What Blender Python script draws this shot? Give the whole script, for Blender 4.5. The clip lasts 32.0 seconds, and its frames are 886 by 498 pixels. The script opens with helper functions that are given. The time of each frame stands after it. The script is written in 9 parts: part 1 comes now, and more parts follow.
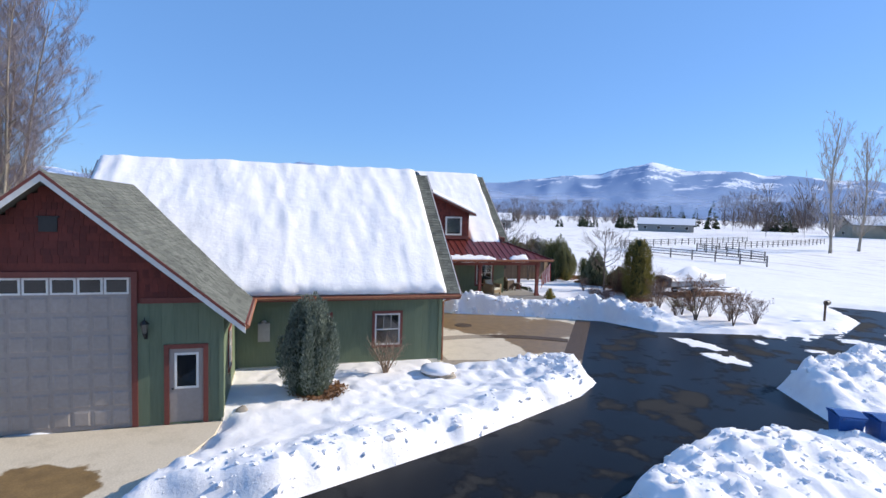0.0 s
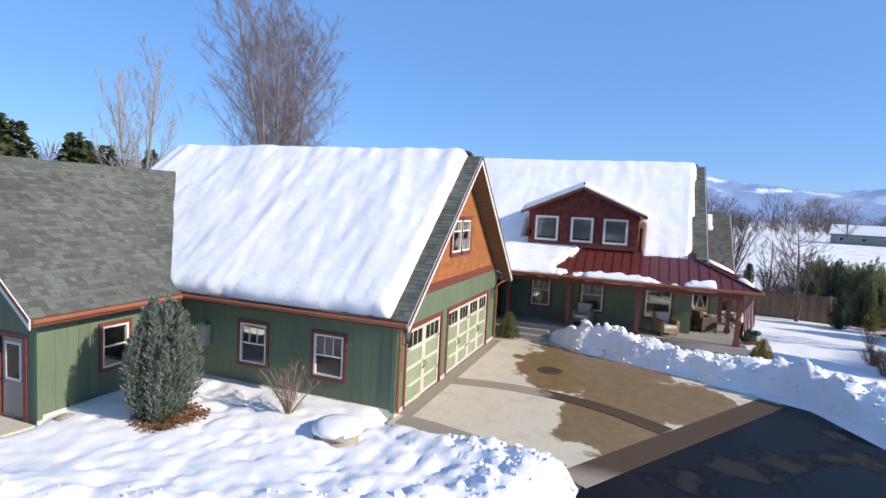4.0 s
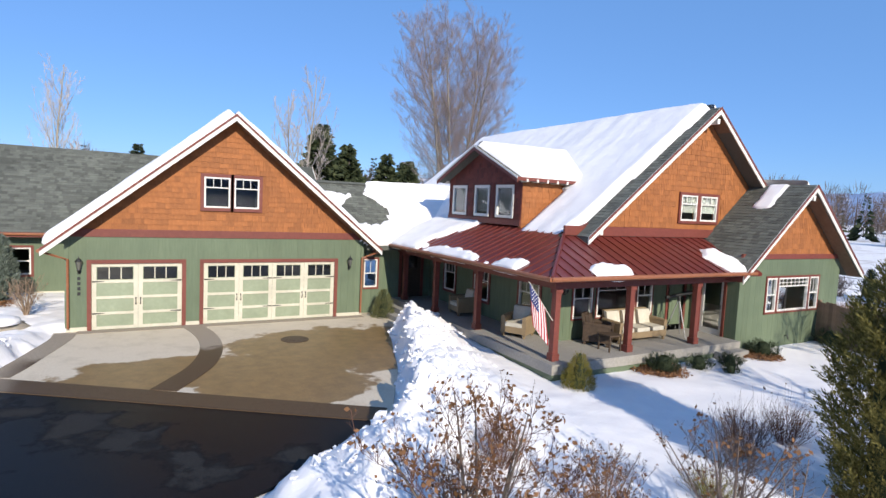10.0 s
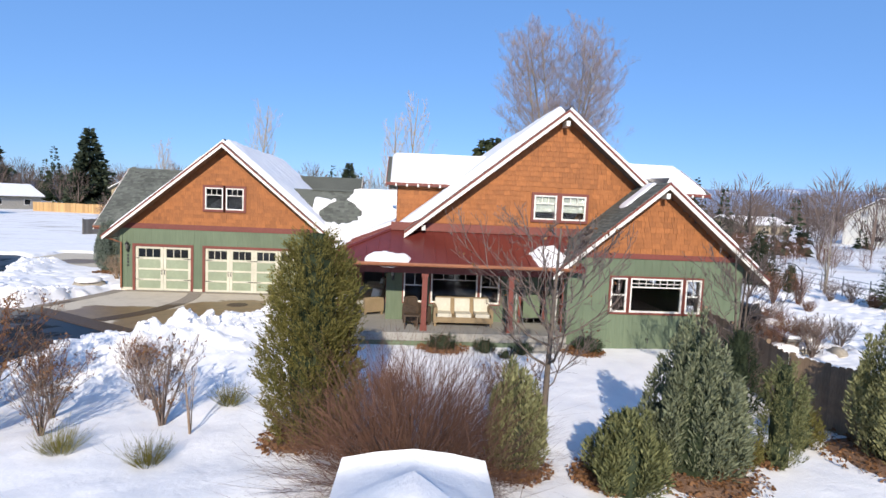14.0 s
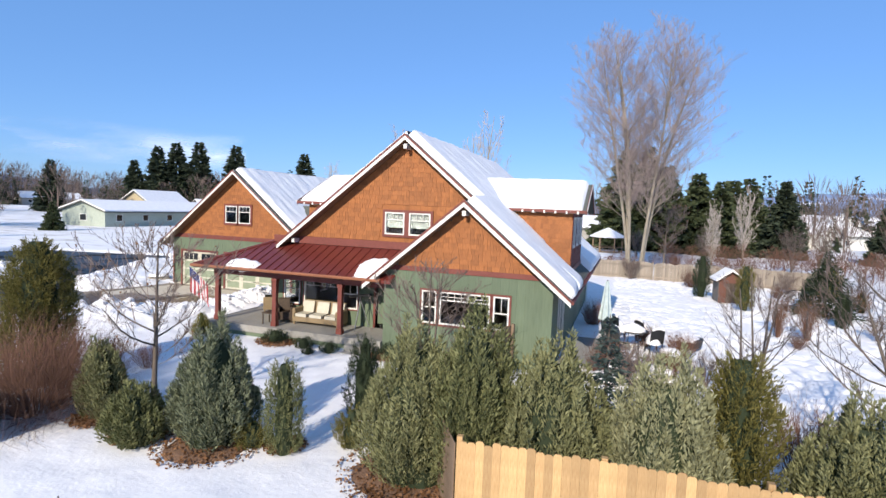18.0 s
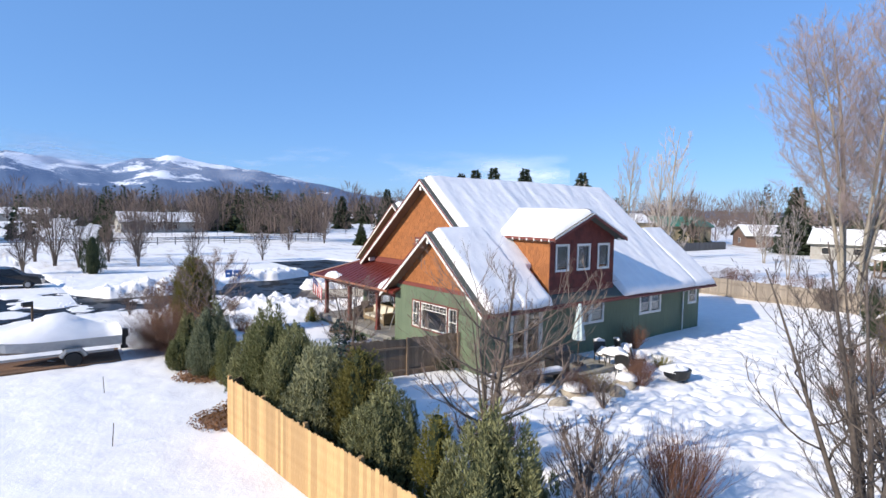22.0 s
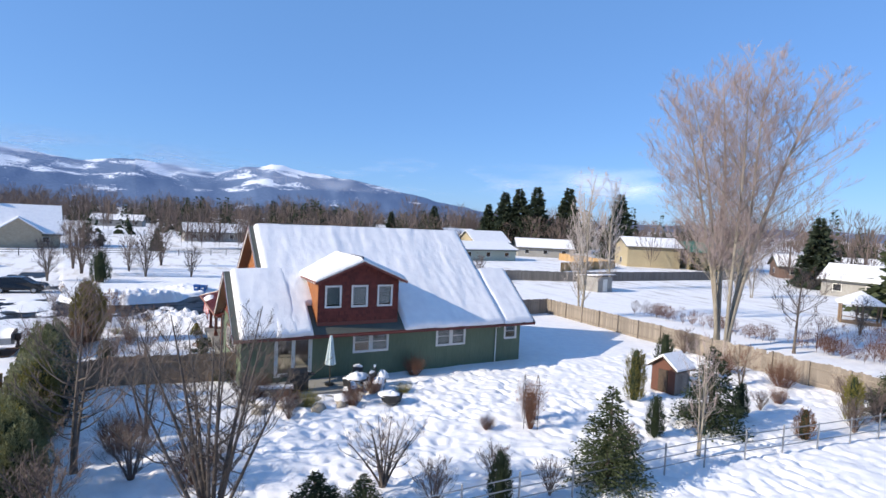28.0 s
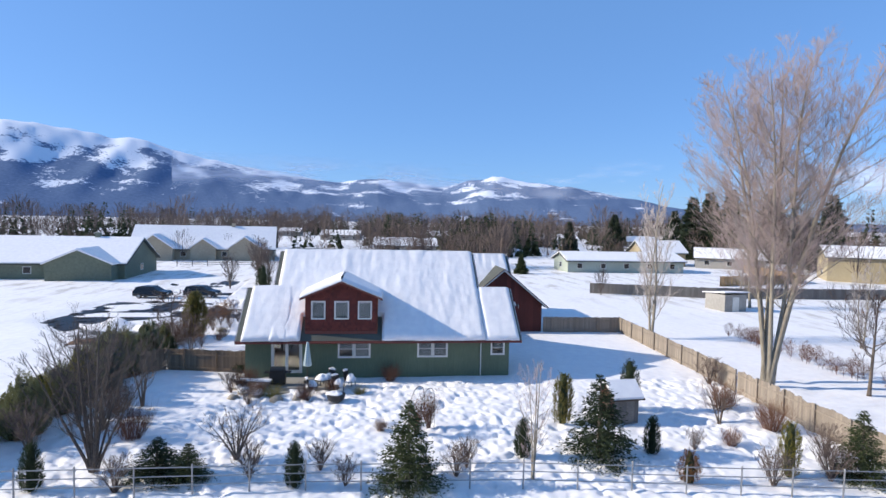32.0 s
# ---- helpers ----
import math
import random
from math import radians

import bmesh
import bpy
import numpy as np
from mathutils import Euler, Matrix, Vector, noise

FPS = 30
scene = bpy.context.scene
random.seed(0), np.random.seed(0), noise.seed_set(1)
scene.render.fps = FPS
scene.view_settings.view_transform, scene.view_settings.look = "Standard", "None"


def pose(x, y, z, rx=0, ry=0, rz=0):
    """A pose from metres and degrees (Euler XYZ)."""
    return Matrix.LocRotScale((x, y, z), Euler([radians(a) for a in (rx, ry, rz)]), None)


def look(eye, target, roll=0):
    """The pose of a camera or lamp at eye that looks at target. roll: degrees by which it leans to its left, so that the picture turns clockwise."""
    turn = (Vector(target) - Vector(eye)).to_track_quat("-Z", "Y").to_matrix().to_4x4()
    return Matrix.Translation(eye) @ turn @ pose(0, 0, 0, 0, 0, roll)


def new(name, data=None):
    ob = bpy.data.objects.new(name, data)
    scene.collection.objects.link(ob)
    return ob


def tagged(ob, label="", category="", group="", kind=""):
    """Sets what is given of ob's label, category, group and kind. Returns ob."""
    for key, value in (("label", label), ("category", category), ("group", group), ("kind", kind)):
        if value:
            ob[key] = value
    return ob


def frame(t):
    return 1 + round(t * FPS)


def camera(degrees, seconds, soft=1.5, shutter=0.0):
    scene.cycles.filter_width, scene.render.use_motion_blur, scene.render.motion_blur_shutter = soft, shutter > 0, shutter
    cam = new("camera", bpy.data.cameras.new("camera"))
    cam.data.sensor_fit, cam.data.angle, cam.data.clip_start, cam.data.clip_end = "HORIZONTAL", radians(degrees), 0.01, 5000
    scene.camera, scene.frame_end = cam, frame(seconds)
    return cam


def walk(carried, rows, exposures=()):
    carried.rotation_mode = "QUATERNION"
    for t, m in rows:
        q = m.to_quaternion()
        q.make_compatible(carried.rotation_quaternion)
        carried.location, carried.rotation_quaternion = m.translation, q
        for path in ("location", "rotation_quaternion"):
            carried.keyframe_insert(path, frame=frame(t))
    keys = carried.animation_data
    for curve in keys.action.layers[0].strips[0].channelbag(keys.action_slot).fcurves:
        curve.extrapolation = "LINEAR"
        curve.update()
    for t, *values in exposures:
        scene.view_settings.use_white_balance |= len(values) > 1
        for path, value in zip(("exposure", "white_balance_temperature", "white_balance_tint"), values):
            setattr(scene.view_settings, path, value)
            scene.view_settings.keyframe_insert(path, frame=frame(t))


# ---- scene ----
cam = camera(77.6, 32.0)

PATH = [
    (0, (-20.382, 5.936, 5.938), (-10.805, 3.142, 5.253), 1.62),
    (0.5, (-19.700, 4.469, 5.961), (-9.939, 2.409, 5.279), 1.68),
    (1, (-18.958, 2.961, 5.973), (-9.061, 1.709, 5.289), 1.76),
    (1.5, (-18.157, 1.424, 5.978), (-8.189, 1.037, 5.283), 1.85),
    (2, (-17.298, -0.122, 5.980), (-7.336, 0.378, 5.267), 1.99),
    (2.5, (-16.383, -1.655, 5.981), (-6.504, -0.293, 5.242), 2.19),
    (3, (-15.419, -3.163, 5.974), (-5.685, -1.006, 5.207), 2.44),
    (3.5, (-14.415, -4.646, 5.951), (-4.864, -1.792, 5.157), 2.72),
    (4, (-13.378, -6.105, 5.899), (-4.021, -2.672, 5.085), 2.99),
    (4.5, (-12.313, -7.546, 5.814), (-3.146, -3.635, 4.988), 3.22),
    (5, (-11.220, -8.970, 5.697), (-2.247, -4.634, 4.870), 3.38),
    (5.5, (-10.095, -10.375, 5.561), (-1.344, -5.606, 4.738), 3.47),
    (6, (-8.928, -11.753, 5.420), (-0.435, -6.537, 4.602), 3.50),
    (6.5, (-7.710, -13.098, 5.287), (0.491, -7.433, 4.469), 3.49),
    (7, (-6.433, -14.404, 5.169), (1.440, -8.292, 4.348), 3.46),
    (7.5, (-5.096, -15.668, 5.065), (2.407, -9.108, 4.243), 3.41),
    (8, (-3.705, -16.892, 4.974), (3.374, -9.876, 4.157), 3.34),
    (8.5, (-2.274, -18.081, 4.898), (4.306, -10.595, 4.089), 3.22),
    (9, (-0.824, -19.240, 4.838), (5.190, -11.290, 4.035), 3.06),
    (9.5, (0.627, -20.376, 4.795), (6.048, -12.011, 3.993), 2.89),
    (10, (2.062, -21.489, 4.767), (6.902, -12.775, 3.964), 2.73),
    (10.5, (3.478, -22.577, 4.748), (7.768, -13.580, 3.946), 2.61),
    (11, (4.885, -23.636, 4.740), (8.660, -14.410, 3.938), 2.53),
    (11.5, (6.307, -24.660, 4.744), (9.584, -15.247, 3.942), 2.50),
    (12, (7.766, -25.644, 4.763), (10.541, -16.070, 3.960), 2.50),
    (12.5, (9.276, -26.575, 4.799), (11.550, -16.870, 3.993), 2.51),
    (13, (10.842, -27.437, 4.852), (12.620, -17.629, 4.043), 2.52),
    (13.5, (12.456, -28.206, 4.924), (13.741, -18.322, 4.116), 2.51),
    (14, (14.111, -28.850, 5.010), (14.867, -18.911, 4.206), 2.48),
    (14.5, (15.805, -29.341, 5.103), (15.985, -19.374, 4.305), 2.44),
    (15, (17.539, -29.665, 5.193), (17.171, -19.704, 4.400), 2.40),
    (15.5, (19.312, -29.830, 5.279), (18.457, -19.898, 4.487), 2.36),
    (16, (21.126, -29.858, 5.362), (19.828, -19.974, 4.572), 2.34),
    (16.5, (22.973, -29.779, 5.451), (21.238, -19.962, 4.665), 2.33),
    (17, (24.840, -29.626, 5.551), (22.655, -19.899, 4.774), 2.32),
    (17.5, (26.704, -29.426, 5.663), (24.063, -19.811, 4.901), 2.33),
    (18, (28.539, -29.195, 5.781), (25.410, -19.726, 5.037), 2.33),
    (18.5, (30.330, -28.941, 5.897), (26.647, -19.673, 5.168), 2.32),
    (19, (32.079, -28.661, 6.005), (27.772, -19.665, 5.289), 2.28),
    (19.5, (33.810, -28.345, 6.110), (28.822, -19.706, 5.404), 2.18),
    (20, (35.562, -27.974, 6.226), (29.869, -19.782, 5.526), 2.03),
    (20.5, (37.368, -27.524, 6.369), (31.005, -19.840, 5.674), 1.82),
    (21, (39.228, -26.978, 6.546), (32.284, -19.816, 5.859), 1.59),
    (21.5, (41.102, -26.334, 6.751), (33.686, -19.659, 6.075), 1.36),
    (22, (42.905, -25.616, 6.965), (35.134, -19.358, 6.302), 1.18),
    (22.5, (44.561, -24.861, 7.163), (36.537, -18.929, 6.519), 1.04),
    (23, (46.040, -24.101, 7.328), (37.846, -18.401, 6.718), 0.96),
    (23.5, (47.359, -23.346, 7.463), (39.061, -17.794, 6.900), 0.95),
    (24, (48.563, -22.588, 7.583), (40.208, -17.116, 7.075), 1.00),
    (24.5, (49.678, -21.810, 7.716), (41.302, -16.367, 7.255), 1.13),
    (25, (50.717, -20.999, 7.887), (42.338, -15.556, 7.451), 1.34),
    (25.5, (51.685, -20.146, 8.110), (43.309, -14.701, 7.676), 1.60),
    (26, (52.614, -19.257, 8.380), (44.237, -13.815, 7.928), 1.90),
    (26.5, (53.544, -18.337, 8.680), (45.153, -12.918, 8.205), 2.17),
    (27, (54.518, -17.386, 8.994), (46.076, -12.050, 8.498), 2.41),
    (27.5, (55.561, -16.394, 9.307), (47.018, -11.221, 8.797), 2.59),
    (28, (56.677, -15.340, 9.614), (47.994, -10.407, 9.093), 2.72),
    (28.5, (57.856, -14.189, 9.908), (49.011, -9.555, 9.380), 2.81),
    (29, (59.079, -12.896, 10.186), (50.062, -8.605, 9.652), 2.87),
    (29.5, (60.317, -11.407, 10.444), (51.125, -7.506, 9.907), 2.90),
    (30, (61.531, -9.697, 10.679), (52.162, -6.240, 10.145), 2.86),
    (30.5, (62.668, -7.774, 10.887), (53.129, -4.819, 10.361), 2.71),
    (31, (63.670, -5.689, 11.062), (53.973, -3.297, 10.547), 2.40),
    (31.5, (64.492, -3.490, 11.203), (54.666, -1.702, 10.695), 1.90),
    (32, (65.109, -1.215, 11.307), (55.192, -0.032, 10.798), 1.16),
]
walk(cam, [(t, look(eye, target, roll)) for t, eye, target, roll in PATH], exposures=((0, 0.22), (6, 0.2), (10, 0.12), (17, 0.14), (22, 0.2), (27, 0.17), (32, 0.16)))

# ---- light ----
SUN_DIR = Vector((-0.08, -0.886, 0.445)).normalized()
world = bpy.data.worlds.new("sky")
scene.world = world
world.use_nodes = True
wn = world.node_tree
sky = wn.nodes.new("ShaderNodeTexSky")
sky.sky_type = "NISHITA"
sky.sun_disc = False
sky.sun_elevation = math.asin(SUN_DIR.z)
sky.sun_rotation = math.atan2(SUN_DIR.x, SUN_DIR.y)
sky.altitude = 1000
sky.air_density = 1.0
sky.dust_density = 0.6
sky.ozone_density = 3.0
tint = wn.nodes.new("ShaderNodeMix")
tint.data_type, tint.blend_type = "RGBA", "MULTIPLY"
tint.inputs[0].default_value = 1.0
tint.inputs[7].default_value = (0.33, 0.40, 0.54, 1)
wn.links.new(sky.outputs[0], tint.inputs[6])
haze = wn.nodes.new("ShaderNodeMix")
haze.data_type, haze.blend_type = "RGBA", "ADD"
haze.inputs[0].default_value = 1.0
haze.inputs[7].default_value = (0.68, 1.56, 3.2, 1)
wn.links.new(tint.outputs[2], haze.inputs[6])
wn.links.new(haze.outputs[2], wn.nodes["Background"].inputs[0])
wn.nodes["Background"].inputs[1].default_value = 0.134
sun = new("sun", bpy.data.lights.new("sun", "SUN"))
sun.data.energy = 5.0
sun.data.angle = radians(0.53)
sun.data.color = (1.0, 0.915, 0.785)
sun.matrix_world = look(SUN_DIR * 100, (0, 0, 0))


# ---- materials ----
def mat(name, build):
    m = bpy.data.materials.new(name)
    m.use_nodes = True
    nt = m.node_tree
    build(nt, nt.nodes["Principled BSDF"])
    return m


def node(nt, kind, **kw):
    n = nt.nodes.new(kind)
    for k, v in kw.items():
        n.inputs[k].default_value = v
    return n


def coords(nt, scale=(1, 1, 1)):
    tc = nt.nodes.new("ShaderNodeTexCoord")
    mp = nt.nodes.new("ShaderNodeMapping")
    mp.inputs["Scale"].default_value = scale
    nt.links.new(tc.outputs["Object"], mp.inputs["Vector"])
    return mp.outputs["Vector"]


def ramp(nt, fac, stops):
    r = nt.nodes.new("ShaderNodeValToRGB")
    r.color_ramp.elements[0].position, r.color_ramp.elements[0].color = stops[0][0], (*stops[0][1], 1)
    r.color_ramp.elements[1].position, r.color_ramp.elements[1].color = stops[-1][0], (*stops[-1][1], 1)
    for p, c in stops[1:-1]:
        r.color_ramp.elements.new(p).color = (*c, 1)
    nt.links.new(fac, r.inputs[0])
    return r.outputs[0]


def mixc(nt, fac, a, b, mode="MIX"):
    m = nt.nodes.new("ShaderNodeMix")
    m.data_type, m.blend_type = "RGBA", mode
    for sock, v in ((m.inputs[0], fac), (m.inputs[6], a), (m.inputs[7], b)):
        if hasattr(v, "is_linked"):
            nt.links.new(v, sock)
        elif isinstance(v, tuple):
            sock.default_value = (*v, 1)
        else:
            sock.default_value = v
    return m.outputs[2]


def noise_of(nt, vec, scale, detail=4.0, rough=0.55):
    n = node(nt, "ShaderNodeTexNoise", Scale=scale, Detail=detail, Roughness=rough)
    nt.links.new(vec, n.inputs["Vector"])
    return n.outputs["Fac"]


def bump(nt, bsdf, height, strength=0.3, dist=0.02):
    b = node(nt, "ShaderNodeBump", Strength=strength, Distance=dist)
    nt.links.new(height, b.inputs["Height"])
    nt.links.new(b.outputs[0], bsdf.inputs["Normal"])


def surface(name, dark, light, scale=6.0, big=0.6, rough=0.8, bstr=0.25, bdist=0.01, stretch=(1, 1, 1), metal=0.0, per=0.0, spec=0.5):
    """A material with fine grain and broad stains between two colours; per: how far single pieces differ."""

    def build(nt, b):
        v = coords(nt, stretch)
        f = noise_of(nt, v, scale, 6)
        g = noise_of(nt, coords(nt), big, 3)
        c = ramp(nt, f, [(0.3, dark), (0.7, light)])
        c = mixc(nt, ramp(nt, g, [(0.35, (0, 0, 0)), (0.7, (0.45, 0.45, 0.45))]), c, tuple(0.72 * x for x in dark))
        if per:
            oi = nt.nodes.new("ShaderNodeObjectInfo")
            ge = nt.nodes.new("ShaderNodeNewGeometry")
            ad = nt.nodes.new("ShaderNodeMath")
            ad.operation = "ADD"
            nt.links.new(oi.outputs["Random"], ad.inputs[0])
            nt.links.new(ge.outputs["Random Per Island"], ad.inputs[1])
            fr = nt.nodes.new("ShaderNodeMath")
            fr.operation = "FRACT"
            nt.links.new(ad.outputs[0], fr.inputs[0])
            k = ramp(nt, fr.outputs[0], [(0.0, (1 - per,) * 3), (1.0, (1 + per * 0.6,) * 3)])
            c = mixc(nt, 1.0, c, k, "MULTIPLY")
        nt.links.new(c, b.inputs["Base Color"])
        b.inputs["Roughness"].default_value = rough
        b.inputs["Metallic"].default_value = metal
        b.inputs["Specular IOR Level"].default_value = spec
        bump(nt, b, f, bstr, bdist)

    return mat(name, build)


def snow_build(nt, b):
    v = coords(nt)
    f = noise_of(nt, v, 9.0, 8, 0.65)
    g = noise_of(nt, v, 1.7, 4)
    c = ramp(nt, g, [(0.3, (0.83, 0.80, 0.80)), (0.7, (0.91, 0.88, 0.86))])
    nt.links.new(c, b.inputs["Base Color"])
    b.inputs["Roughness"].default_value = 0.75
    b.inputs["Specular IOR Level"].default_value = 0.25
    ad = nt.nodes.new("ShaderNodeMath")
    ad.operation = "MULTIPLY_ADD"
    nt.links.new(g, ad.inputs[0])
    ad.inputs[1].default_value = 2.0
    nt.links.new(f, ad.inputs[2])
    bump(nt, b, ad.outputs[0], 0.32, 0.045)


SNOW = mat("snow", snow_build)


def field_build(nt, b):
    snow_build(nt, b)
    white = b.inputs["Base Color"].links[0].from_socket
    v = coords(nt)
    ln = nt.nodes.new("ShaderNodeVectorMath")
    ln.operation = "DISTANCE"
    ln.inputs[1].default_value = (18.0, -2.0, 0.0)
    nt.links.new(v, ln.inputs[0])
    away = nt.nodes.new("ShaderNodeMapRange")
    away.inputs[1].default_value, away.inputs[2].default_value = 34.0, 60.0
    nt.links.new(ln.outputs["Value"], away.inputs[0])
    stubble = ramp(nt, noise_of(nt, coords(nt, (0.25, 0.9, 1)), 0.5, 8, 0.7), [(0.50, (0, 0, 0)), (0.68, (0.75, 0.75, 0.75))])
    grass = mixc(nt, 1.0, stubble, away.outputs[0], "MULTIPLY")
    nt.links.new(mixc(nt, grass, white, (0.36, 0.30, 0.22)), b.inputs["Base Color"])


FIELD = mat("snow_over_stubble", field_build)
GREEN = surface("green_paint", (0.112, 0.148, 0.088), (0.142, 0.182, 0.112), 14, 0.5, 0.7, 0.15, 0.006, (1, 1, 0.12), per=0.06)
RED_TRIM = surface("barn_red_trim", (0.15, 0.035, 0.024), (0.20, 0.05, 0.034), 10, 0.8, 0.6, 0.1, 0.004, per=0.06)
RED_WOOD = surface("red_shake", (0.115, 0.021, 0.014), (0.18, 0.035, 0.023), 9, 0.8, 0.75, 0.3, 0.01, (6, 6, 1), per=0.3)
CEDAR = surface("cedar_shake", (0.27, 0.092, 0.024), (0.41, 0.150, 0.044), 9, 0.7, 0.75, 0.35, 0.01, (6, 6, 1), per=0.20)
CREAM = surface("cream_paint", (0.54, 0.50, 0.39), (0.63, 0.59, 0.47), 10, 1.0, 0.55, 0.08, 0.003, per=0.03)
DOOR_GREEN = surface("door_green_paint", (0.25, 0.29, 0.19), (0.30, 0.34, 0.23), 10, 1.0, 0.5, 0.08, 0.003, per=0.04)
WHITE = surface("white_paint", (0.70, 0.68, 0.62), (0.80, 0.78, 0.72), 10, 1.0, 0.5, 0.06, 0.003)
GREY_DOOR = surface("warm_grey_paint", (0.33, 0.285, 0.25), (0.38, 0.33, 0.295), 10, 1.0, 0.5, 0.08, 0.003, per=0.04)
SHINGLE = surface("asphalt_shingle", (0.085, 0.09, 0.075), (0.16, 0.165, 0.14), 40, 0.5, 0.9, 0.5, 0.01, per=0.35)
METAL_ROOF = surface("red_metal_roof", (0.125, 0.024, 0.018), (0.16, 0.031, 0.023), 6, 0.7, 0.38, 0.05, 0.004, per=0.04)
COPPER = surface("copper_gutter", (0.25, 0.09, 0.04), (0.33, 0.13, 0.06), 12, 1.0, 0.45, 0.1, 0.003)
SOFFIT = surface("soffit_board", (0.17, 0.10, 0.06), (0.24, 0.15, 0.09), 10, 0.7, 0.8, 0.2, 0.006, per=0.1)
DECK = surface("concrete_deck", (0.27, 0.25, 0.22), (0.36, 0.34, 0.30), 16, 0.7, 0.85, 0.2, 0.006)
BLACK = surface("black_iron", (0.012, 0.012, 0.012), (0.022, 0.022, 0.022), 20, 2, 0.45, 0.1, 0.002)
DARK_IN = surface("dark_interior", (0.07, 0.068, 0.062), (0.10, 0.095, 0.088), 3, 0.5, 0.9, 0.0)
FENCE_OLD = surface("weathered_fence", (0.19, 0.125, 0.08), (0.30, 0.21, 0.135), 8, 0.6, 0.85, 0.4, 0.01, (7, 7, 0.8), per=0.25)
FENCE_GREY = surface("sun_bleached_fence", (0.24, 0.195, 0.15), (0.38, 0.32, 0.26), 8, 0.6, 0.85, 0.4, 0.01, (7, 7, 0.8), per=0.25)
FENCE_NEW = surface("fresh_fence", (0.43, 0.25, 0.10), (0.60, 0.39, 0.18), 8, 0.6, 0.75, 0.3, 0.008, (7, 7, 0.8), per=0.32)
# Tone of sky and snow reflected in window panes, put on slats.
PANE_SLATS = surface("pane_reflection_tone", (0.20, 0.22, 0.20), (0.28, 0.30, 0.27), 8, 1.0, 0.7, 0.05, 0.002)
GREY_WOOD = surface("grey_wood", (0.13, 0.12, 0.11), (0.24, 0.22, 0.20), 8, 0.6, 0.85, 0.4, 0.01, (1, 1, 6), per=0.2)


def glass_build(nt, b):
    b.inputs["Base Color"].default_value = (0.85, 0.88, 0.9, 1)
    b.inputs["Roughness"].default_value = 0.03
    b.inputs["Transmission Weight"].default_value = 1.0
    b.inputs["IOR"].default_value = 1.45


GLASS = mat("window_glass", glass_build)


def concrete_build(nt, b):
    v = coords(nt)
    f = noise_of(nt, v, 22, 6)
    g = noise_of(nt, v, 0.75, 6, 0.6)
    wets = []
    for cx, cy, rx, ry in ((7.6, -4.6, 3.6, 2.9), (2.6, -5.6, 2.6, 1.5), (-8.0, 11.0, 1.6, 1.4), (5.4, -7.6, 2.2, 1.6)):
        mp = nt.nodes.new("ShaderNodeMapping")
        mp.inputs["Location"].default_value = (-cx / rx, -cy / ry, 0)
        mp.inputs["Scale"].default_value = (1 / rx, 1 / ry, 0)
        nt.links.new(v, mp.inputs["Vector"])
        ln = nt.nodes.new("ShaderNodeVectorMath")
        ln.operation = "LENGTH"
        nt.links.new(mp.outputs[0], ln.inputs[0])
        wets.append(ln.outputs["Value"])
    d = wets[0]
    for w in wets[1:]:
        mn = nt.nodes.new("ShaderNodeMath")
        mn.operation = "MINIMUM"
        nt.links.new(d, mn.inputs[0])
        nt.links.new(w, mn.inputs[1])
        d = mn.outputs[0]
    ad = nt.nodes.new("ShaderNodeMath")
    ad.operation = "MULTIPLY_ADD"
    nt.links.new(g, ad.inputs[0])
    ad.inputs[1].default_value = 1.3
    nt.links.new(d, ad.inputs[2])
    wet = ramp(nt, ad.outputs[0], [(0.0, (1, 1, 1)), (1.0, (0, 0, 0))])
    wet.node.color_ramp.elements[0].position, wet.node.color_ramp.elements[1].position = 0.80, 0.84
    sc = nt.nodes.new("ShaderNodeMath")
    sc.operation = "MULTIPLY"
    sc.inputs[1].default_value = 0.5
    nt.links.new(ad.outputs[0], sc.inputs[0])
    nt.links.new(sc.outputs[0], wet.node.inputs[0])
    dry = ramp(nt, f, [(0.3, (0.52, 0.44, 0.33)), (0.7, (0.64, 0.56, 0.44))])
    damp = ramp(nt, f, [(0.3, (0.21, 0.130, 0.050)), (0.7, (0.30, 0.195, 0.085))])
    mott = ramp(nt, noise_of(nt, v, 2.4, 5, 0.65), [(0.35, (0, 0, 0)), (0.7, (0.7, 0.7, 0.7))])
    damp = mixc(nt, mott, damp, (0.12, 0.075, 0.033))
    dry = mixc(nt, ramp(nt, noise_of(nt, v, 1.1, 6, 0.7), [(0.5, (0, 0, 0)), (0.75, (0.5, 0.5, 0.5))]), dry, (0.33, 0.27, 0.19))
    nt.links.new(mixc(nt, wet, dry, damp), b.inputs["Base Color"])
    nt.links.new(ramp(nt, wet, [(0.0, (0.85,) * 3), (1.0, (0.42,) * 3)]), b.inputs["Roughness"])
    bump(nt, b, f, 0.12, 0.004)


CONCRETE = mat("drive_concrete", concrete_build)


def asphalt_build(nt, b):
    v = coords(nt)
    f = noise_of(nt, v, 45, 5)
    g = noise_of(nt, v, 0.45, 6, 0.6)
    wet = ramp(nt, g, [(0.55, (0, 0, 0)), (0.60, (1, 1, 1))])
    c = ramp(nt, f, [(0.3, (0.004, 0.004, 0.005)), (0.7, (0.010, 0.010, 0.011))])
    d = ramp(nt, f, [(0.3, (0.020, 0.020, 0.021)), (0.7, (0.036, 0.035, 0.034))])
    nt.links.new(mixc(nt, wet, c, d), b.inputs["Base Color"])
    nt.links.new(ramp(nt, g, [(0.52, (0.36,) * 3), (0.60, (0.85,) * 3)]), b.inputs["Roughness"])
    b.inputs["Specular IOR Level"].default_value = 0.10
    bump(nt, b, f, 0.15, 0.006)


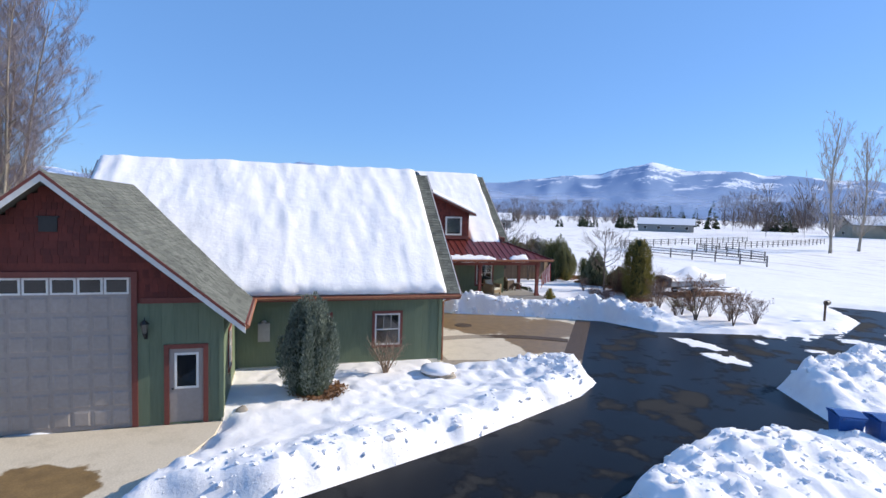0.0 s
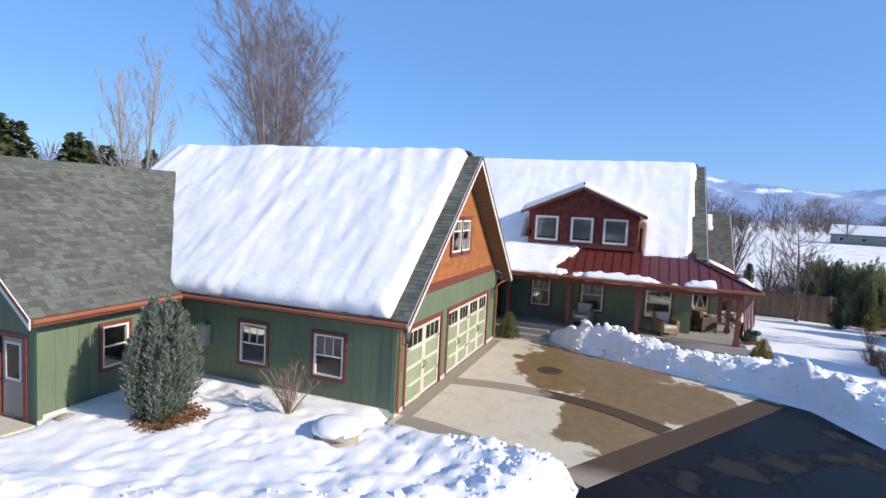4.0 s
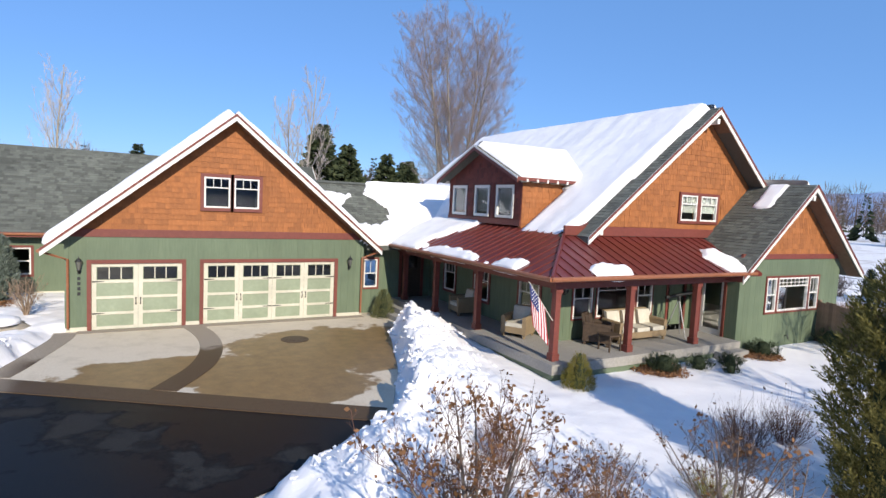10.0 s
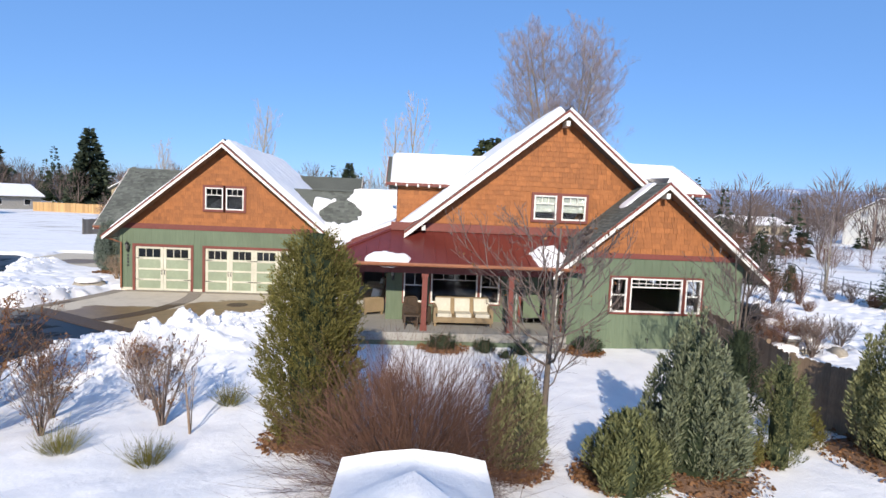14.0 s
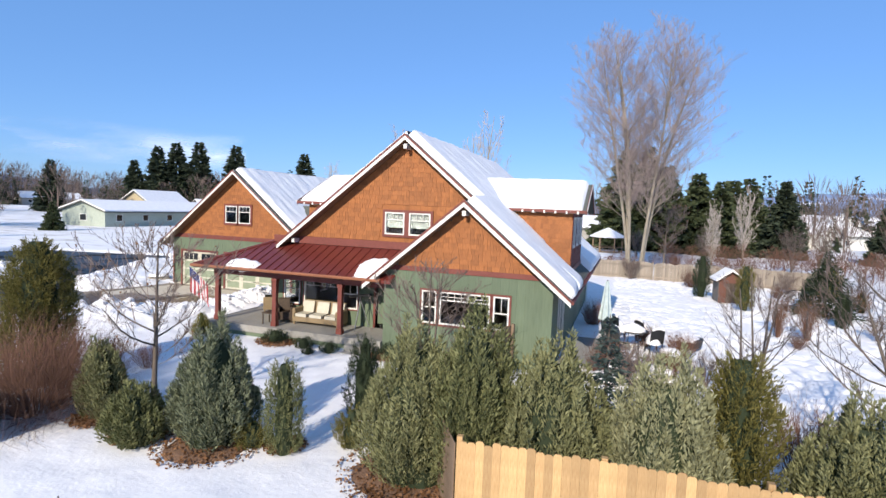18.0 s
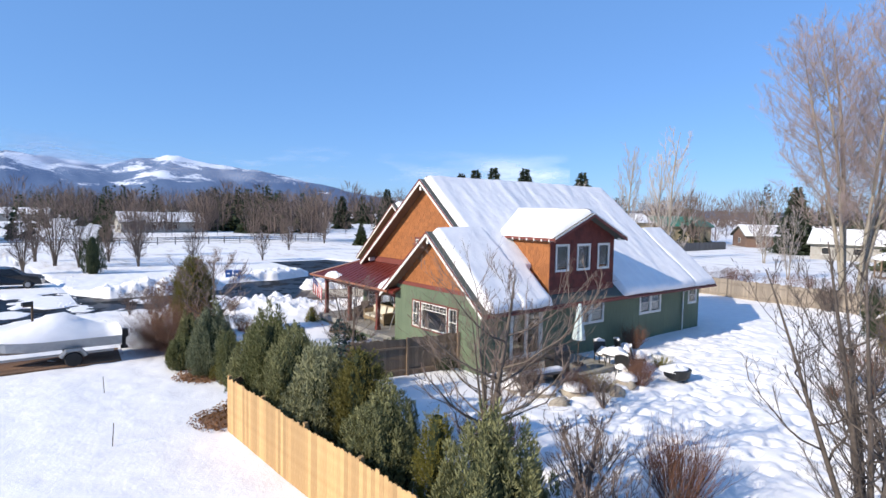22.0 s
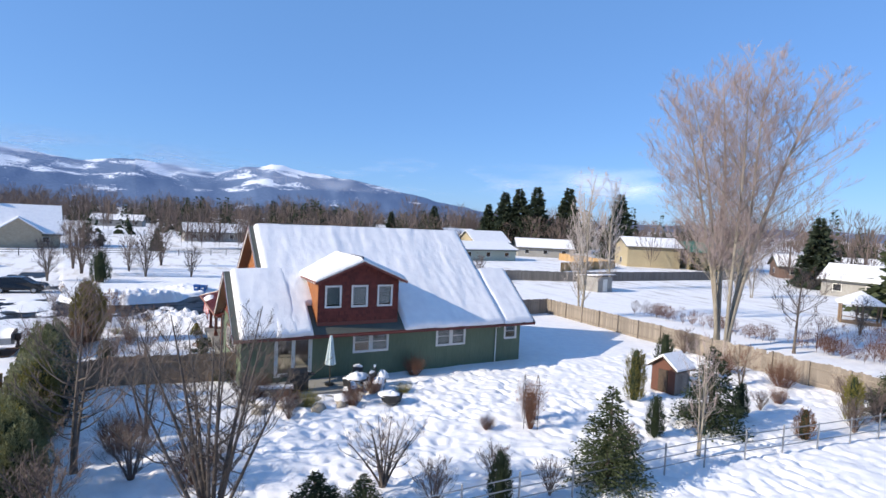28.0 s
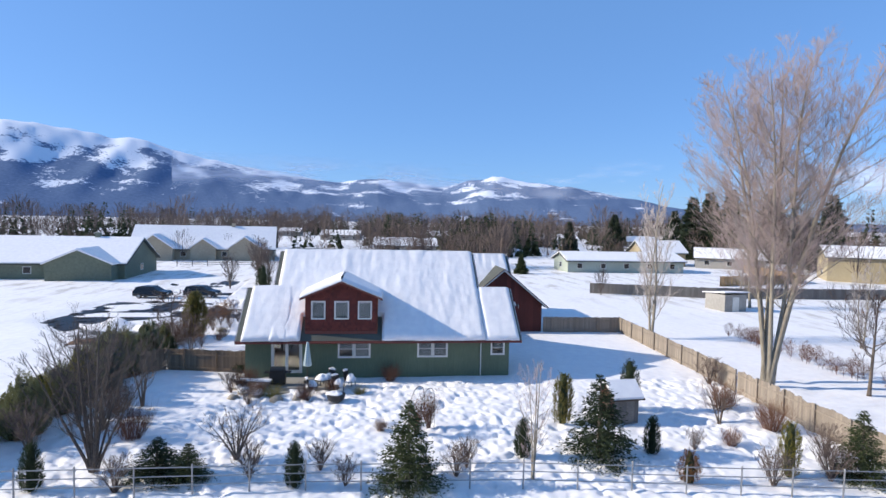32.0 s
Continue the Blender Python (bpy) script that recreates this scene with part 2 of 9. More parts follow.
ASPHALT = mat("drive_asphalt", asphalt_build)


def aggregate_build(nt, b):
    v = coords(nt)
    sp = nt.nodes.new("ShaderNodeSeparateXYZ")
    nt.links.new(v, sp.inputs[0])
    f = noise_of(nt, v, 55, 5)
    g = noise_of(nt, v, 1.4, 5, 0.6)
    ad = nt.nodes.new("ShaderNodeMath")
    ad.operation = "MULTIPLY_ADD"
    nt.links.new(g, ad.inputs[0])
    ad.inputs[1].default_value = 2.2
    nt.links.new(sp.outputs["Y"], ad.inputs[2])
    south = nt.nodes.new("ShaderNodeMapRange")
    south.inputs[1].default_value, south.inputs[2].default_value = -2.0, -2.5
    nt.links.new(ad.outputs[0], south.inputs[0])
    east = nt.nodes.new("ShaderNodeMapRange")
    east.inputs[1].default_value, east.inputs[2].default_value = -1.1, -0.4
    nt.links.new(sp.outputs["X"], east.inputs[0])
    wet = mixc(nt, 1.0, south.outputs[0], east.outputs[0], "MULTIPLY")
    dry = ramp(nt, f, [(0.3, (0.22, 0.18, 0.135)), (0.7, (0.40, 0.34, 0.27))])
    damp = ramp(nt, f, [(0.3, (0.045, 0.028, 0.016)), (0.7, (0.13, 0.085, 0.05))])
    nt.links.new(mixc(nt, wet, dry, damp), b.inputs["Base Color"])
    nt.links.new(ramp(nt, wet, [(0.0, (0.85,) * 3), (1.0, (0.5,) * 3)]), b.inputs["Roughness"])
    b.inputs["Specular IOR Level"].default_value = 0.15
    bump(nt, b, f, 0.5, 0.008)


AGGREGATE = mat("exposed_aggregate", aggregate_build)
MEDALLION = surface("dark_medallion", (0.05, 0.032, 0.018), (0.11, 0.072, 0.042), 40, 1.2, 0.6, 0.3, 0.006)


# ---- mesh helpers ----
class Mesh:
    """Collects vertices and faces of one mesh."""

    def __init__(self):
        self.v, self.f = [], []

    def add(self, vs, fs):
        n = len(self.v)
        self.v += [tuple(p) for p in vs]
        self.f += [tuple(i + n for i in f) for f in fs]
        return self

    def box(self, a, b):
        (x0, y0, z0), (x1, y1, z1) = [[min(a[i], b[i]) for i in range(3)], [max(a[i], b[i]) for i in range(3)]]
        return self.add(
            [(x0, y0, z0), (x1, y0, z0), (x1, y1, z0), (x0, y1, z0), (x0, y0, z1), (x1, y0, z1), (x1, y1, z1), (x0, y1, z1)],
            [(0, 3, 2, 1), (4, 5, 6, 7), (0, 1, 5, 4), (1, 2, 6, 5), (2, 3, 7, 6), (3, 0, 4, 7)],
        )

    def prism(self, top, down):
        """A slab: the polygon top, pushed by the vector down."""
        n = len(top)
        low = [tuple(Vector(p) + Vector(down)) for p in top]
        return self.add(
            list(top) + low,
            [tuple(range(n)), tuple(range(2 * n - 1, n - 1, -1))] + [(i, i + n, (i + 1) % n + n, (i + 1) % n) for i in range(n)],
        )

    def tube(self, pts, radii, sides=6):
        """A tapered tube along points."""
        rings, last = [], None
        for i, p in enumerate(pts):
            d = (Vector(pts[min(i + 1, len(pts) - 1)]) - Vector(pts[max(i - 1, 0)])).normalized()
            a = d.cross(Vector((0.31, 0.17, 1)) if abs(d.z) < 0.9 else Vector((1, 0.2, 0))).normalized()
            b = d.cross(a)
            rings.append([tuple(Vector(p) + radii[i] * (math.cos(6.2832 * k / sides) * a + math.sin(6.2832 * k / sides) * b)) for k in range(sides)])
        vs = [q for r in rings for q in r]
        fs = [(i * sides + k, i * sides + (k + 1) % sides, (i + 1) * sides + (k + 1) % sides, (i + 1) * sides + k) for i in range(len(pts) - 1) for k in range(sides)]
        fs += [tuple(range(sides))[::-1], tuple(range((len(pts) - 1) * sides, len(pts) * sides))]
        return self.add(vs, fs)

    def lathe(self, profile, centre=(0, 0, 0), sides=16):
        """A turned body from (radius, height) pairs."""
        vs = [(centre[0] + r * math.cos(6.2832 * k / sides), centre[1] + r * math.sin(6.2832 * k / sides), centre[2] + z) for r, z in profile for k in range(sides)]
        n = len(profile)
        fs = [(i * sides + k, i * sides + (k + 1) % sides, (i + 1) * sides + (k + 1) % sides, (i + 1) * sides + k) for i in range(n - 1) for k in range(sides)]
        fs += [tuple(range(sides))[::-1], tuple(range((n - 1) * sides, n * sides))]
        return self.add(vs, fs)

    def data(self, name, material, smooth=False):
        me = bpy.data.meshes.new(name)
        me.from_pydata(self.v, [], self.f)
        me.materials.append(material)
        if smooth:
            me.polygons.foreach_set("use_smooth", [True] * len(me.polygons))
        return me


def part(name, m, material, parent=None, label="", smooth=False):
    ob = new(name, m.data(name, material, smooth))
    if parent:
        ob.parent = parent
    return tagged(ob, label) if label else ob


def thing(name, label, category, group="", kind="", at=None):
    ob = new(name)
    if at:
        ob.matrix_basis = at
    return tagged(ob, label, category, group, kind)


def hash2(i, j, seed):
    h = (i.astype(np.int64) * 374761393 + j.astype(np.int64) * 668265263 + seed * 974711) & 0x7FFFFFFF
    h = ((h ^ (h >> 13)) * 1274126177) & 0x7FFFFFFF
    return ((h ^ (h >> 16)) & 0xFFFF) / 65535.0


def vnoise(x, y, scale=1.0, seed=0):
    """Smooth value noise, 0 to 1."""
    x, y = np.asarray(x, float) * scale, np.asarray(y, float) * scale
    i, j = np.floor(x), np.floor(y)
    u, w = x - i, y - j
    u, w = u * u * (3 - 2 * u), w * w * (3 - 2 * w)
    a, b, c, d = hash2(i, j, seed), hash2(i + 1, j, seed), hash2(i, j + 1, seed), hash2(i + 1, j + 1, seed)
    return (a * (1 - u) + b * u) * (1 - w) + (c * (1 - u) + d * u) * w


def fbm(x, y, scale=1.0, octaves=4, seed=0):
    t, amp, s = 0, 0.5, scale
    for k in range(octaves):
        t, amp, s = t + amp * vnoise(x, y, s, seed + 7 * k), amp * 0.5, s * 2.03
    return t / (1 - 0.5**octaves)


def sdf(x, y, poly):
    """Distance to a closed outline, negative inside."""
    x, y = np.asarray(x, float), np.asarray(y, float)
    d, inside = np.full(x.shape, 1e9), np.zeros(x.shape, bool)
    for (ax, ay), (bx, by) in zip(poly, poly[1:] + poly[:1]):
        ex, ey = bx - ax, by - ay
        t = np.clip(((x - ax) * ex + (y - ay) * ey) / (ex * ex + ey * ey), 0, 1)
        d = np.minimum(d, np.hypot(x - ax - t * ex, y - ay - t * ey))
        inside ^= ((ay > y) != (by > y)) & (x < ex * (y - ay) / (ey + 1e-12) + ax)
    return np.where(inside, -d, d)


def line_dist(x, y, pts):
    d, along = np.full(np.shape(x), 1e9), np.zeros(np.shape(x))
    for k, ((ax, ay), (bx, by)) in enumerate(zip(pts, pts[1:])):
        ex, ey = bx - ax, by - ay
        t = np.clip(((x - ax) * ex + (y - ay) * ey) / (ex * ex + ey * ey), 0, 1)
        e = np.hypot(x - ax - t * ex, y - ay - t * ey)
        along = np.where(e < d, k + t, along)
        d = np.minimum(d, e)
    return d, along


def step(a, b, x):
    t = np.clip((x - a) / (b - a), 0, 1)
    return t * t * (3 - 2 * t)


def grid_mesh(name, xs, ys, zfun, material, parent=None):
    X, Y = np.meshgrid(xs, ys)
    Z = zfun(X, Y)
    n, m = len(xs), len(ys)
    me = bpy.data.meshes.new(name)
    i = (np.arange(m - 1)[:, None] * n + np.arange(n - 1)[None]).ravel()
    quads = np.stack([i, i + 1, i + n + 1, i + n], 1)
    me.from_pydata(np.stack([X.ravel(), Y.ravel(), Z.ravel()], 1).tolist(), [], quads.tolist())
    me.materials.append(material)
    me.polygons.foreach_set("use_smooth", [True] * len(me.polygons))
    ob = new(name, me)
    if parent:
        ob.parent = parent
    return ob


# ---- ground ----
APRON = [(-0.35, 0.0), (-0.35, -0.9), (-0.75, -2.6), (-1.35, -5.25), (6.95, -10.7), (8.6, -7.4), (10.0, -3.6), (11.6, -2.2), (11.6, 0.6), (10.2, 0.6), (10.2, 0.0)]
SHOP_APRON = [(-4.5, 7.5), (-5.4, 7.6), (-7.2, 8.3), (-9.0, 9.4), (-12.0, 12.0), (-12.0, 16.0), (-4.5, 16.0)]
DRIVE = [(-28, 10.0), (-20, 12.0), (-14, 13.5), (-9.0, 9.4), (-9.3, 6.0), (-7.2, 1.2), (-4.6, -3.6), (-3.4, -4.9), (-1.35, -5.25), (6.95, -10.7), (6.6, -11.4), (3.7, -12.7), (2.2, -17.5), (1.5, -23.0), (4.0, -27.5), (9, -31), (4, -36), (-20, -34), (-60, -38), (-60, -27), (-20, -22.5), (-8, -21.5), (-4.6, -19.5), (-4.2, -15.5), (-5.2, -11.0), (-8.6, -9.6), (-9.4, -7.4), (-9.0, -4.4), (-10.8, -0.5), (-15, 1.5), (-28, 2.0)]
ISLAND_EDGE = [(-8.6, 7.6), (-8.4, 5.2), (-6.5, 1.2), (-4.0, -3.4), (-1.9, -4.4), (-1.2, -2.5)]
FRONT_BANK = [(10.6, -3.4), (9.8, -5.2), (9.2, -7.8), (8.3, -10.2), (7.0, -12.2), (5.4, -13.6)]
EAST_PILE = [(-6.0, -12.0), (-5.6, -15.0), (-6.0, -19.0)]
WEST_PILE = [(-11.6, -1.6), (-10.4, -4.6), (-11.0, -7.6), (-13.5, -9.8)]


def ground_height(x, y):
    hard = np.minimum(np.minimum(sdf(x, y, APRON), sdf(x, y, DRIVE)), sdf(x, y, SHOP_APRON))
    near = hard < 40
    far = np.hypot(x - 20, y)
    h = 0.16 + 0.10 * (fbm(x, y, 0.12, 3, 3) - 0.5) + 0.09 * (fbm(x, y, 0.7, 4, 5) - 0.5)
    pit = step(0.60, 0.78, vnoise(x + 0.3 * vnoise(x, y, 1.7, 12), y, 2.7, 11)) + 0.8 * step(0.62, 0.80, vnoise(x, y, 3.4, 13))
    trodden = step(0.30, 0.55, fbm(x, y, 0.16, 3, 29))
    foot = -0.13 * pit * (0.35 + 0.65 * trodden) + 0.09 * (vnoise(x, y, 1.1, 17) - 0.5) + 0.07 * (vnoise(x, y, 3.9, 23) - 0.5)
    h = h + foot * step(60, 20, far) * step(26.8, 28.5, x) * step(52, 45, x) * step(-20.2, -18.6, y)
    h = h + 0.5 * foot * step(0.5, -1.0, x) * step(-9, -7, x) * step(-6, -4, y) * step(8, 6, y)
    h = h + 0.22 * (fbm(x, y, 0.55, 4, 19) - 0.5) * step(22, 10, x) * step(-9, -12, y)
    lump = fbm(x, y, 0.9, 5, 21)
    chunk = np.abs(vnoise(x, y, 1.5, 61) - 0.5) + 0.8 * np.abs(vnoise(x, y, 2.9, 67) - 0.5) + 0.5 * np.abs(vnoise(x + 0.4 * vnoise(x, y, 2, 5), y, 4.1, 69) - 0.5)
    for pts, high, wide in ((ISLAND_EDGE, 0.42, 1.5), (FRONT_BANK, 0.80, 1.7), (EAST_PILE, 0.85, 2.2), (WEST_PILE, 0.62, 2.0)):
        d, along = line_dist(x, y, pts)
        h = h + high * np.exp(-((d / wide) ** 2)) * (0.45 + 0.6 * lump + 0.75 * chunk) * (0.9 + 0.2 * np.sin(along * 2.1))
    edge = step(0.0, 0.55, hard + 0.35 * (vnoise(x, y, 1.6, 31) - 0.5))
    h = np.where(hard > -0.4, -0.09 + edge * (h + 0.09), -0.09)
    slush = step(0.47, 0.56, fbm(x, y, 0.22, 4, 83) + 0.16 * step(-3, -16, x)) * step(-20.5, -22.5, y) * step(3.0, -1.0, x)
    h = np.where(hard < 0.1, np.maximum(h, -0.09 + 0.15 * slush), h)
    for cx, cy, rx, ry in ((0.9, -13.2, 1.6, 0.7), (-1.6, -12.2, 1.0, 0.8), (2.0, -20.0, 1.4, 2.2), (-2.6, -17.6, 1.5, 0.8), (0.6, -16.6, 0.8, 0.5), (-0.6, -21.6, 2.4, 0.9)):
        ice = step(1.0, 0.75, np.hypot((x - cx) / rx, (y - cy) / ry) + 1.8 * (fbm(x, y, 1.6, 4, 87) - 0.5))
        h = np.where(hard < 0.1, np.maximum(h, -0.09 + 0.085 * ice), h)
    far_roll = 2.2 * (fbm(x, y, 0.006, 3, 41) - 0.5) * step(80, 300, far)
    return h + far_roll


def spaced(lo, hi, fine, reach):
    core = np.arange(lo, hi + 1e-6, fine)
    out, stepw, a = [], fine, hi
    while a < reach:
        stepw *= 1.16
        a += stepw
        out.append(a)
    out = np.array(out)
    return np.concatenate([(lo - (out - hi))[::-1], core, out])


ground = grid_mesh("ground", spaced(-16, 47, 0.13, 4800), spaced(-26, 25, 0.13, 4800), ground_height, FIELD)
tagged(ground, "snow-covered yard with footprints and ploughed banks", "snow ground", kind="structure")


def flat_area(name, poly, z, material, label, category):
    m = Mesh()
    m.prism([(x, y, z) for x, y in poly], (0, 0, -0.06))
    ob = part(name, m, material)
    return tagged(ob, label, category, kind="structure")


flat_area("asphalt_drive", DRIVE, -0.012, ASPHALT, "wet black asphalt driveway with grey dry patches", "driveway")
flat_area("shop_apron", SHOP_APRON, 0.0, CONCRETE, "pale concrete apron with damp stains before the workshop", "concrete apron")
apron = flat_area("garage_apron", APRON, 0.0, CONCRETE, "pale concrete apron with wide brown damp stains", "concrete apron")


def band(pts, width, z):
    """A strip of even width along a smooth line."""
    pts = [Vector((*p, 0)) for p in pts]
    line = []
    for i in range(len(pts) - 1):
        p0, p1, p2, p3 = pts[max(i - 1, 0)], pts[i], pts[i + 1], pts[min(i + 2, len(pts) - 1)]
        for k in range(8):
            t = k / 8
            line.append(0.5 * (2 * p1 + (p2 - p0) * t + (2 * p0 - 5 * p1 + 4 * p2 - p3) * t * t + (3 * p1 - p0 - 3 * p2 + p3) * t**3))
    line.append(pts[-1])
    left, right = [], []
    for i, p in enumerate(line):
        d = (line[min(i + 1, len(line) - 1)] - line[max(i - 1, 0)]).normalized()
        o = Vector((-d.y, d.x, 0)) * width / 2
        left.append(p + o)
        right.append(p - o)
    return [(q.x, q.y, z) for q in left + right[::-1]]


m = Mesh()
for k, s in enumerate((
    band([(-1.35, -4.97), (1.36, -6.74), (4.06, -8.52), (6.92, -10.39)], 0.80, 0),
    band([(0.0, -0.2), (-0.06, -1.0), (-0.38, -2.4), (-0.70, -3.7), (-1.0, -4.7)], 0.62, 0),
    band([(0.3, -0.22), (5.0, -0.22), (10.2, -0.22)], 0.44, 0),
    band([(3.8, -0.4), (4.02, -1.4), (4.1, -2.7), (3.95, -4.1), (3.5, -5.5), (2.6, -7.05)], 0.66, 0),
)):
    m.prism([(x, y, 0.006 + 0.003 * k) for x, y, _ in s], (0, 0, -0.03))
part("aggregate_border", m, AGGREGATE, apron, "dark exposed-aggregate border strips")
m = Mesh()
m.lathe([(0.46, 0.0), (0.46, 0.012), (0.40, 0.014), (0.39, 0.008), (0.2, 0.008), (0.19, 0.014), (0.0, 0.014)], (6.69, -3.17, 0.0), 28)
m.box((6.25, -3.2, 0.006), (7.13, -3.14, 0.016)).box((6.66, -3.6, 0.006), (6.72, -2.74, 0.016))
part("drive_medallion", m, MEDALLION, apron, "round dark medallion set into the concrete")


# ---- clods on the ploughed banks ----
def snow_clods(seed, lines):
    """Broken lumps of ploughed snow lying along the banks."""
    rng = np.random.default_rng(seed)
    g = 1.618
    ico = np.array([(-1, g, 0), (1, g, 0), (-1, -g, 0), (1, -g, 0), (0, -1, g), (0, 1, g), (0, -1, -g), (0, 1, -g), (g, 0, -1), (g, 0, 1), (-g, 0, -1), (-g, 0, 1)]) / 1.9
    tri = np.array([(0, 11, 5), (0, 5, 1), (0, 1, 7), (0, 7, 10), (0, 10, 11), (1, 5, 9), (5, 11, 4), (11, 10, 2), (10, 7, 6), (7, 1, 8), (3, 9, 4), (3, 4, 2), (3, 2, 6), (3, 6, 8), (3, 8, 9), (4, 9, 5), (2, 4, 11), (6, 2, 10), (8, 6, 7), (9, 8, 1)])
    P = []
    for pts, wide, count in lines:
        q = np.array(pts, float)
        seg = rng.integers(0, len(q) - 1, count)
        t = rng.random(count)[:, None]
        P.append(q[seg] * (1 - t) + q[seg + 1] * t + rng.normal(size=(count, 2)) * wide * 0.55)
    P = np.concatenate(P)
    z = ground_height(P[:, 0], P[:, 1])
    keep = z > -0.05
    P, z = P[keep], z[keep]
    n = len(P)
    size = 0.016 + 0.10 * rng.random(n) ** 5
    v = ico[None] * (0.55 + 0.8 * rng.random((n, 12, 1))) * size[:, None, None] * np.stack([0.8 + 0.6 * rng.random(n), 0.8 + 0.6 * rng.random(n), 0.6 + 0.4 * rng.random(n)], -1)[:, None]
    v = v + np.concatenate([P, (z - 0.15 * size)[:, None]], 1)[:, None]
    f = tri[None] + 12 * np.arange(n)[:, None, None]
    me = bpy.data.meshes.new("snow_clods")
    me.from_pydata(v.reshape(-1, 3).tolist(), [], f.reshape(-1, 3).tolist())
    me.materials.append(SNOW)
    return tagged(new("snow_clods", me), "broken lumps of ploughed snow on the banks", "snow", kind="stuff")


snow_clods(8, [(FRONT_BANK, 1.5, 2600), (ISLAND_EDGE, 1.0, 650), (EAST_PILE, 1.8, 900), (WEST_PILE, 1.6, 800), ([(-9.4, 7.4), (-12.0, 3.0), (-15, 1.8)], 0.6, 250), ([(2.0, -23.5), (-5.0, -21.0), (-20, -22.0)], 1.2, 600)])


# ---- building helpers ----
def turned(pos, face):
    """A pose on a wall that looks to -y, -x, +x or +y."""
    return pose(*pos, 0, 0, {"-y": 0, "-x": -90, "+x": 90, "+y": 180}[face])


def on_wall(face, const, u, d, z):
    """A wall's place: u along the wall in world x or y, d outwards."""
    return {"-y": (u, const - d, z), "+y": (u, const + d, z), "-x": (const - d, u, z), "+x": (const + d, u, z)}[face]


def wall(name, parent, face, const, u0, u1, z0, top, openings, material, board=0.30, thick=0.14, label=""):
    """A wall of upright boards with real openings; top is a height or a function of u. openings: (u0, u1, z0, z1)."""
    m, boards = Mesh(), []
    cuts = sorted({u0, u1, *[o[k] for o in openings for k in (0, 1) if u0 < o[k] < u1], *np.arange(u0 + board, u1 - 0.03, board).round(4).tolist()})
    high = top if callable(top) else (lambda u: top)
    grooves = set(np.arange(u0 + board, u1 - 0.03, board).round(4).tolist())
    for a, b in zip(cuts, cuts[1:]):
        if b - a < 1e-4:
            continue
        mid = (a + b) / 2
        spans, holes = [], sorted((o[2], o[3]) for o in openings if o[0] - 1e-4 <= mid <= o[1] + 1e-4)
        z = z0
        for h0, h1 in holes:
            if h0 > z:
                spans.append((z, h0, h0))
            z = max(z, h1)
        spans.append((z, high(a), high(b)))
        ga, gb = (0.0022 if a in grooves else 0), (0.0022 if b in grooves else 0)
        for s, ta, tb in spans:
            if max(ta, tb) - s < 0.01:
                continue
            ta, tb = max(ta, s + 0.002), max(tb, s + 0.002)
            for x0, x1, d0, d1 in ((a, b, -thick, -0.009), (a + ga, b - gb, -0.009, 0.0)):
                if d1 == 0.0 and grooves:
                    boards.append([on_wall(face, const, x, d, zz) for d in (d1, d0) for x, zz in ((x0, s), (x1, s), (x1, tb), (x0, ta))])
                    continue
                q = [on_wall(face, const, x, d, zz) for d in (d1, d0) for x, zz in ((x0, s), (x1, s), (x1, tb), (x0, ta))]
                m.add(q, [(0, 1, 2, 3), (7, 6, 5, 4), (0, 4, 5, 1), (1, 5, 6, 2), (2, 6, 7, 3), (3, 7, 4, 0)])
    ob = part(name, m, material, parent, label)
    for q in boards:
        part("siding_board", Mesh().add(q, [(0, 1, 2, 3), (7, 6, 5, 4), (0, 4, 5, 1), (1, 5, 6, 2), (2, 6, 7, 3), (3, 7, 4, 0)]), material, ob)
    return ob


SHAKE_MESHES = {}


def shakes(parent, face, const, outline, openings, material, course=0.19, limit=300, seed=1, near=None):
    """Courses of wooden shakes on a wall, each one a piece of its own; outline(z) gives the span of u at a height."""
    rnd = random.Random(seed)
    rest, pieces = Mesh(), []
    z, zmax = outline[0], outline[1]
    span = outline[2]
    while z < zmax:
        ua, ub = span(z + course * 0.5)
        if ub - ua < 0.12:
            break
        u = ua
        while u < ub - 0.02:
            w = rnd.choice((0.12, 0.16, 0.21, 0.30))
            full = u + w <= ub
            e = min(u + w, ub)
            zz = z - rnd.choice((0, 0, 0, 0.012, 0.02))
            if not any(e > o[0] and u < o[1] and z + course > o[2] and z < o[3] for o in openings):
                pieces.append((u, e, zz, w if full else 0))
            u = e
        z += course
    pieces.sort(key=lambda p: abs((p[0] + p[1]) / 2 - near) if near is not None else 0)
    made = 0

    def solid(w, h):
        return [(0.004, -0.026, 0), (w - 0.004, -0.026, 0), (w - 0.004, -0.006, h), (0.004, -0.006, h), (0.004, 0.02, 0), (w - 0.004, 0.02, 0), (w - 0.004, 0.02, h), (0.004, 0.02, h)]

    faces = [(0, 1, 2, 3), (0, 4, 5, 1), (1, 5, 6, 2), (3, 2, 6, 7), (0, 3, 7, 4)]
    for u, e, zz, w in pieces:
        start = e if face in ("-x", "+y") else u
        mtx = turned(on_wall(face, const, start, 0, zz), face)
        if w and made < limit:
            key = (w, material.name)
            if key not in SHAKE_MESHES:
                SHAKE_MESHES[key] = Mesh().add(solid(w, course + 0.03), faces).data("shake", material)
            ob = new("shake", SHAKE_MESHES[key])
            ob.parent, ob.matrix_basis = parent, mtx
            made += 1
        else:
            rest.add([mtx @ Vector(p) for p in solid(e - u, course + 0.03)], faces)
    if rest.v:
        tagged(part("shake_field", rest, material, parent), kind="stuff")


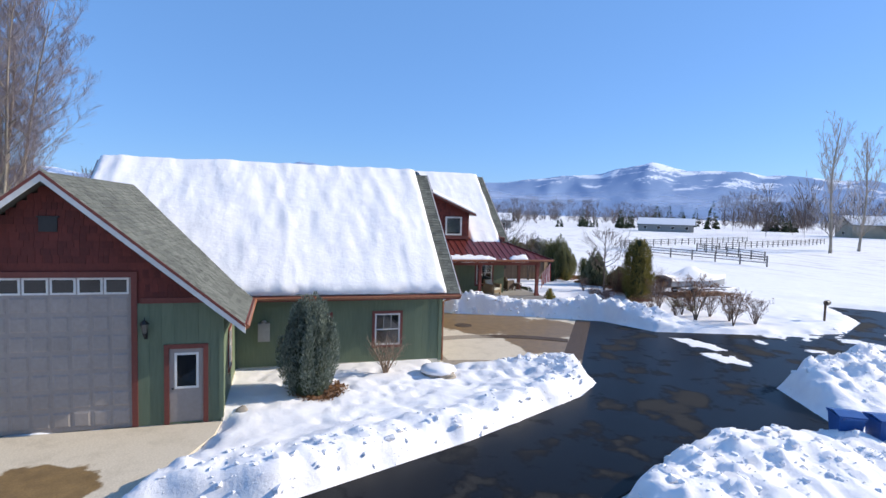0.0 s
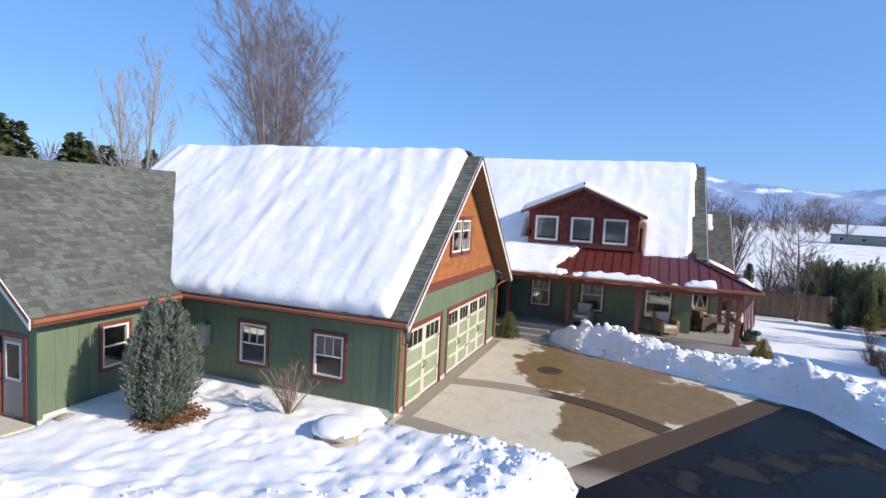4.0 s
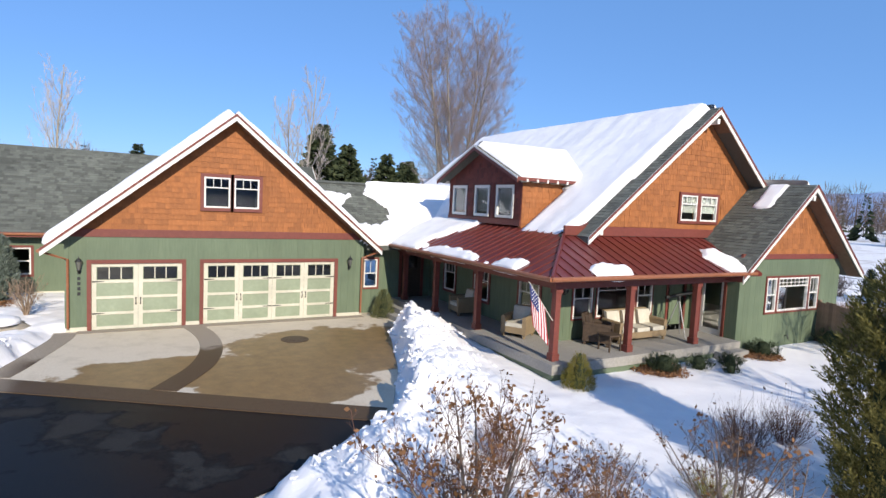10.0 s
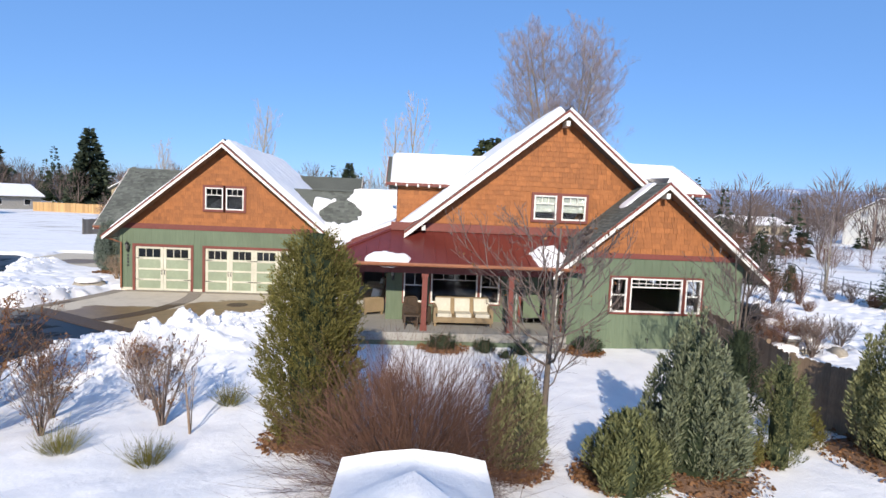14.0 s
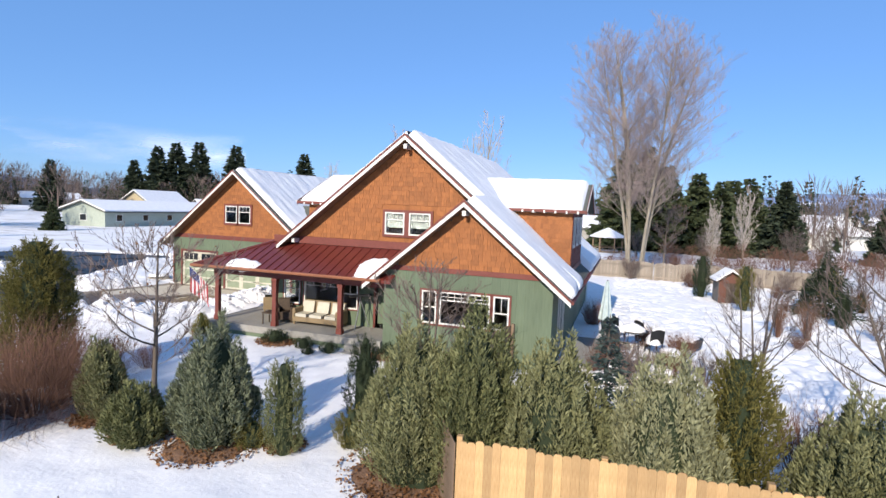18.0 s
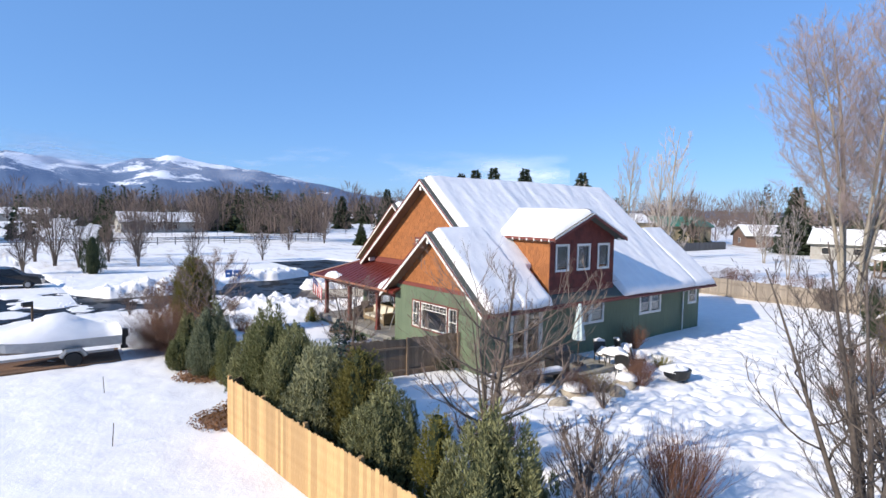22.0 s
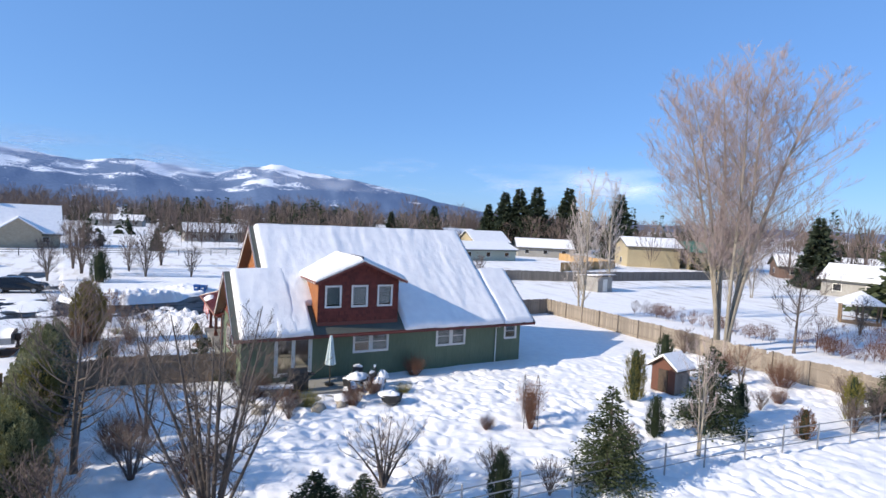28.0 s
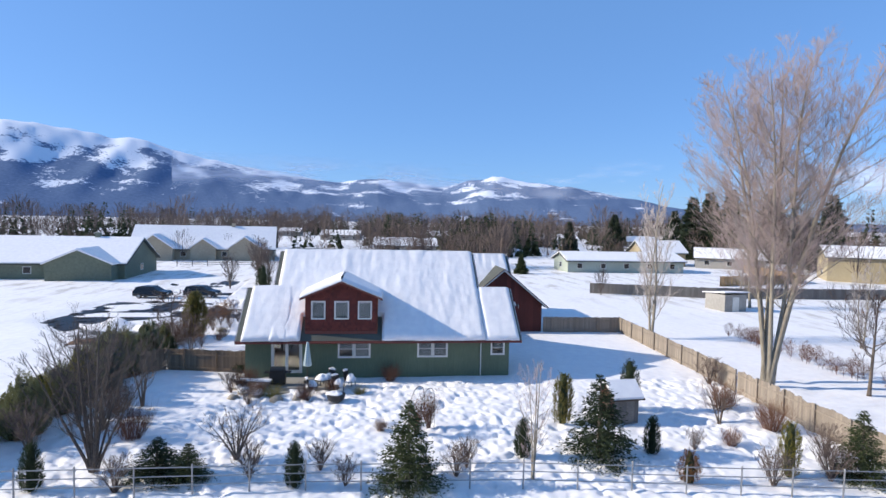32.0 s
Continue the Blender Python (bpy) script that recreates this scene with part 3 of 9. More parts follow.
def window(parent, face, const, u0, u1, z0, z1, grid=(3, 1), split=0.5, casing=0.1, label="", trim=None, frame_mat=None, cols=1, blind=0.0):
    """A window in its opening: casing, frame, sash bar, muntins and pane. grid: muntin columns and rows of the upper sash."""
    w, h = u1 - u0, z1 - z0
    trim, frame_mat = trim or RED_TRIM, frame_mat or WHITE
    start = u1 if face in ("-x", "+y") else u0
    at = turned(on_wall(face, const, start, 0, z0), face)
    c = casing
    m = Mesh()
    m.box((-c, -0.035, -c), (0, 0.03, h + c)).box((w, -0.035, -c), (w + c, 0.03, h + c))
    m.box((0, -0.035, h), (w, 0.03, h + c)).box((0, -0.045, -c), (w, 0.03, 0))
    win = part("window", m, trim, parent, label)
    win.matrix_basis = at
    t = 0.055
    m = Mesh()
    for k in range(cols):
        a, b = w * k / cols, w * (k + 1) / cols
        m.box((a, -0.03, 0), (a + t, 0.06, h)).box((b - t, -0.03, 0), (b, 0.06, h))
        m.box((a + t, -0.03, 0), (b - t, 0.06, t)).box((a + t, -0.03, h - t), (b - t, 0.06, h))
        if split:
            m.box((a + t, -0.025, h * split - 0.02), (b - t, 0.05, h * split + 0.02))
    part("window_frame", m, frame_mat, win, "white window frame")
    if grid:
        m = Mesh()
        low = h * split if split else h * 0.68
        for k in range(cols):
            a, b = w * k / cols + t, w * (k + 1) / cols - t
            for i in range(1, grid[0]):
                x = a + (b - a) * i / grid[0]
                m.box((x - 0.011, -0.012, low), (x + 0.011, 0.012, h - t))
            for j in range(1, grid[1] + 1):
                z = low + (h - t - low) * (j - 1 if not split else j) / grid[1]
                if z < h - t - 0.02:
                    m.box((a, -0.012, z - 0.011), (b, 0.012, z + 0.011))
        if m.v:
            part("muntin", m, frame_mat, win)
    for k in range(cols):
        g = part("pane", Mesh().box((w * k / cols + t * 0.8, 0.018, t * 0.8), (w * (k + 1) / cols - t * 0.8, 0.024, h - t * 0.8)), GLASS, win)
        g.visible_shadow = False
    # Pale slats added behind the pane; their tone stands in for its reflection.
    if blind:
        m, z, n = Mesh(), h - 0.04, max(3, int(blind * h / 0.05))
        for i in range(n):
            zz = z - blind * (h - 0.08) * (i + 1) / n
            m.box((0.05, 0.07, zz + 0.004), (w - 0.05, 0.085, zz + blind * (h - 0.08) / n - 0.001))
        part("blind", m, PANE_SLATS, win, "pale slats added behind the glass in the tone of reflected sky and snow")
    return win


def slab(name, parent, pts, material, thick=0.16, label=""):
    return part(name, Mesh().prism(pts, (0, 0, -thick)), material, parent, label)


def board(name, parent, a, b, high, thick, material, out=(0, 0, 0)):
    """A fascia or rake board from a to b, hanging down by high."""
    a, b, o = Vector(a), Vector(b), Vector(out).normalized() * thick if Vector(out).length else Vector((0, 0, 0))
    m = Mesh()
    m.add([a, b, b - Vector((0, 0, high)), a - Vector((0, 0, high))] + [p + o for p in (a, b, b - Vector((0, 0, high)), a - Vector((0, 0, high)))],
          [(0, 1, 2, 3), (7, 6, 5, 4), (0, 4, 5, 1), (1, 5, 6, 2), (2, 6, 7, 3), (3, 7, 4, 0)])
    return part(name, m, material, parent)


SHINGLE_DATA = {}


def shingles(parent, corner, along, up, length, rise, keep=None, limit=0, seed=3, course=0.16, lift=0.0):
    """Asphalt shingle tabs on a slope: corner at the eave, unit vectors along it and up the slope."""
    rnd = random.Random(seed)
    corner, along, up = Vector(corner), Vector(along).normalized(), Vector(up).normalized()
    n = along.cross(up).normalized()
    if n.z < 0:
        n = -n
    basis = Matrix((along, up, n)).transposed().to_4x4()
    rest, made, v = Mesh(), 0, 0.0
    faces = [(0, 1, 2, 3), (0, 4, 5, 1), (1, 5, 6, 2), (0, 3, 7, 4)]
    while v < rise:
        u = -rnd.random() * 0.2
        while u < length:
            w = rnd.choice((0.16, 0.22, 0.3))
            a, b = max(u, 0), min(u + w, length)
            if b - a > 0.03 and (keep is None or keep((a + b) / 2, v)):
                h = min(course + 0.03, rise - v)
                t = rnd.choice((0.010, 0.014, 0.018))
                sol = [(0.003, 0, t), (b - a - 0.003, 0, t), (b - a - 0.003, h, 0.003), (0.003, h, 0.003), (0.003, 0, -0.004), (b - a - 0.003, 0, -0.004), (b - a - 0.003, h, -0.004), (0.003, h, -0.004)]
                mt = Matrix.Translation(corner + along * a + up * v + n * lift) @ basis
                if made < limit and b - a == w:
                    key = (w, t)
                    if key not in SHINGLE_DATA:
                        SHINGLE_DATA[key] = Mesh().add(sol, faces).data("shingle", SHINGLE)
                    ob = new("shingle", SHINGLE_DATA[key])
                    ob.parent, ob.matrix_basis = parent, mt
                    made += 1
                else:
                    rest.add([mt @ Vector(p) for p in sol], faces)
            u += w
        v += course
    if rest.v:
        tagged(part("shingle_field", rest, SHINGLE, parent), kind="stuff")


def roof_snow(label, corner, along, up, length, rise, thick=0.28, cover=None, seed=1, cell=0.12, ripple=0.5, edge=0.35):
    """A blanket of snow on a slope, thick with rounded rims; cover(u, v) gives how much lies there, 0 to 1."""
    corner, along, up = Vector(corner), Vector(along).normalized(), Vector(up).normalized()
    n = along.cross(up).normalized()
    if n.z < 0:
        n = -n
    nu, nv = max(3, int(length / cell) + 1), max(3, int(rise / cell) + 1)
    U, V = np.meshgrid(np.linspace(0, length, nu), np.linspace(0, rise, nv))
    rim = np.minimum(np.minimum(U, length - U), V + 0.05) + 0.22 * (fbm(U, V, 1.7, 3, seed) - 0.5) * np.minimum(1, np.minimum(U, length - U) * 4)
    full = np.sqrt(np.clip(1 - (1 - np.clip(rim / edge, 0, 1)) ** 2, 0, 1))
    if cover is not None:
        full = full * step(0.35, 0.65, cover(U, V) + 0.30 * (fbm(U, V, 1.3, 4, seed + 5) - 0.5) + 0.45 * (fbm(U, V * 0.6, 4.5, 3, seed + 6) - 0.5))
    t = thick * full * (0.82 + 0.36 * fbm(U, V * 0.35, 0.6, 3, seed + 9)) + ripple * 0.05 * full * (fbm(U, V * 0.25, 2.2, 3, seed + 13) - 0.5) * 2
    t = t - 0.05 * (1 - np.clip(full * 4, 0, 1))
    pts = np.array(corner)[None, None] + U[..., None] * np.array(along) + V[..., None] * np.array(up) + t[..., None] * np.array(n)
    droop = np.clip(0.25 - V, 0, 1)[..., None] * np.array((0, 0, -0.25)) * full[..., None]
    pts = pts + droop
    i = (np.arange(nv - 1)[:, None] * nu + np.arange(nu - 1)[None]).ravel()
    vs, quads = pts.reshape(-1, 3).tolist(), np.stack([i, i + 1, i + nu + 1, i + nu], 1)
    fs = quads[t.ravel()[quads].max(1) > -0.03].tolist()
    base = len(vs)
    low = [tuple(Vector(vs[k]) - n * (0.10 + max(0, float(t.ravel()[k])))) for k in range(nu)]
    vs += low
    fs += [(k + 1, k, base + k, base + k + 1) for k in range(nu - 1) if t.ravel()[k] > 0 or t.ravel()[k + 1] > 0]
    me = bpy.data.meshes.new("roof_snow")
    me.from_pydata(vs, [], fs)
    me.materials.append(SNOW)
    me.polygons.foreach_set("use_smooth", [True] * len(me.polygons))
    return tagged(new("roof_snow", me), label, "snow", kind="stuff")


def gable_roof(parent, ridge_axis, ridge_at, ridge_z, half, slope, a, b, thick=0.18, sides=(1, -1), rake=True, rake_at=("a", "b")):
    """Two roof slabs with fascias and rake boards. ridge_axis 'x' or 'y'; a, b: ends along the ridge."""
    for s in sides:
        def pt(t, d, dz=0.0):
            q = ridge_at + s * d
            z = ridge_z - slope * d + dz
            return (q, t, z) if ridge_axis == "y" else (t, q, z)

        slab("roof", parent, [pt(a, 0), pt(b, 0), pt(b, half), pt(a, half)], SHINGLE, thick)
        board("fascia", parent, pt(a, half + 0.001, 0.0), pt(b, half + 0.001, 0.0), 0.2, 0.03, RED_TRIM, (s, 0, 0) if ridge_axis == "y" else (0, s, 0))
        if rake:
            for end, sign in (("a", -1), ("b", 1)):
                if end in rake_at:
                    t = a if end == "a" else b
                    o = (0, sign, 0) if ridge_axis == "y" else (sign, 0, 0)
                    board("rake_board", parent, pt(t, 0, 0.01), pt(t, half + 0.03, 0.01), 0.24, 0.035, WHITE, o)
                    t2 = t + sign * 0.036
                    board("rake_trim", parent, pt(t2, 0, 0.02), pt(t2, half + 0.03, 0.02), 0.09, 0.02, RED_TRIM, o)


# ---- garage ----
garage = thing("garage", "green three-bay garage with cedar-shake gable and snowy roof", "garage")
GR, GZ, GS = 5.1, 7.6, 0.838
g_open = [(0.70, 3.43, 0.0, 2.26), (4.14, 9.02, 0.0, 2.26)]
wall("front_wall", garage, "-y", 0.0, 0.0, 10.2, 0.0, 3.16, g_open, GREEN)
gwin = [(4.12, 5.0, 4.26, 5.36), (5.14, 6.02, 4.26, 5.36)]
rake = lambda r, z, s, off: (lambda u: z - s * abs(u - r) - off)
g_wall = wall("gable_wall", garage, "-y", 0.03, 0.02, 10.18, 3.16, rake(GR, GZ, GS, 0.2), gwin, CEDAR, board=5.0)
m = Mesh().box((0.0, -0.03, 3.16), (10.2, 0.02, 3.42))
part("belly_band", m, RED_TRIM, garage, "barn-red belly band")
shakes(g_wall, "-y", 0.03, (3.42, 7.25, lambda z: (GR - (GZ - 0.22 - z) / GS, GR + (GZ - 0.22 - z) / GS)), [(3.95, 6.2, 4.12, 5.5)], CEDAR, seed=2, near=5.0)
for o in gwin:
    window(garage, "-y", 0.0, *o, grid=(3, 1), split=0.66, casing=0.12)
side_open = [(1.62, 2.58, 0.82, 2.02), (4.25, 5.2, 0.82, 2.02)]
wall("side_wall", garage, "-x", 0.0, 0.142, 12.6, 0.0, 3.05, side_open, GREEN)
for o in side_open:
    window(garage, "-x", 0.0, *o, grid=(3, 1), split=0.5)
wall("side_wall", garage, "+x", 10.2, 0.142, 12.6, 0.0, 3.05, [], GREEN)
wall("rear_wall", garage, "+y", 12.6, 0.14, 10.06, 0.0, rake(GR, GZ, GS, 0.2), [], GREEN, board=0.4)
gable_roof(garage, "y", GR, GZ, 5.69, GS, -0.58, 13.1)
part("floor_slab", Mesh().box((0.1, 0.1, -0.06), (10.1, 12.5, 0.01)), DECK, garage)
for lo, hi in (((-0.02, -0.02, -0.1), (0.6, 0.02, 0.14)), ((3.53, -0.02, -0.1), (4.04, 0.02, 0.14)), ((9.14, -0.02, -0.1), (10.22, 0.02, 0.14)), ((-0.02, 0.02, -0.1), (0.02, 7.4, 0.2))):
    part("plinth", Mesh().box(lo, hi), CREAM, garage)


def garage_door(parent, u0, u1, z1, leaves):
    """A sectional carriage-style door with cross rails, lites, handles and strap hinges."""
    w = u1 - u0
    d = part("garage_door", Mesh().box((u0, 0.05, 0.0), (u1, 0.09, z1)), DOOR_GREEN, parent, "pale-green carriage-style garage door")
    c = Mesh().box((u0 - 0.13, -0.03, 0), (u0, 0.06, z1 + 0.13)).box((u1, -0.03, 0), (u1 + 0.13, 0.06, z1 + 0.13)).box((u0, -0.03, z1), (u1, 0.06, z1 + 0.13))
    part("door_casing", c, RED_TRIM, d, "barn-red door casing")
    lw = w / leaves
    for k in range(leaves):
        a, b = u0 + k * lw, u0 + (k + 1) * lw
        m = Mesh().box((a + 0.005, 0.025, 0.02), (a + 0.14, 0.05, z1)).box((b - 0.14, 0.025, 0.02), (b - 0.005, 0.05, z1))
        for z0, h in ((0.02, 0.10), (0.52, 0.09), (1.06, 0.09), (1.60, 0.10), (z1 - 0.11, 0.11)):
            m.box((a + 0.14, 0.027, z0), (b - 0.14, 0.05, z0 + h))
        part("door_rail", m, CREAM, d)
        n = 3
        lx0, lx1, lz0, lz1 = a + 0.16, b - 0.16, 1.72, z1 - 0.13
        part("door_lite", Mesh().box((lx0, 0.036, lz0), (lx1, 0.048, lz1)), LITE, d)
        for i in range(1, n):
            x = lx0 + (lx1 - lx0) * i / n
            part("lite_bar", Mesh().box((x - 0.016, 0.028, lz0), (x + 0.016, 0.05, lz1)), CREAM, d)
        inner = b - 0.07 if k % 2 == 0 else a + 0.07
        m = Mesh().tube([(inner, 0.02, 0.86), (inner, -0.03, 0.90), (inner, -0.03, 1.02), (inner, 0.02, 1.06)], [0.012] * 4, 6)
        m.box((inner - 0.02, 0.015, 0.83), (inner + 0.02, 0.027, 0.89)).box((inner - 0.02, 0.015, 1.03), (inner + 0.02, 0.027, 1.09))
        part("door_handle", m, BLACK, d, "black iron pull handle")
        out = a + 0.02 if k % 2 == 0 else b - 0.02
        s = 1 if k % 2 == 0 else -1
        for z in (0.565, 1.65):
            m = Mesh().add([(out, 0.018, z - 0.025), (out + s * 0.34, 0.018, z - 0.008), (out + s * 0.34, 0.018, z + 0.008), (out, 0.018, z + 0.025)] + [(out, 0.026, z - 0.025), (out + s * 0.34, 0.026, z - 0.008), (out + s * 0.34, 0.026, z + 0.008), (out, 0.026, z + 0.025)],
                           [(0, 1, 2, 3), (7, 6, 5, 4), (0, 4, 5, 1), (1, 5, 6, 2), (2, 6, 7, 3), (3, 7, 4, 0)])
            part("strap_hinge", m, BLACK, d)
    return d


def lite_build(nt, b):
    b.inputs["Base Color"].default_value = (0.012, 0.013, 0.014, 1)
    b.inputs["Roughness"].default_value = 0.06


LITE = mat("dark_door_glass", lite_build)
garage_door(garage, 0.70, 3.43, 2.26, 2)
garage_door(garage, 4.14, 9.02, 2.26, 4)


# ---- workshop ----
shop = thing("workshop", "green workshop wing with red-shake gable and tall grey door", "workshop")
SR, SZ, SS = 11.5, 6.62, 0.832
SX = -4.45
s_open = [(9.72, 13.4, 0.0, 4.0), (7.98, 8.83, 0.04, 2.06)]
wall("front_wall", shop, "-x", SX, 7.5, 15.6, 0.0, 3.3, [(9.72, 13.4, 0.0, 3.31), s_open[1]], GREEN)
s_wall = wall("gable_wall", shop, "-x", SX + 0.03, 7.55, 15.55, 3.3, rake(SR, SZ, SS, 0.2), [(9.72, 13.4, 3.29, 4.0)], RED_WOOD, board=5.0)
shakes(s_wall, "-x", SX + 0.03, (3.42, 6.45, lambda z: (SR - (SZ - 0.22 - z) / SS, SR + (SZ - 0.22 - z) / SS)), [(9.5, 13.6, 3.2, 4.2)], RED_WOOD, seed=4, near=9.5)
part("belly_band", Mesh().box((SX - 0.03, 7.96, 3.3), (SX + 0.02, 9.5, 3.44)), RED_TRIM, shop)
part("belly_band", Mesh().box((SX - 0.03, 13.6, 3.3), (SX + 0.02, 15.04, 3.44)), RED_TRIM, shop)
wall("side_wall", shop, "-y", 7.5, SX + 0.14, -0.02, 0.0, 3.0, [(-2.75, -1.95, 0.95, 2.1)], GREEN)
window(shop, "-y", 7.5, -2.75, -1.95, 0.95, 2.1, grid=None, split=0.5)
wall("rear_wall", shop, "+x", 10.6, 7.5, 15.6, 0.0, rake(SR, SZ, SS, 0.2), [], RED_WOOD, board=0.4)
wall("side_wall", shop, "+y", 15.6, SX + 0.14, 10.46, 0.0, 3.0, [], GREEN)
gable_roof(shop, "x", SR, SZ, 4.6, SS, -5.0, 11.15)
part("floor_slab", Mesh().box((SX + 0.1, 7.6, -0.06), (10.5, 15.5, 0.01)), DECK, shop)
part("plinth", Mesh().box((SX - 0.02, 7.48, -0.1), (-0.1, 7.52, 0.2)), CREAM, shop)
d = part("garage_door", Mesh().box((SX + 0.05, 9.72, 0.0), (SX + 0.09, 13.4, 4.0)), GREY_DOOR, shop, "tall warm-grey sectional door with a row of lites")
c = Mesh().box((SX - 0.03, 9.58, 0), (SX + 0.06, 9.72, 4.14)).box((SX - 0.03, 13.4, 0), (SX + 0.06, 13.54, 4.14)).box((SX - 0.03, 9.72, 4.0), (SX + 0.06, 13.4, 4.14))
part("door_casing", c, RED_TRIM, d)
for r in range(8):
    for k in range(8):
        y0, z0 = 9.76 + k * 0.455, 0.04 + r * 0.50
        if r == 7:
            if k % 1 == 0 and k < 6:
                y0 = 9.78 + k * 0.605
                part("door_lite", Mesh().box((SX + 0.040, y0 + 0.05, 3.60), (SX + 0.052, y0 + 0.52, 3.93)), LITE, d)
                part("lite_frame", Mesh().box((SX + 0.035, y0, 3.55), (SX + 0.05, y0 + 0.05, 3.98)).box((SX + 0.035, y0 + 0.52, 3.55), (SX + 0.05, y0 + 0.57, 3.98)).box((SX + 0.035, y0 + 0.05, 3.93), (SX + 0.05, y0 + 0.52, 3.98)).box((SX + 0.035, y0 + 0.05, 3.55), (SX + 0.05, y0 + 0.52, 3.60)), WHITE, d)
        else:
            m = Mesh().box((SX + 0.042, y0 + 0.03, z0 + 0.05), (SX + 0.05, y0 + 0.43, z0 + 0.45))
            m.add([(SX + 0.030, y0 + 0.08, z0 + 0.10), (SX + 0.030, y0 + 0.38, z0 + 0.10), (SX + 0.030, y0 + 0.38, z0 + 0.40), (SX + 0.030, y0 + 0.08, z0 + 0.40), (SX + 0.042, y0 + 0.04, z0 + 0.06), (SX + 0.042, y0 + 0.42, z0 + 0.06), (SX + 0.042, y0 + 0.42, z0 + 0.44), (SX + 0.042, y0 + 0.04, z0 + 0.44)],
                  [(3, 2, 1, 0), (0, 1, 5, 4), (1, 2, 6, 5), (2, 3, 7, 6), (3, 0, 4, 7)])
            part("door_panel", m, GREY_DOOR, d)
e = part("entry_door", Mesh().box((SX + 0.03, 7.98, 0.04), (SX + 0.075, 8.83, 2.06)), GREY_DOOR, shop, "grey side door with a half-height lite")
part("door_casing", Mesh().box((SX - 0.03, 7.86, 0), (SX + 0.06, 7.98, 2.18)).box((SX - 0.03, 8.83, 0), (SX + 0.06, 8.95, 2.18)).box((SX - 0.03, 7.98, 2.06), (SX + 0.06, 8.83, 2.18)), RED_TRIM, e)
part("door_lite", Mesh().box((SX + 0.016, 8.16, 1.02), (SX + 0.028, 8.64, 1.88)), LITE, e)
part("lite_frame", Mesh().box((SX + 0.008, 8.1, 0.96), (SX + 0.03, 8.16, 1.94)).box((SX + 0.008, 8.64, 0.96), (SX + 0.03, 8.70, 1.94)).box((SX + 0.008, 8.16, 1.88), (SX + 0.03, 8.64, 1.94)).box((SX + 0.008, 8.16, 0.96), (SX + 0.03, 8.64, 1.02)), WHITE, e)
part("door_knob", Mesh().lathe([(0.012, 0), (0.012, 0.03), (0.03, 0.045), (0.03, 0.065), (0.0, 0.075)], (0, 0, 0), 10), BLACK, e).matrix_basis = pose(SX + 0.03, 8.74, 0.98, 0, -90, 0)
part("gable_vent", Mesh().box((SX - 0.04, 11.35, 5.15), (SX + 0.0, 11.75, 5.5)).box((SX - 0.06, 11.31, 5.5), (SX, 11.79, 5.54)), BLACK, shop)

# ---- main house ----
house = thing("house", "green two-storey house with cedar gables, red metal porch roof and snow", "house")
RX, RZ, SE, SW = 20.04, 8.65, 0.8345, 0.80
FL = 0.62
f_open = [(14.25, 15.08, 1.3, 2.6), (15.28, 17.05, 1.3, 2.6), (17.15, 17.9, 1.3, 2.6)]
wall("front_wall", house, "-y", -8.26, 13.6, 19.95, 0.3, 4.0, f_open, GREEN)
window(house, "-y", -8.26, *f_open[0], grid=(2, 1), split=0.5, casing=0.05)
window(house, "-y", -8.26, *f_open[1], grid=(4, 1), split=0, casing=0.05)
window(house, "-y", -8.26, *f_open[2], grid=(2, 1), split=0.5, casing=0.05)
m_open = [(19.05, 19.92, 4.6, 5.52), (20.12, 21.05, 4.6, 5.52)]


def main_top(u):
    return RZ - (SW if u < RX else SE) * abs(u - RX) - 0.2


m_wall = wall("gable_wall", house, "-y", -8.23, 14.6, 25.3, 4.0, main_top, m_open, CEDAR, board=6.0)
shakes(m_wall, "-y", -8.23, (4.32, 8.3, lambda z: (RX - (RZ - 0.22 - z) / SW, RX + (RZ - 0.22 - z) / SE)), [(18.9, 21.2, 4.45, 5.66)], CEDAR, seed=5, near=18.5)
part("belly_band", Mesh().box((13.7, -8.30, 4.0), (21.5, -8.22, 4.30)), RED_TRIM, house)
for o in m_open:
    window(house, "-y", -8.26, *o, grid=(3, 1), split=0.66, casing=0.10, blind=0.7)
w_open = [(-1.9, -1.0, 1.2, 2.7), (-4.4, -3.4, 1.2, 2.7), (-7.4, -6.3, 1.2, 2.7)]
wall("west_wall", house, "-x", 13.6, -8.12, 0.44, 0.3, 3.7, w_open, GREEN)
for o in w_open[:3]:
    window(house, "-x", 13.6, *o, grid=(3, 1), split=0.5)
WR, WZ = 23.12, 6.09
ww_open = [(21.5, 22.08, 1.50, 2.72), (22.2, 24.1, 1.50, 2.72), (24.22, 24.8, 1.50, 2.72)]
wall("wing_front_wall", house, "-y", -10.15, 19.95, 26.3, 0.0, 3.45, ww_open, GREEN)
window(house, "-y", -10.15, *ww_open[0], grid=(2, 1), split=0.5, casing=0.07)
window(house, "-y", -10.15, *ww_open[1], grid=(7, 2), split=0.74, casing=0.07)
window(house, "-y", -10.15, *ww_open[2], grid=(2, 1), split=0.5, casing=0.07)
wg = wall("wing_gable_wall", house, "-y", -10.12, 20.0, 26.25, 3.45, rake(WR, WZ, 0.836, 0.2), [], CEDAR, board=7.0)
part("belly_band", Mesh().box((19.95, -10.19, 3.40), (26.3, -10.11, 3.58)), RED_TRIM, house)
shakes(wg, "-y", -10.12, (3.58, 5.8, lambda z: (WR - (WZ - 0.22 - z) / 0.836, WR + (WZ - 0.22 - z) / 0.836)), [], CEDAR, seed=6, near=23)
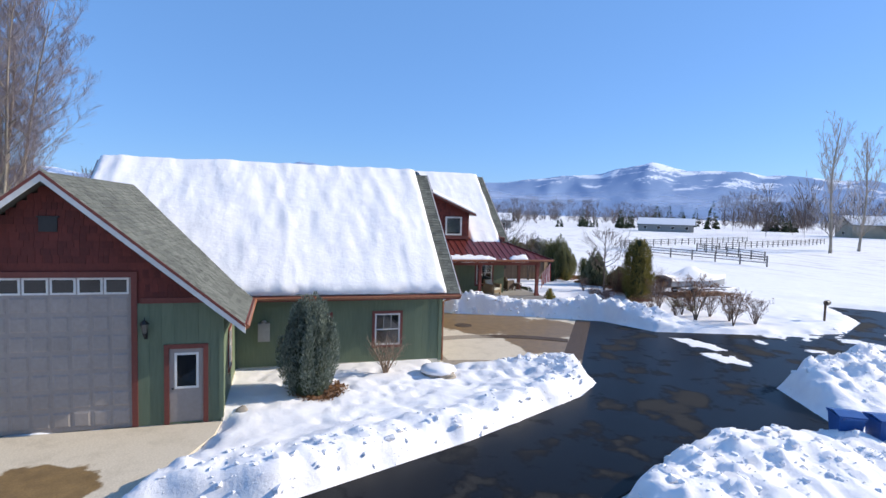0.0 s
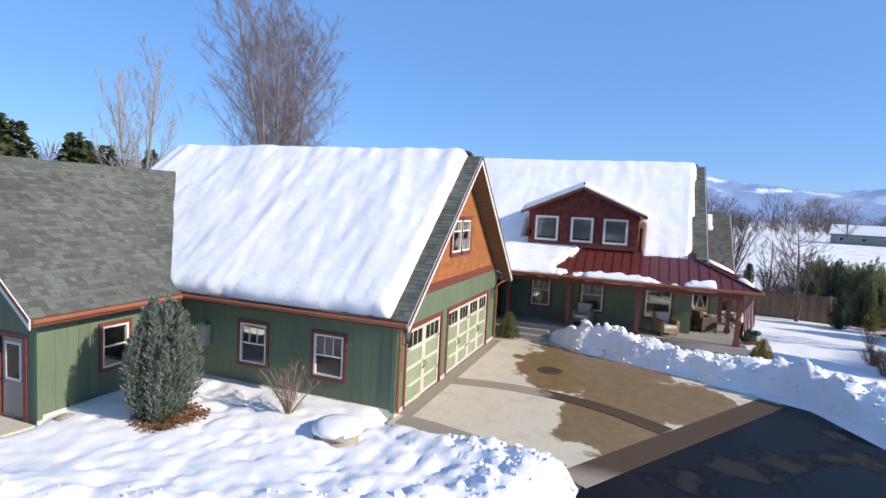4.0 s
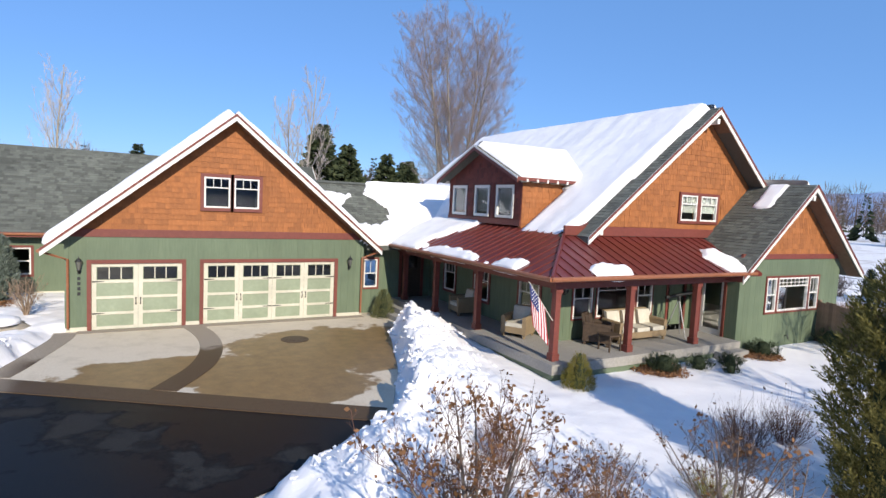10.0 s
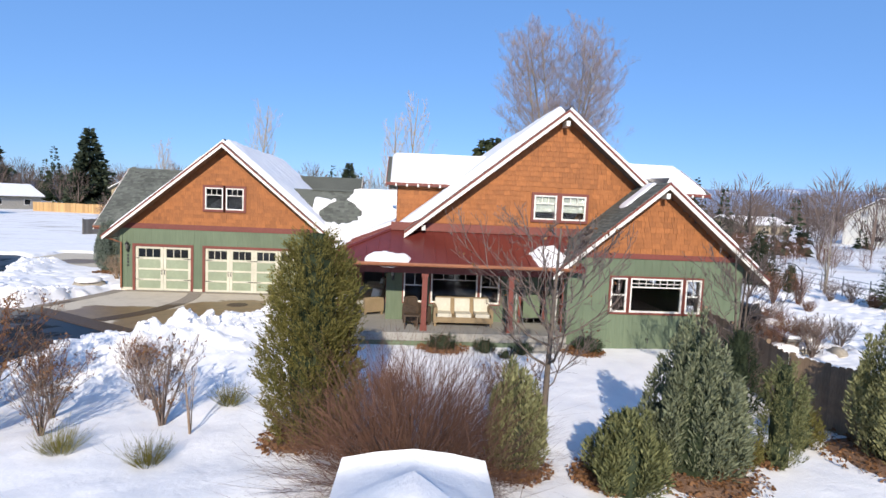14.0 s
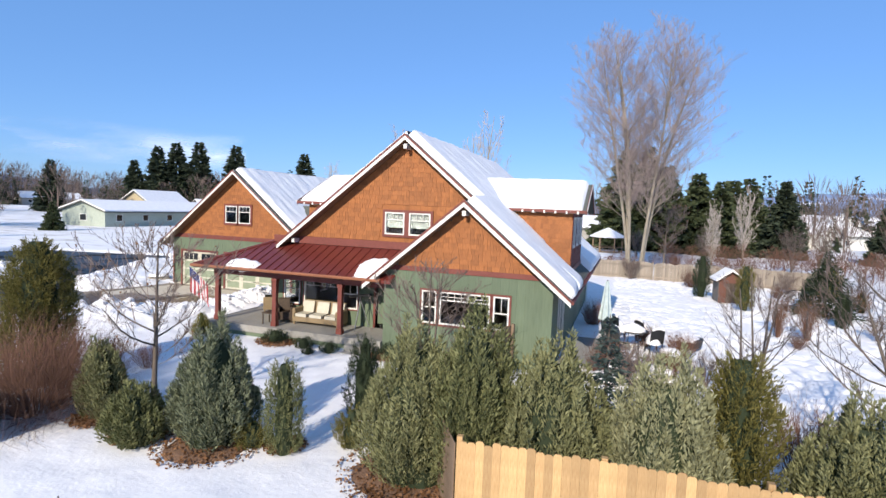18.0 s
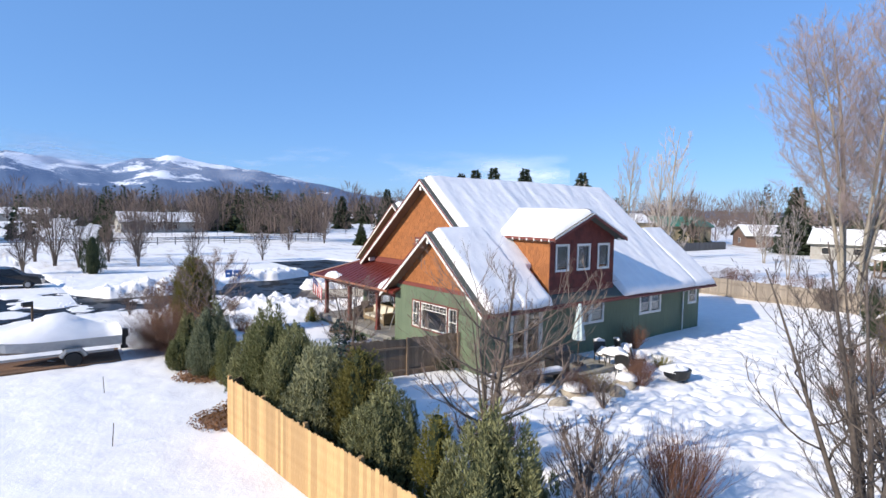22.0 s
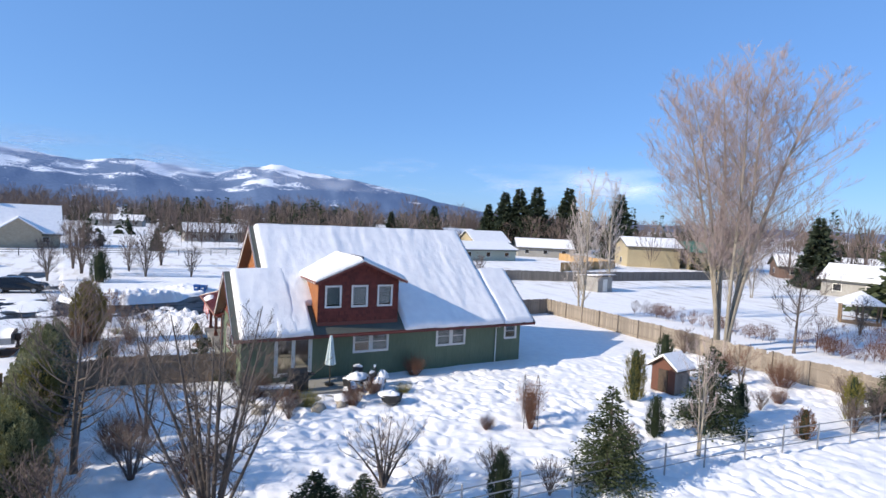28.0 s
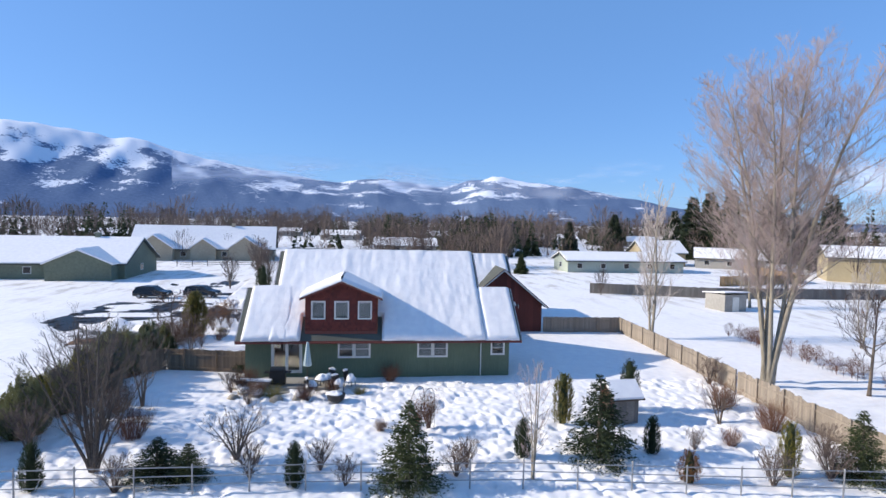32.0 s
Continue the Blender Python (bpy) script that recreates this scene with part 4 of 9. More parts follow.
wall("wing_west_wall", house, "-x", 19.95, -10.01, -8.26, 0.0, 3.4, [(-9.6, -8.75, FL, 2.7)], GREEN)
EX = 26.3
e_open = [(-3.8, -2.8, 1.62, 2.74), (-2.68, -1.66, 1.62, 2.74), (1.78, 2.76, 1.62, 2.74), (2.88, 3.84, 1.62, 2.74), (7.1, 8.0, 1.75, 2.7), (-8.3, -6.4, FL - 0.1, 2.7)]
wall("east_wall", house, "+x", EX, -10.01, 8.4, 0.0, 3.35, e_open, GREEN)
for o, shut in zip(e_open[:5], (0.55, 0.95, 0.95, 0.95, 0.6)):
    window(house, "+x", EX, *o, grid=None, split=0.5, casing=0.07, trim=WHITE, blind=shut)
wall("north_wall", house, "+y", 6.2, 14.6, 26.2, 0.0, main_top, [], GREEN, board=0.4)
wall("annex_wall", house, "+y", 8.4, 19.0, 26.2, 0.0, 3.2, [], GREEN, board=0.4)
part("floor_slab", Mesh().box((13.7, -8.1, 0.3), (26.2, 8.3, FL)).box((20.0, -10.0, 0.3), (26.2, -8.1, FL)), DECK, house)

ridge_w, ridge_e = (RX, RZ), (26.93, RZ - SE * 6.89)
slab("roof", house, [(RX, -8.81, RZ), (RX, 6.65, RZ), (14.2, 6.65, RZ - SW * 5.84), (14.2, -8.81, RZ - SW * 5.84)], SHINGLE, 0.2)
slab("roof", house, [(RX, -8.81, RZ), (23.12, -8.81, RZ - SE * 3.08), (23.12, -10.66, RZ - SE * 3.08), (26.93, -10.66, RZ - SE * 6.89), (26.93, 6.6, RZ - SE * 6.89), (RX, 6.6, RZ)][::-1], SHINGLE, 0.2)
slab("roof", house, [(23.1, 6.55, RZ - SE * 3.06), (26.93, 6.55, RZ - SE * 6.89 - 0.001), (26.93, 9.15, RZ - SE * 6.89 - 0.001), (23.1, 9.15, RZ - SE * 3.06)][::-1], SHINGLE, 0.2)
slab("roof", house, [(23.1, 6.55, RZ - SE * 3.06), (19.3, 6.55, RZ - SE * 6.86), (19.3, 9.15, RZ - SE * 6.86), (23.1, 9.15, RZ - SE * 3.06)], SHINGLE, 0.2)
slab("roof", house, [(WR, -10.66, WZ), (WR, -7.0, WZ), (19.31, -7.0, WZ - 0.836 * 3.81), (19.31, -10.66, WZ - 0.836 * 3.81)], SHINGLE, 0.2)
for pts, o in (
    (((RX, -8.81, RZ), (14.2, -8.81, RZ - SW * 5.84)), (0, -1, 0)), (((RX, -8.81, RZ), (23.3, -8.81, RZ - SE * 3.26)), (0, -1, 0)),
    (((WR, -10.66, WZ), (19.28, -10.66, WZ - 0.836 * 3.84)), (0, -1, 0)), (((WR, -10.66, WZ), (26.96, -10.66, WZ - 0.836 * 3.84)), (0, -1, 0)),
    (((RX, 6.65, RZ), (23.2, 6.65, RZ - SE * 3.16)), (0, 1, 0)), (((23.1, 9.15, 6.09), (26.96, 9.15, 2.88)), (0, 1, 0)),
):
    board("rake_board", house, *pts, 0.24, 0.035, WHITE, o)
    board("rake_trim", house, Vector(pts[0]) + Vector(o) * 0.036 + Vector((0, 0, 0.01)), Vector(pts[1]) + Vector(o) * 0.036 + Vector((0, 0, 0.01)), 0.09, 0.02, RED_TRIM, o)
board("fascia", house, (26.931, -10.66, 2.9), (26.931, 9.15, 2.9), 0.2, 0.03, RED_TRIM, (1, 0, 0))
board("fascia", house, (19.309, -10.66, 2.9), (19.309, -8.3, 2.9), 0.2, 0.03, RED_TRIM, (-1, 0, 0))


def dormer(face, wall_x, y0, y1, base, eave, apex, yc, tip, back, wins, side_mat):
    """A gabled dormer with three windows that looks along x."""
    s = -1 if face == "-x" else 1
    slope = (apex - eave) / ((y1 - y0) / 2 + 0.32)
    top = rake(yc, apex, slope, 0.14)
    dw = wall("dormer_front", house, face, wall_x, y0, y1, base, top, wins, RED_WOOD, board=5.0)
    shakes(dw, face, wall_x, (base + 0.02, apex - 0.25, lambda z: (max(y0, yc - (apex - 0.16 - z) / slope), min(y1, yc + (apex - 0.16 - z) / slope))), [(o[0] - 0.1, o[1] + 0.1, o[2] - 0.1, o[3] + 0.1) for o in wins], RED_WOOD, seed=9, limit=160)
    for o in wins:
        window(house, face, wall_x, *o, grid=None, split=0, casing=0.05, trim=WHITE, blind=0.9)
    part("dormer_sill_band", Mesh().box((wall_x + s * 0.0, y0, base - 0.02), (wall_x + s * 0.05, y1, base + 0.18)), RED_TRIM, house)
    x0, x1 = sorted((wall_x - s * 0.0, back))
    for f, yy in (("-y", y0), ("+y", y1)):
        sw = wall("dormer_side", house, f, yy, x0 + 0.0, x1, base - 0.6, eave - 0.1, [], side_mat, board=5.0)
        shakes(sw, f, yy, (base - 0.5, eave - 0.2, lambda z: (x0, x1)), [], side_mat, seed=12, limit=120)
    for sy in (-1, 1):
        half = (y1 - y0) / 2 + 0.32
        pts = [(tip, yc, apex), (back + (-s) * 2.2, yc, apex), (back + (-s) * 2.2, yc + sy * half, eave), (tip, yc + sy * half, eave)]
        slab("dormer_roof", house, pts, SHINGLE, 0.14)
        board("rake_board", house, (tip, yc, apex + 0.01), (tip, yc + sy * (half + 0.02), eave + 0.01), 0.2, 0.035, RED_TRIM, (s, 0, 0))
        board("rake_trim", house, (tip + s * 0.036, yc, apex + 0.02), (tip + s * 0.036, yc + sy * (half + 0.02), eave + 0.02), 0.07, 0.02, WHITE, (s, 0, 0))
        board("fascia", house, (tip, yc + sy * half, eave), (back, yc + sy * half, eave), 0.12, 0.025, RED_TRIM, (0, sy, 0))
        m = Mesh()
        for k in range(6):
            x = tip + (-s) * (0.35 + k * 0.45)
            m.box((x, yc + sy * (half - 0.30), eave - 0.16), (x + 0.07, yc + sy * (half + 0.05), eave - 0.05))
        part("rafter_tail", m, WHITE, house)


dormer("-x", 13.88, -5.76, -0.60, 4.16, 5.84, 7.1, -3.18, 13.42, 17.0, [(-5.24, -4.22, 4.44, 5.55), (-3.66, -2.70, 4.44, 5.55), (-2.0, -0.97, 4.44, 5.55)], CEDAR)
dormer("+x", 26.45, -6.1, -1.15, 3.32, 5.9, 7.08, -3.62, 26.98, 23.0, [(-5.66, -4.78, 4.36, 5.55), (-4.08, -3.16, 4.36, 5.55), (-2.46, -1.58, 4.36, 5.55)], CEDAR)

# link between garage and house
wall("link_wall", house, "-y", 0.45, 10.2, 13.6, 0.0, 3.3, [(10.45, 11.05, 1.1, 2.3), (12.2, 13.15, FL, 2.7)], GREEN)
window(house, "-y", 0.45, 10.45, 11.05, 1.1, 2.3, grid=(2, 1), split=0.5, casing=0.08)
slab("roof", house, [(7.4, 2.95, 5.55), (17.5, 2.95, 5.55), (17.5, -0.25, 2.95), (10.3, -0.25, 2.95), (10.3, 0.6, 3.64), (7.4, 0.6, 3.64)], SHINGLE, 0.2)
slab("roof", house, [(7.4, 2.95, 5.55), (17.5, 2.95, 5.55), (17.5, 6.4, 2.75), (7.4, 6.4, 2.75)][::-1], SHINGLE, 0.2)
part("ridge_cap", Mesh().prism([(9.0, 2.80, 5.50), (9.0, 2.95, 5.60), (9.0, 3.10, 5.50)], (7.4, 0, 0)), SHINGLE, house)

# porch
PE, PZ, PS = 11.35, 3.0, 0.42
slab("porch_roof", house, [(PE, -10.6, PZ), (13.69, -8.26, PZ + PS * 2.34), (14.9, -8.26, PZ + PS * 3.55), (14.9, 0.6, PZ + PS * 3.55), (PE, 0.6, PZ)][::-1], METAL_ROOF, 0.12, "standing-seam barn-red metal porch roof")
slab("porch_roof", house, [(PE, -10.6, PZ), (20.4, -10.6, PZ), (20.4, -8.26, PZ + PS * 2.34), (13.69, -8.26, PZ + PS * 2.34)], METAL_ROOF, 0.12)
for y in np.arange(-10.4, 0.5, 0.40):
    top = min(14.85, PE + (y + 10.6)) if y < -8.26 else 14.85
    a, b = Vector((PE - 0.01, y, PZ + 0.001)), Vector((top, y, PZ + PS * (top - PE)))
    m = Mesh().prism([a + Vector((0, -0.009, 0.03)), b + Vector((0, -0.009, 0.03)), b + Vector((0, 0.014, 0.03)), a + Vector((0, 0.014, 0.03))], (0, 0, -0.05))
    part("roof_seam", m, METAL_ROOF, house)
for x in np.arange(PE + 0.35, 20.3, 0.40):
    top = min(-8.27, -10.6 + (x - PE))
    a, b = Vector((x, -10.61, PZ + 0.001)), Vector((x, top, PZ + PS * (top + 10.6)))
    m = Mesh().prism([a + Vector((-0.009, 0, 0.03)), b + Vector((-0.009, 0, 0.03)), b + Vector((0.014, 0, 0.03)), a + Vector((0.014, 0, 0.03))], (0, 0, -0.05))
    part("roof_seam", m, METAL_ROOF, house)
part("hip_cap", Mesh().tube([(PE, -10.6, PZ + 0.02), (13.69, -8.26, PZ + PS * 2.34 + 0.02)], [0.06, 0.06], 6), METAL_ROOF, house)
for a, b in (((PE - 0.06, -10.66, PZ - 0.02), (20.0, -10.66, PZ - 0.02)), ((PE - 0.06, -10.66, PZ - 0.02), (PE - 0.06, 0.2, PZ - 0.02))):
    part("gutter", Mesh().tube([a, b], [0.065, 0.065], 8), COPPER, house, "copper gutter")
part("porch_beam", Mesh().box((11.95, -10.05, 2.62), (20.0, -9.85, 2.86)).box((11.98, -9.85, 2.62), (12.2, 0.4, 2.86)), RED_TRIM, house)
part("porch_ceiling", Mesh().box((12.2, -9.85, 2.82), (20.0, -8.26, 2.88)).box((12.2, -8.26, 2.82), (13.6, 0.4, 2.88)), SOFFIT, house)
deck = part("porch_deck", Mesh().box((11.75, -10.35, 0.34), (19.95, -8.26, FL)).box((11.75, -8.26, 0.34), (13.6, 0.45, FL)), DECK, house, "grey concrete porch deck")
part("deck_skirt", Mesh().box((11.82, -10.28, -0.1), (19.95, -10.2, 0.34)).box((11.82, -10.2, -0.1), (11.9, -2.4, 0.34)), GREEN, house)
part("porch_step", Mesh().box((11.05, -2.3, -0.05), (11.75, 0.3, 0.20)).box((11.4, -2.3, 0.2), (11.75, 0.3, 0.41)), DECK, house)
part("porch_step", Mesh().box((18.6, -11.0, -0.05), (19.9, -10.35, 0.18)).box((18.6, -10.7, 0.18), (19.9, -10.35, 0.4)), DECK, house)
for x, y in ((12.1, -9.95), (14.97, -9.95), (18.0, -9.95), (12.1, -6.0), (12.1, -3.0), (12.1, -0.2)):
    m = Mesh().box((x - 0.09, y - 0.09, FL), (x + 0.09, y + 0.09, 2.62)).box((x - 0.12, y - 0.12, FL), (x + 0.12, y + 0.12, FL + 0.2)).box((x - 0.12, y - 0.12, 2.5), (x + 0.12, y + 0.12, 2.62))
    part("porch_post", m, RED_TRIM, house, "barn-red square porch post")

# ---- snow on the roofs ----
def upw(dx, dz, axis="x"):
    return (dx, 0, dz) if axis == "x" else (0, dx, dz)


gl = math.hypot(5.69, 5.69 * GS)
roof_snow("thick rippled snow on the garage roof", (-0.55, -0.08, 2.86), (0, 1, 0), upw(1, GS), 13.2, gl - 0.02, 0.30, seed=2, ripple=1.1)
roof_snow("thick rippled snow on the garage roof", (10.75, -0.3, 2.86), (0, 1, 0), upw(-1, GS), 13.2, gl - 0.02, 0.26, seed=3, ripple=1.0)
wl = math.hypot(6.5, 6.5 * SW)
roof_snow("thick rippled snow on the house roof", (14.2 - 0.6, -8.42, RZ - SW * 6.44), (0, 1, 0), upw(1, SW), 15.0, math.hypot(6.42, 6.42 * SW), 0.30, seed=4,
          cover=lambda u, v: np.where(u < 2.5, step(0.25, 0.55, u + 0.04 * v) * step(0.1, 0.5, v), np.where(u < 8.2, step(2.4, 3.2, v), 1.0)))
el = math.hypot(6.89, 6.89 * SE)
roof_snow("thick rippled snow on the house roof", (26.95, -8.55, 2.9), (0, 1, 0), upw(-1, SE), 15.1, el - 0.02, 0.30, seed=5, ripple=0.9,
          cover=lambda u, v: np.where((u > 2.15) & (u < 7.75) & (v < 2.2), 0.0, 1.0))
roof_snow("thick rippled snow on the wing roof", (26.95, -10.35, 2.9), (0, 1, 0), upw(-1, SE), 3.2, math.hypot(3.8, 3.8 * SE), 0.30, seed=25)
roof_snow("thick snow on the annex roof", (26.95, 6.5, 2.88), (0, 1, 0), upw(-1, SE), 2.55, math.hypot(3.83, 3.83 * SE), 0.26, seed=6)
for yc, tip, back, ap, ev, half, s in ((-3.18, 13.42, 19.0, 7.1, 5.84, 2.9, 1), (-3.62, 26.98, 21.2, 7.08, 5.9, 2.8, -1)):
    for sy in (-1, 1):
        length = abs(back - tip) - 0.15
        roof_snow("smooth snow on the dormer roof", (tip + s * 0.12, yc + sy * half, ev), (s, 0, 0), (0, -sy * half, ap - ev), length, math.hypot(half, ap - ev), 0.22, seed=7 + sy, ripple=0.2)
roof_snow("patchy melting snow on the link roof", (9.2, -0.25, 2.97), (1, 0, 0), (0, 3.2, 2.6), 7.5, 4.1, 0.2, seed=11, cover=lambda u, v: step(0.9, 1.5, u + v * 0.8) * 0.85 - 1.2 * np.exp(-(((u - 1.6) / 1.1) ** 2 + ((v - 2.2) / 1.0) ** 2)) - 0.8 * step(3.0, 4.0, v) * step(3, 1, u))
roof_snow("melting snow along the porch eave", (PE, -9.0, PZ), (0, 1, 0), (1, 0, PS), 9.6, 3.4, 0.16, seed=13, cell=0.08, edge=0.2,
          cover=lambda u, v: step(0.95, 0.2, v) * (0.25 + 0.9 * vnoise(u, v * 0, 0.5, 3)) * step(8.2, 6.5, u) + step(6.0, 8.2, u + 0.4 * v) * 1.0)
roof_snow("snow patches on the front porch roof", (12.0, -10.6, PZ), (1, 0, 0), (0, 1, PS), 8.2, 2.3, 0.15, seed=15, cell=0.08, edge=0.2,
          cover=lambda u, v: 1.1 * np.exp(-(((u - 1.6) / 0.75) ** 2 + ((v - 0.2) / 0.5) ** 2)) + 1.2 * np.exp(-(((u - 7.3) / 0.6) ** 2 + ((v - 0.7) / 0.9) ** 2)))
roof_snow("snow strip on the wing roof", (19.33, -9.9, 2.92), (0, 1, 0), upw(1, 0.836), 1.6, 4.9, 0.07, seed=17, cell=0.08, edge=0.25, cover=lambda u, v: 1.2 * np.exp(-((u - 0.55) / 0.35) ** 2) * step(3.2, 3.8, v) + step(1.4, 0.6, v) * step(0.3, 0.8, u))


# ---- plants ----
def ground_at(x, y):
    return float(ground_height(np.array([float(x)]), np.array([float(y)]))[0])


def leafmat(name, dark, light, rough=0.7, glow=0.35):
    def build(nt, b):
        v = coords(nt)
        g = noise_of(nt, v, 1.6, 3)
        ge = nt.nodes.new("ShaderNodeNewGeometry")
        c = ramp(nt, ge.outputs["Random Per Island"], [(0.0, dark), (1.0, light)])
        c = mixc(nt, ramp(nt, g, [(0.35, (0, 0, 0)), (0.75, (0.4, 0.4, 0.4))]), c, tuple(0.7 * x for x in dark))
        nt.links.new(c, b.inputs["Base Color"])
        b.inputs["Roughness"].default_value = rough
        b.inputs["Specular IOR Level"].default_value = 0.2
        tr = nt.nodes.new("ShaderNodeBsdfTranslucent")
        nt.links.new(c, tr.inputs["Color"])
        mx = nt.nodes.new("ShaderNodeMixShader")
        mx.inputs[0].default_value = glow
        nt.links.new(b.outputs[0], mx.inputs[1])
        nt.links.new(tr.outputs[0], mx.inputs[2])
        nt.links.new(mx.outputs[0], nt.nodes["Material Output"].inputs["Surface"])

    return mat(name, build)


JUN_GREY = leafmat("juniper_grey_green", (0.145, 0.150, 0.066), (0.345, 0.335, 0.165), glow=0.2)
JUN_SAGE = leafmat("juniper_sage_green", (0.11, 0.128, 0.076), (0.30, 0.315, 0.19), glow=0.2)
JUN_PALE = leafmat("juniper_silver_green", (0.185, 0.185, 0.098), (0.42, 0.41, 0.235), glow=0.2)
JUN_BLUE = leafmat("juniper_blue_green", (0.10, 0.125, 0.095), (0.27, 0.31, 0.25), glow=0.2)
FAR_GREEN = leafmat("far_pine_needles", (0.040, 0.055, 0.026), (0.13, 0.15, 0.07))
FAR_DARK = leafmat("far_spruce_needles", (0.030, 0.044, 0.028), (0.095, 0.115, 0.068))
JUN_GREEN = leafmat("juniper_green", (0.09, 0.10, 0.04), (0.27, 0.27, 0.12), glow=0.2)
# Dark evergreen foliage, and also the cores that imitate shade inside shrubs.
JUN_DARK = leafmat("dark_needles_and_inner_shade", (0.022, 0.034, 0.018), (0.075, 0.095, 0.050))
ARB = leafmat("arborvitae_scales", (0.095, 0.088, 0.022), (0.29, 0.25, 0.08))
GOLDEN = leafmat("golden_scales", (0.15, 0.135, 0.03), (0.36, 0.31, 0.075))
BLUE_SPRUCE = leafmat("blue_spruce_needles", (0.040, 0.060, 0.055), (0.13, 0.17, 0.15))
DEAD_LEAF = leafmat("dry_brown_leaves", (0.14, 0.065, 0.026), (0.38, 0.20, 0.10))
BARK = surface("grey_brown_bark", (0.09, 0.07, 0.055), (0.19, 0.15, 0.12), 14, 1.5, 0.9, 0.6, 0.02, (1, 1, 0.3))
PALE_BARK = surface("pale_cottonwood_bark", (0.24, 0.20, 0.15), (0.42, 0.37, 0.29), 7, 0.5, 0.9, 0.6, 0.03, (1, 1, 0.25))
TWIG = surface("grey_brown_twigs", (0.12, 0.085, 0.07), (0.21, 0.16, 0.135), 5, 0.5, 0.9, 0.0)
PINK_TWIG = surface("rosy_grey_twigs", (0.28, 0.215, 0.20), (0.43, 0.345, 0.325), 3, 0.3, 0.9, 0.0)
RED_TWIG = surface("red_brown_twigs", (0.10, 0.045, 0.028), (0.20, 0.10, 0.062), 5, 0.8, 0.85, 0.0)
DARK_TWIG = surface("dark_red_twigs", (0.085, 0.040, 0.026), (0.19, 0.095, 0.060), 5, 0.8, 0.85, 0.0)
PALE_TWIG = surface("pale_twigs", (0.40, 0.34, 0.31), (0.55, 0.49, 0.45), 3, 0.3, 0.9, 0.0)
TAN_TWIG = surface("tan_twigs", (0.22, 0.15, 0.10), (0.36, 0.26, 0.18), 5, 0.8, 0.85, 0.0)


class Fast:
    """A mesh gathered from arrays."""

    def __init__(self):
        self.v, self.f, self.n = [], [], 0

    def add(self, verts, faces):
        self.v.append(np.asarray(verts, float))
        self.f.append(np.asarray(faces, int) + self.n)
        self.n += len(verts)

    def data(self, name, material, smooth=False):
        me = bpy.data.meshes.new(name)
        v = np.concatenate(self.v) if self.v else np.zeros((0, 3))
        groups = {}
        for f in self.f:
            groups.setdefault(f.shape[1], []).append(f)
        faces = []
        for k in groups:
            faces += np.concatenate(groups[k]).tolist()
        me.from_pydata(v.tolist(), [], faces)
        me.materials.append(material)
        if smooth:
            me.polygons.foreach_set("use_smooth", [True] * len(me.polygons))
        return me


def blades(rng, pts, dirs, length, width, bend=0.0, tri=False):
    """Small leaf blades at points along directions, as pairs of triangles."""
    n = len(pts)
    d = dirs / (np.linalg.norm(dirs, axis=1, keepdims=True) + 1e-9)
    side = np.cross(d, rng.normal(size=(n, 3)))
    side /= np.linalg.norm(side, axis=1, keepdims=True) + 1e-9
    L = (length * (0.6 + 0.8 * rng.random(n)))[:, None]
    W = (width * (0.6 + 0.8 * rng.random(n)))[:, None]
    a, b, c, e = pts, pts + d * L * 0.5 + side * W, pts + d * L, pts + d * L * 0.5 - side * W
    v = np.stack([a, b, c, e], 1).reshape(-1, 3)
    return v, np.arange(4 * n).reshape(-1, 4)


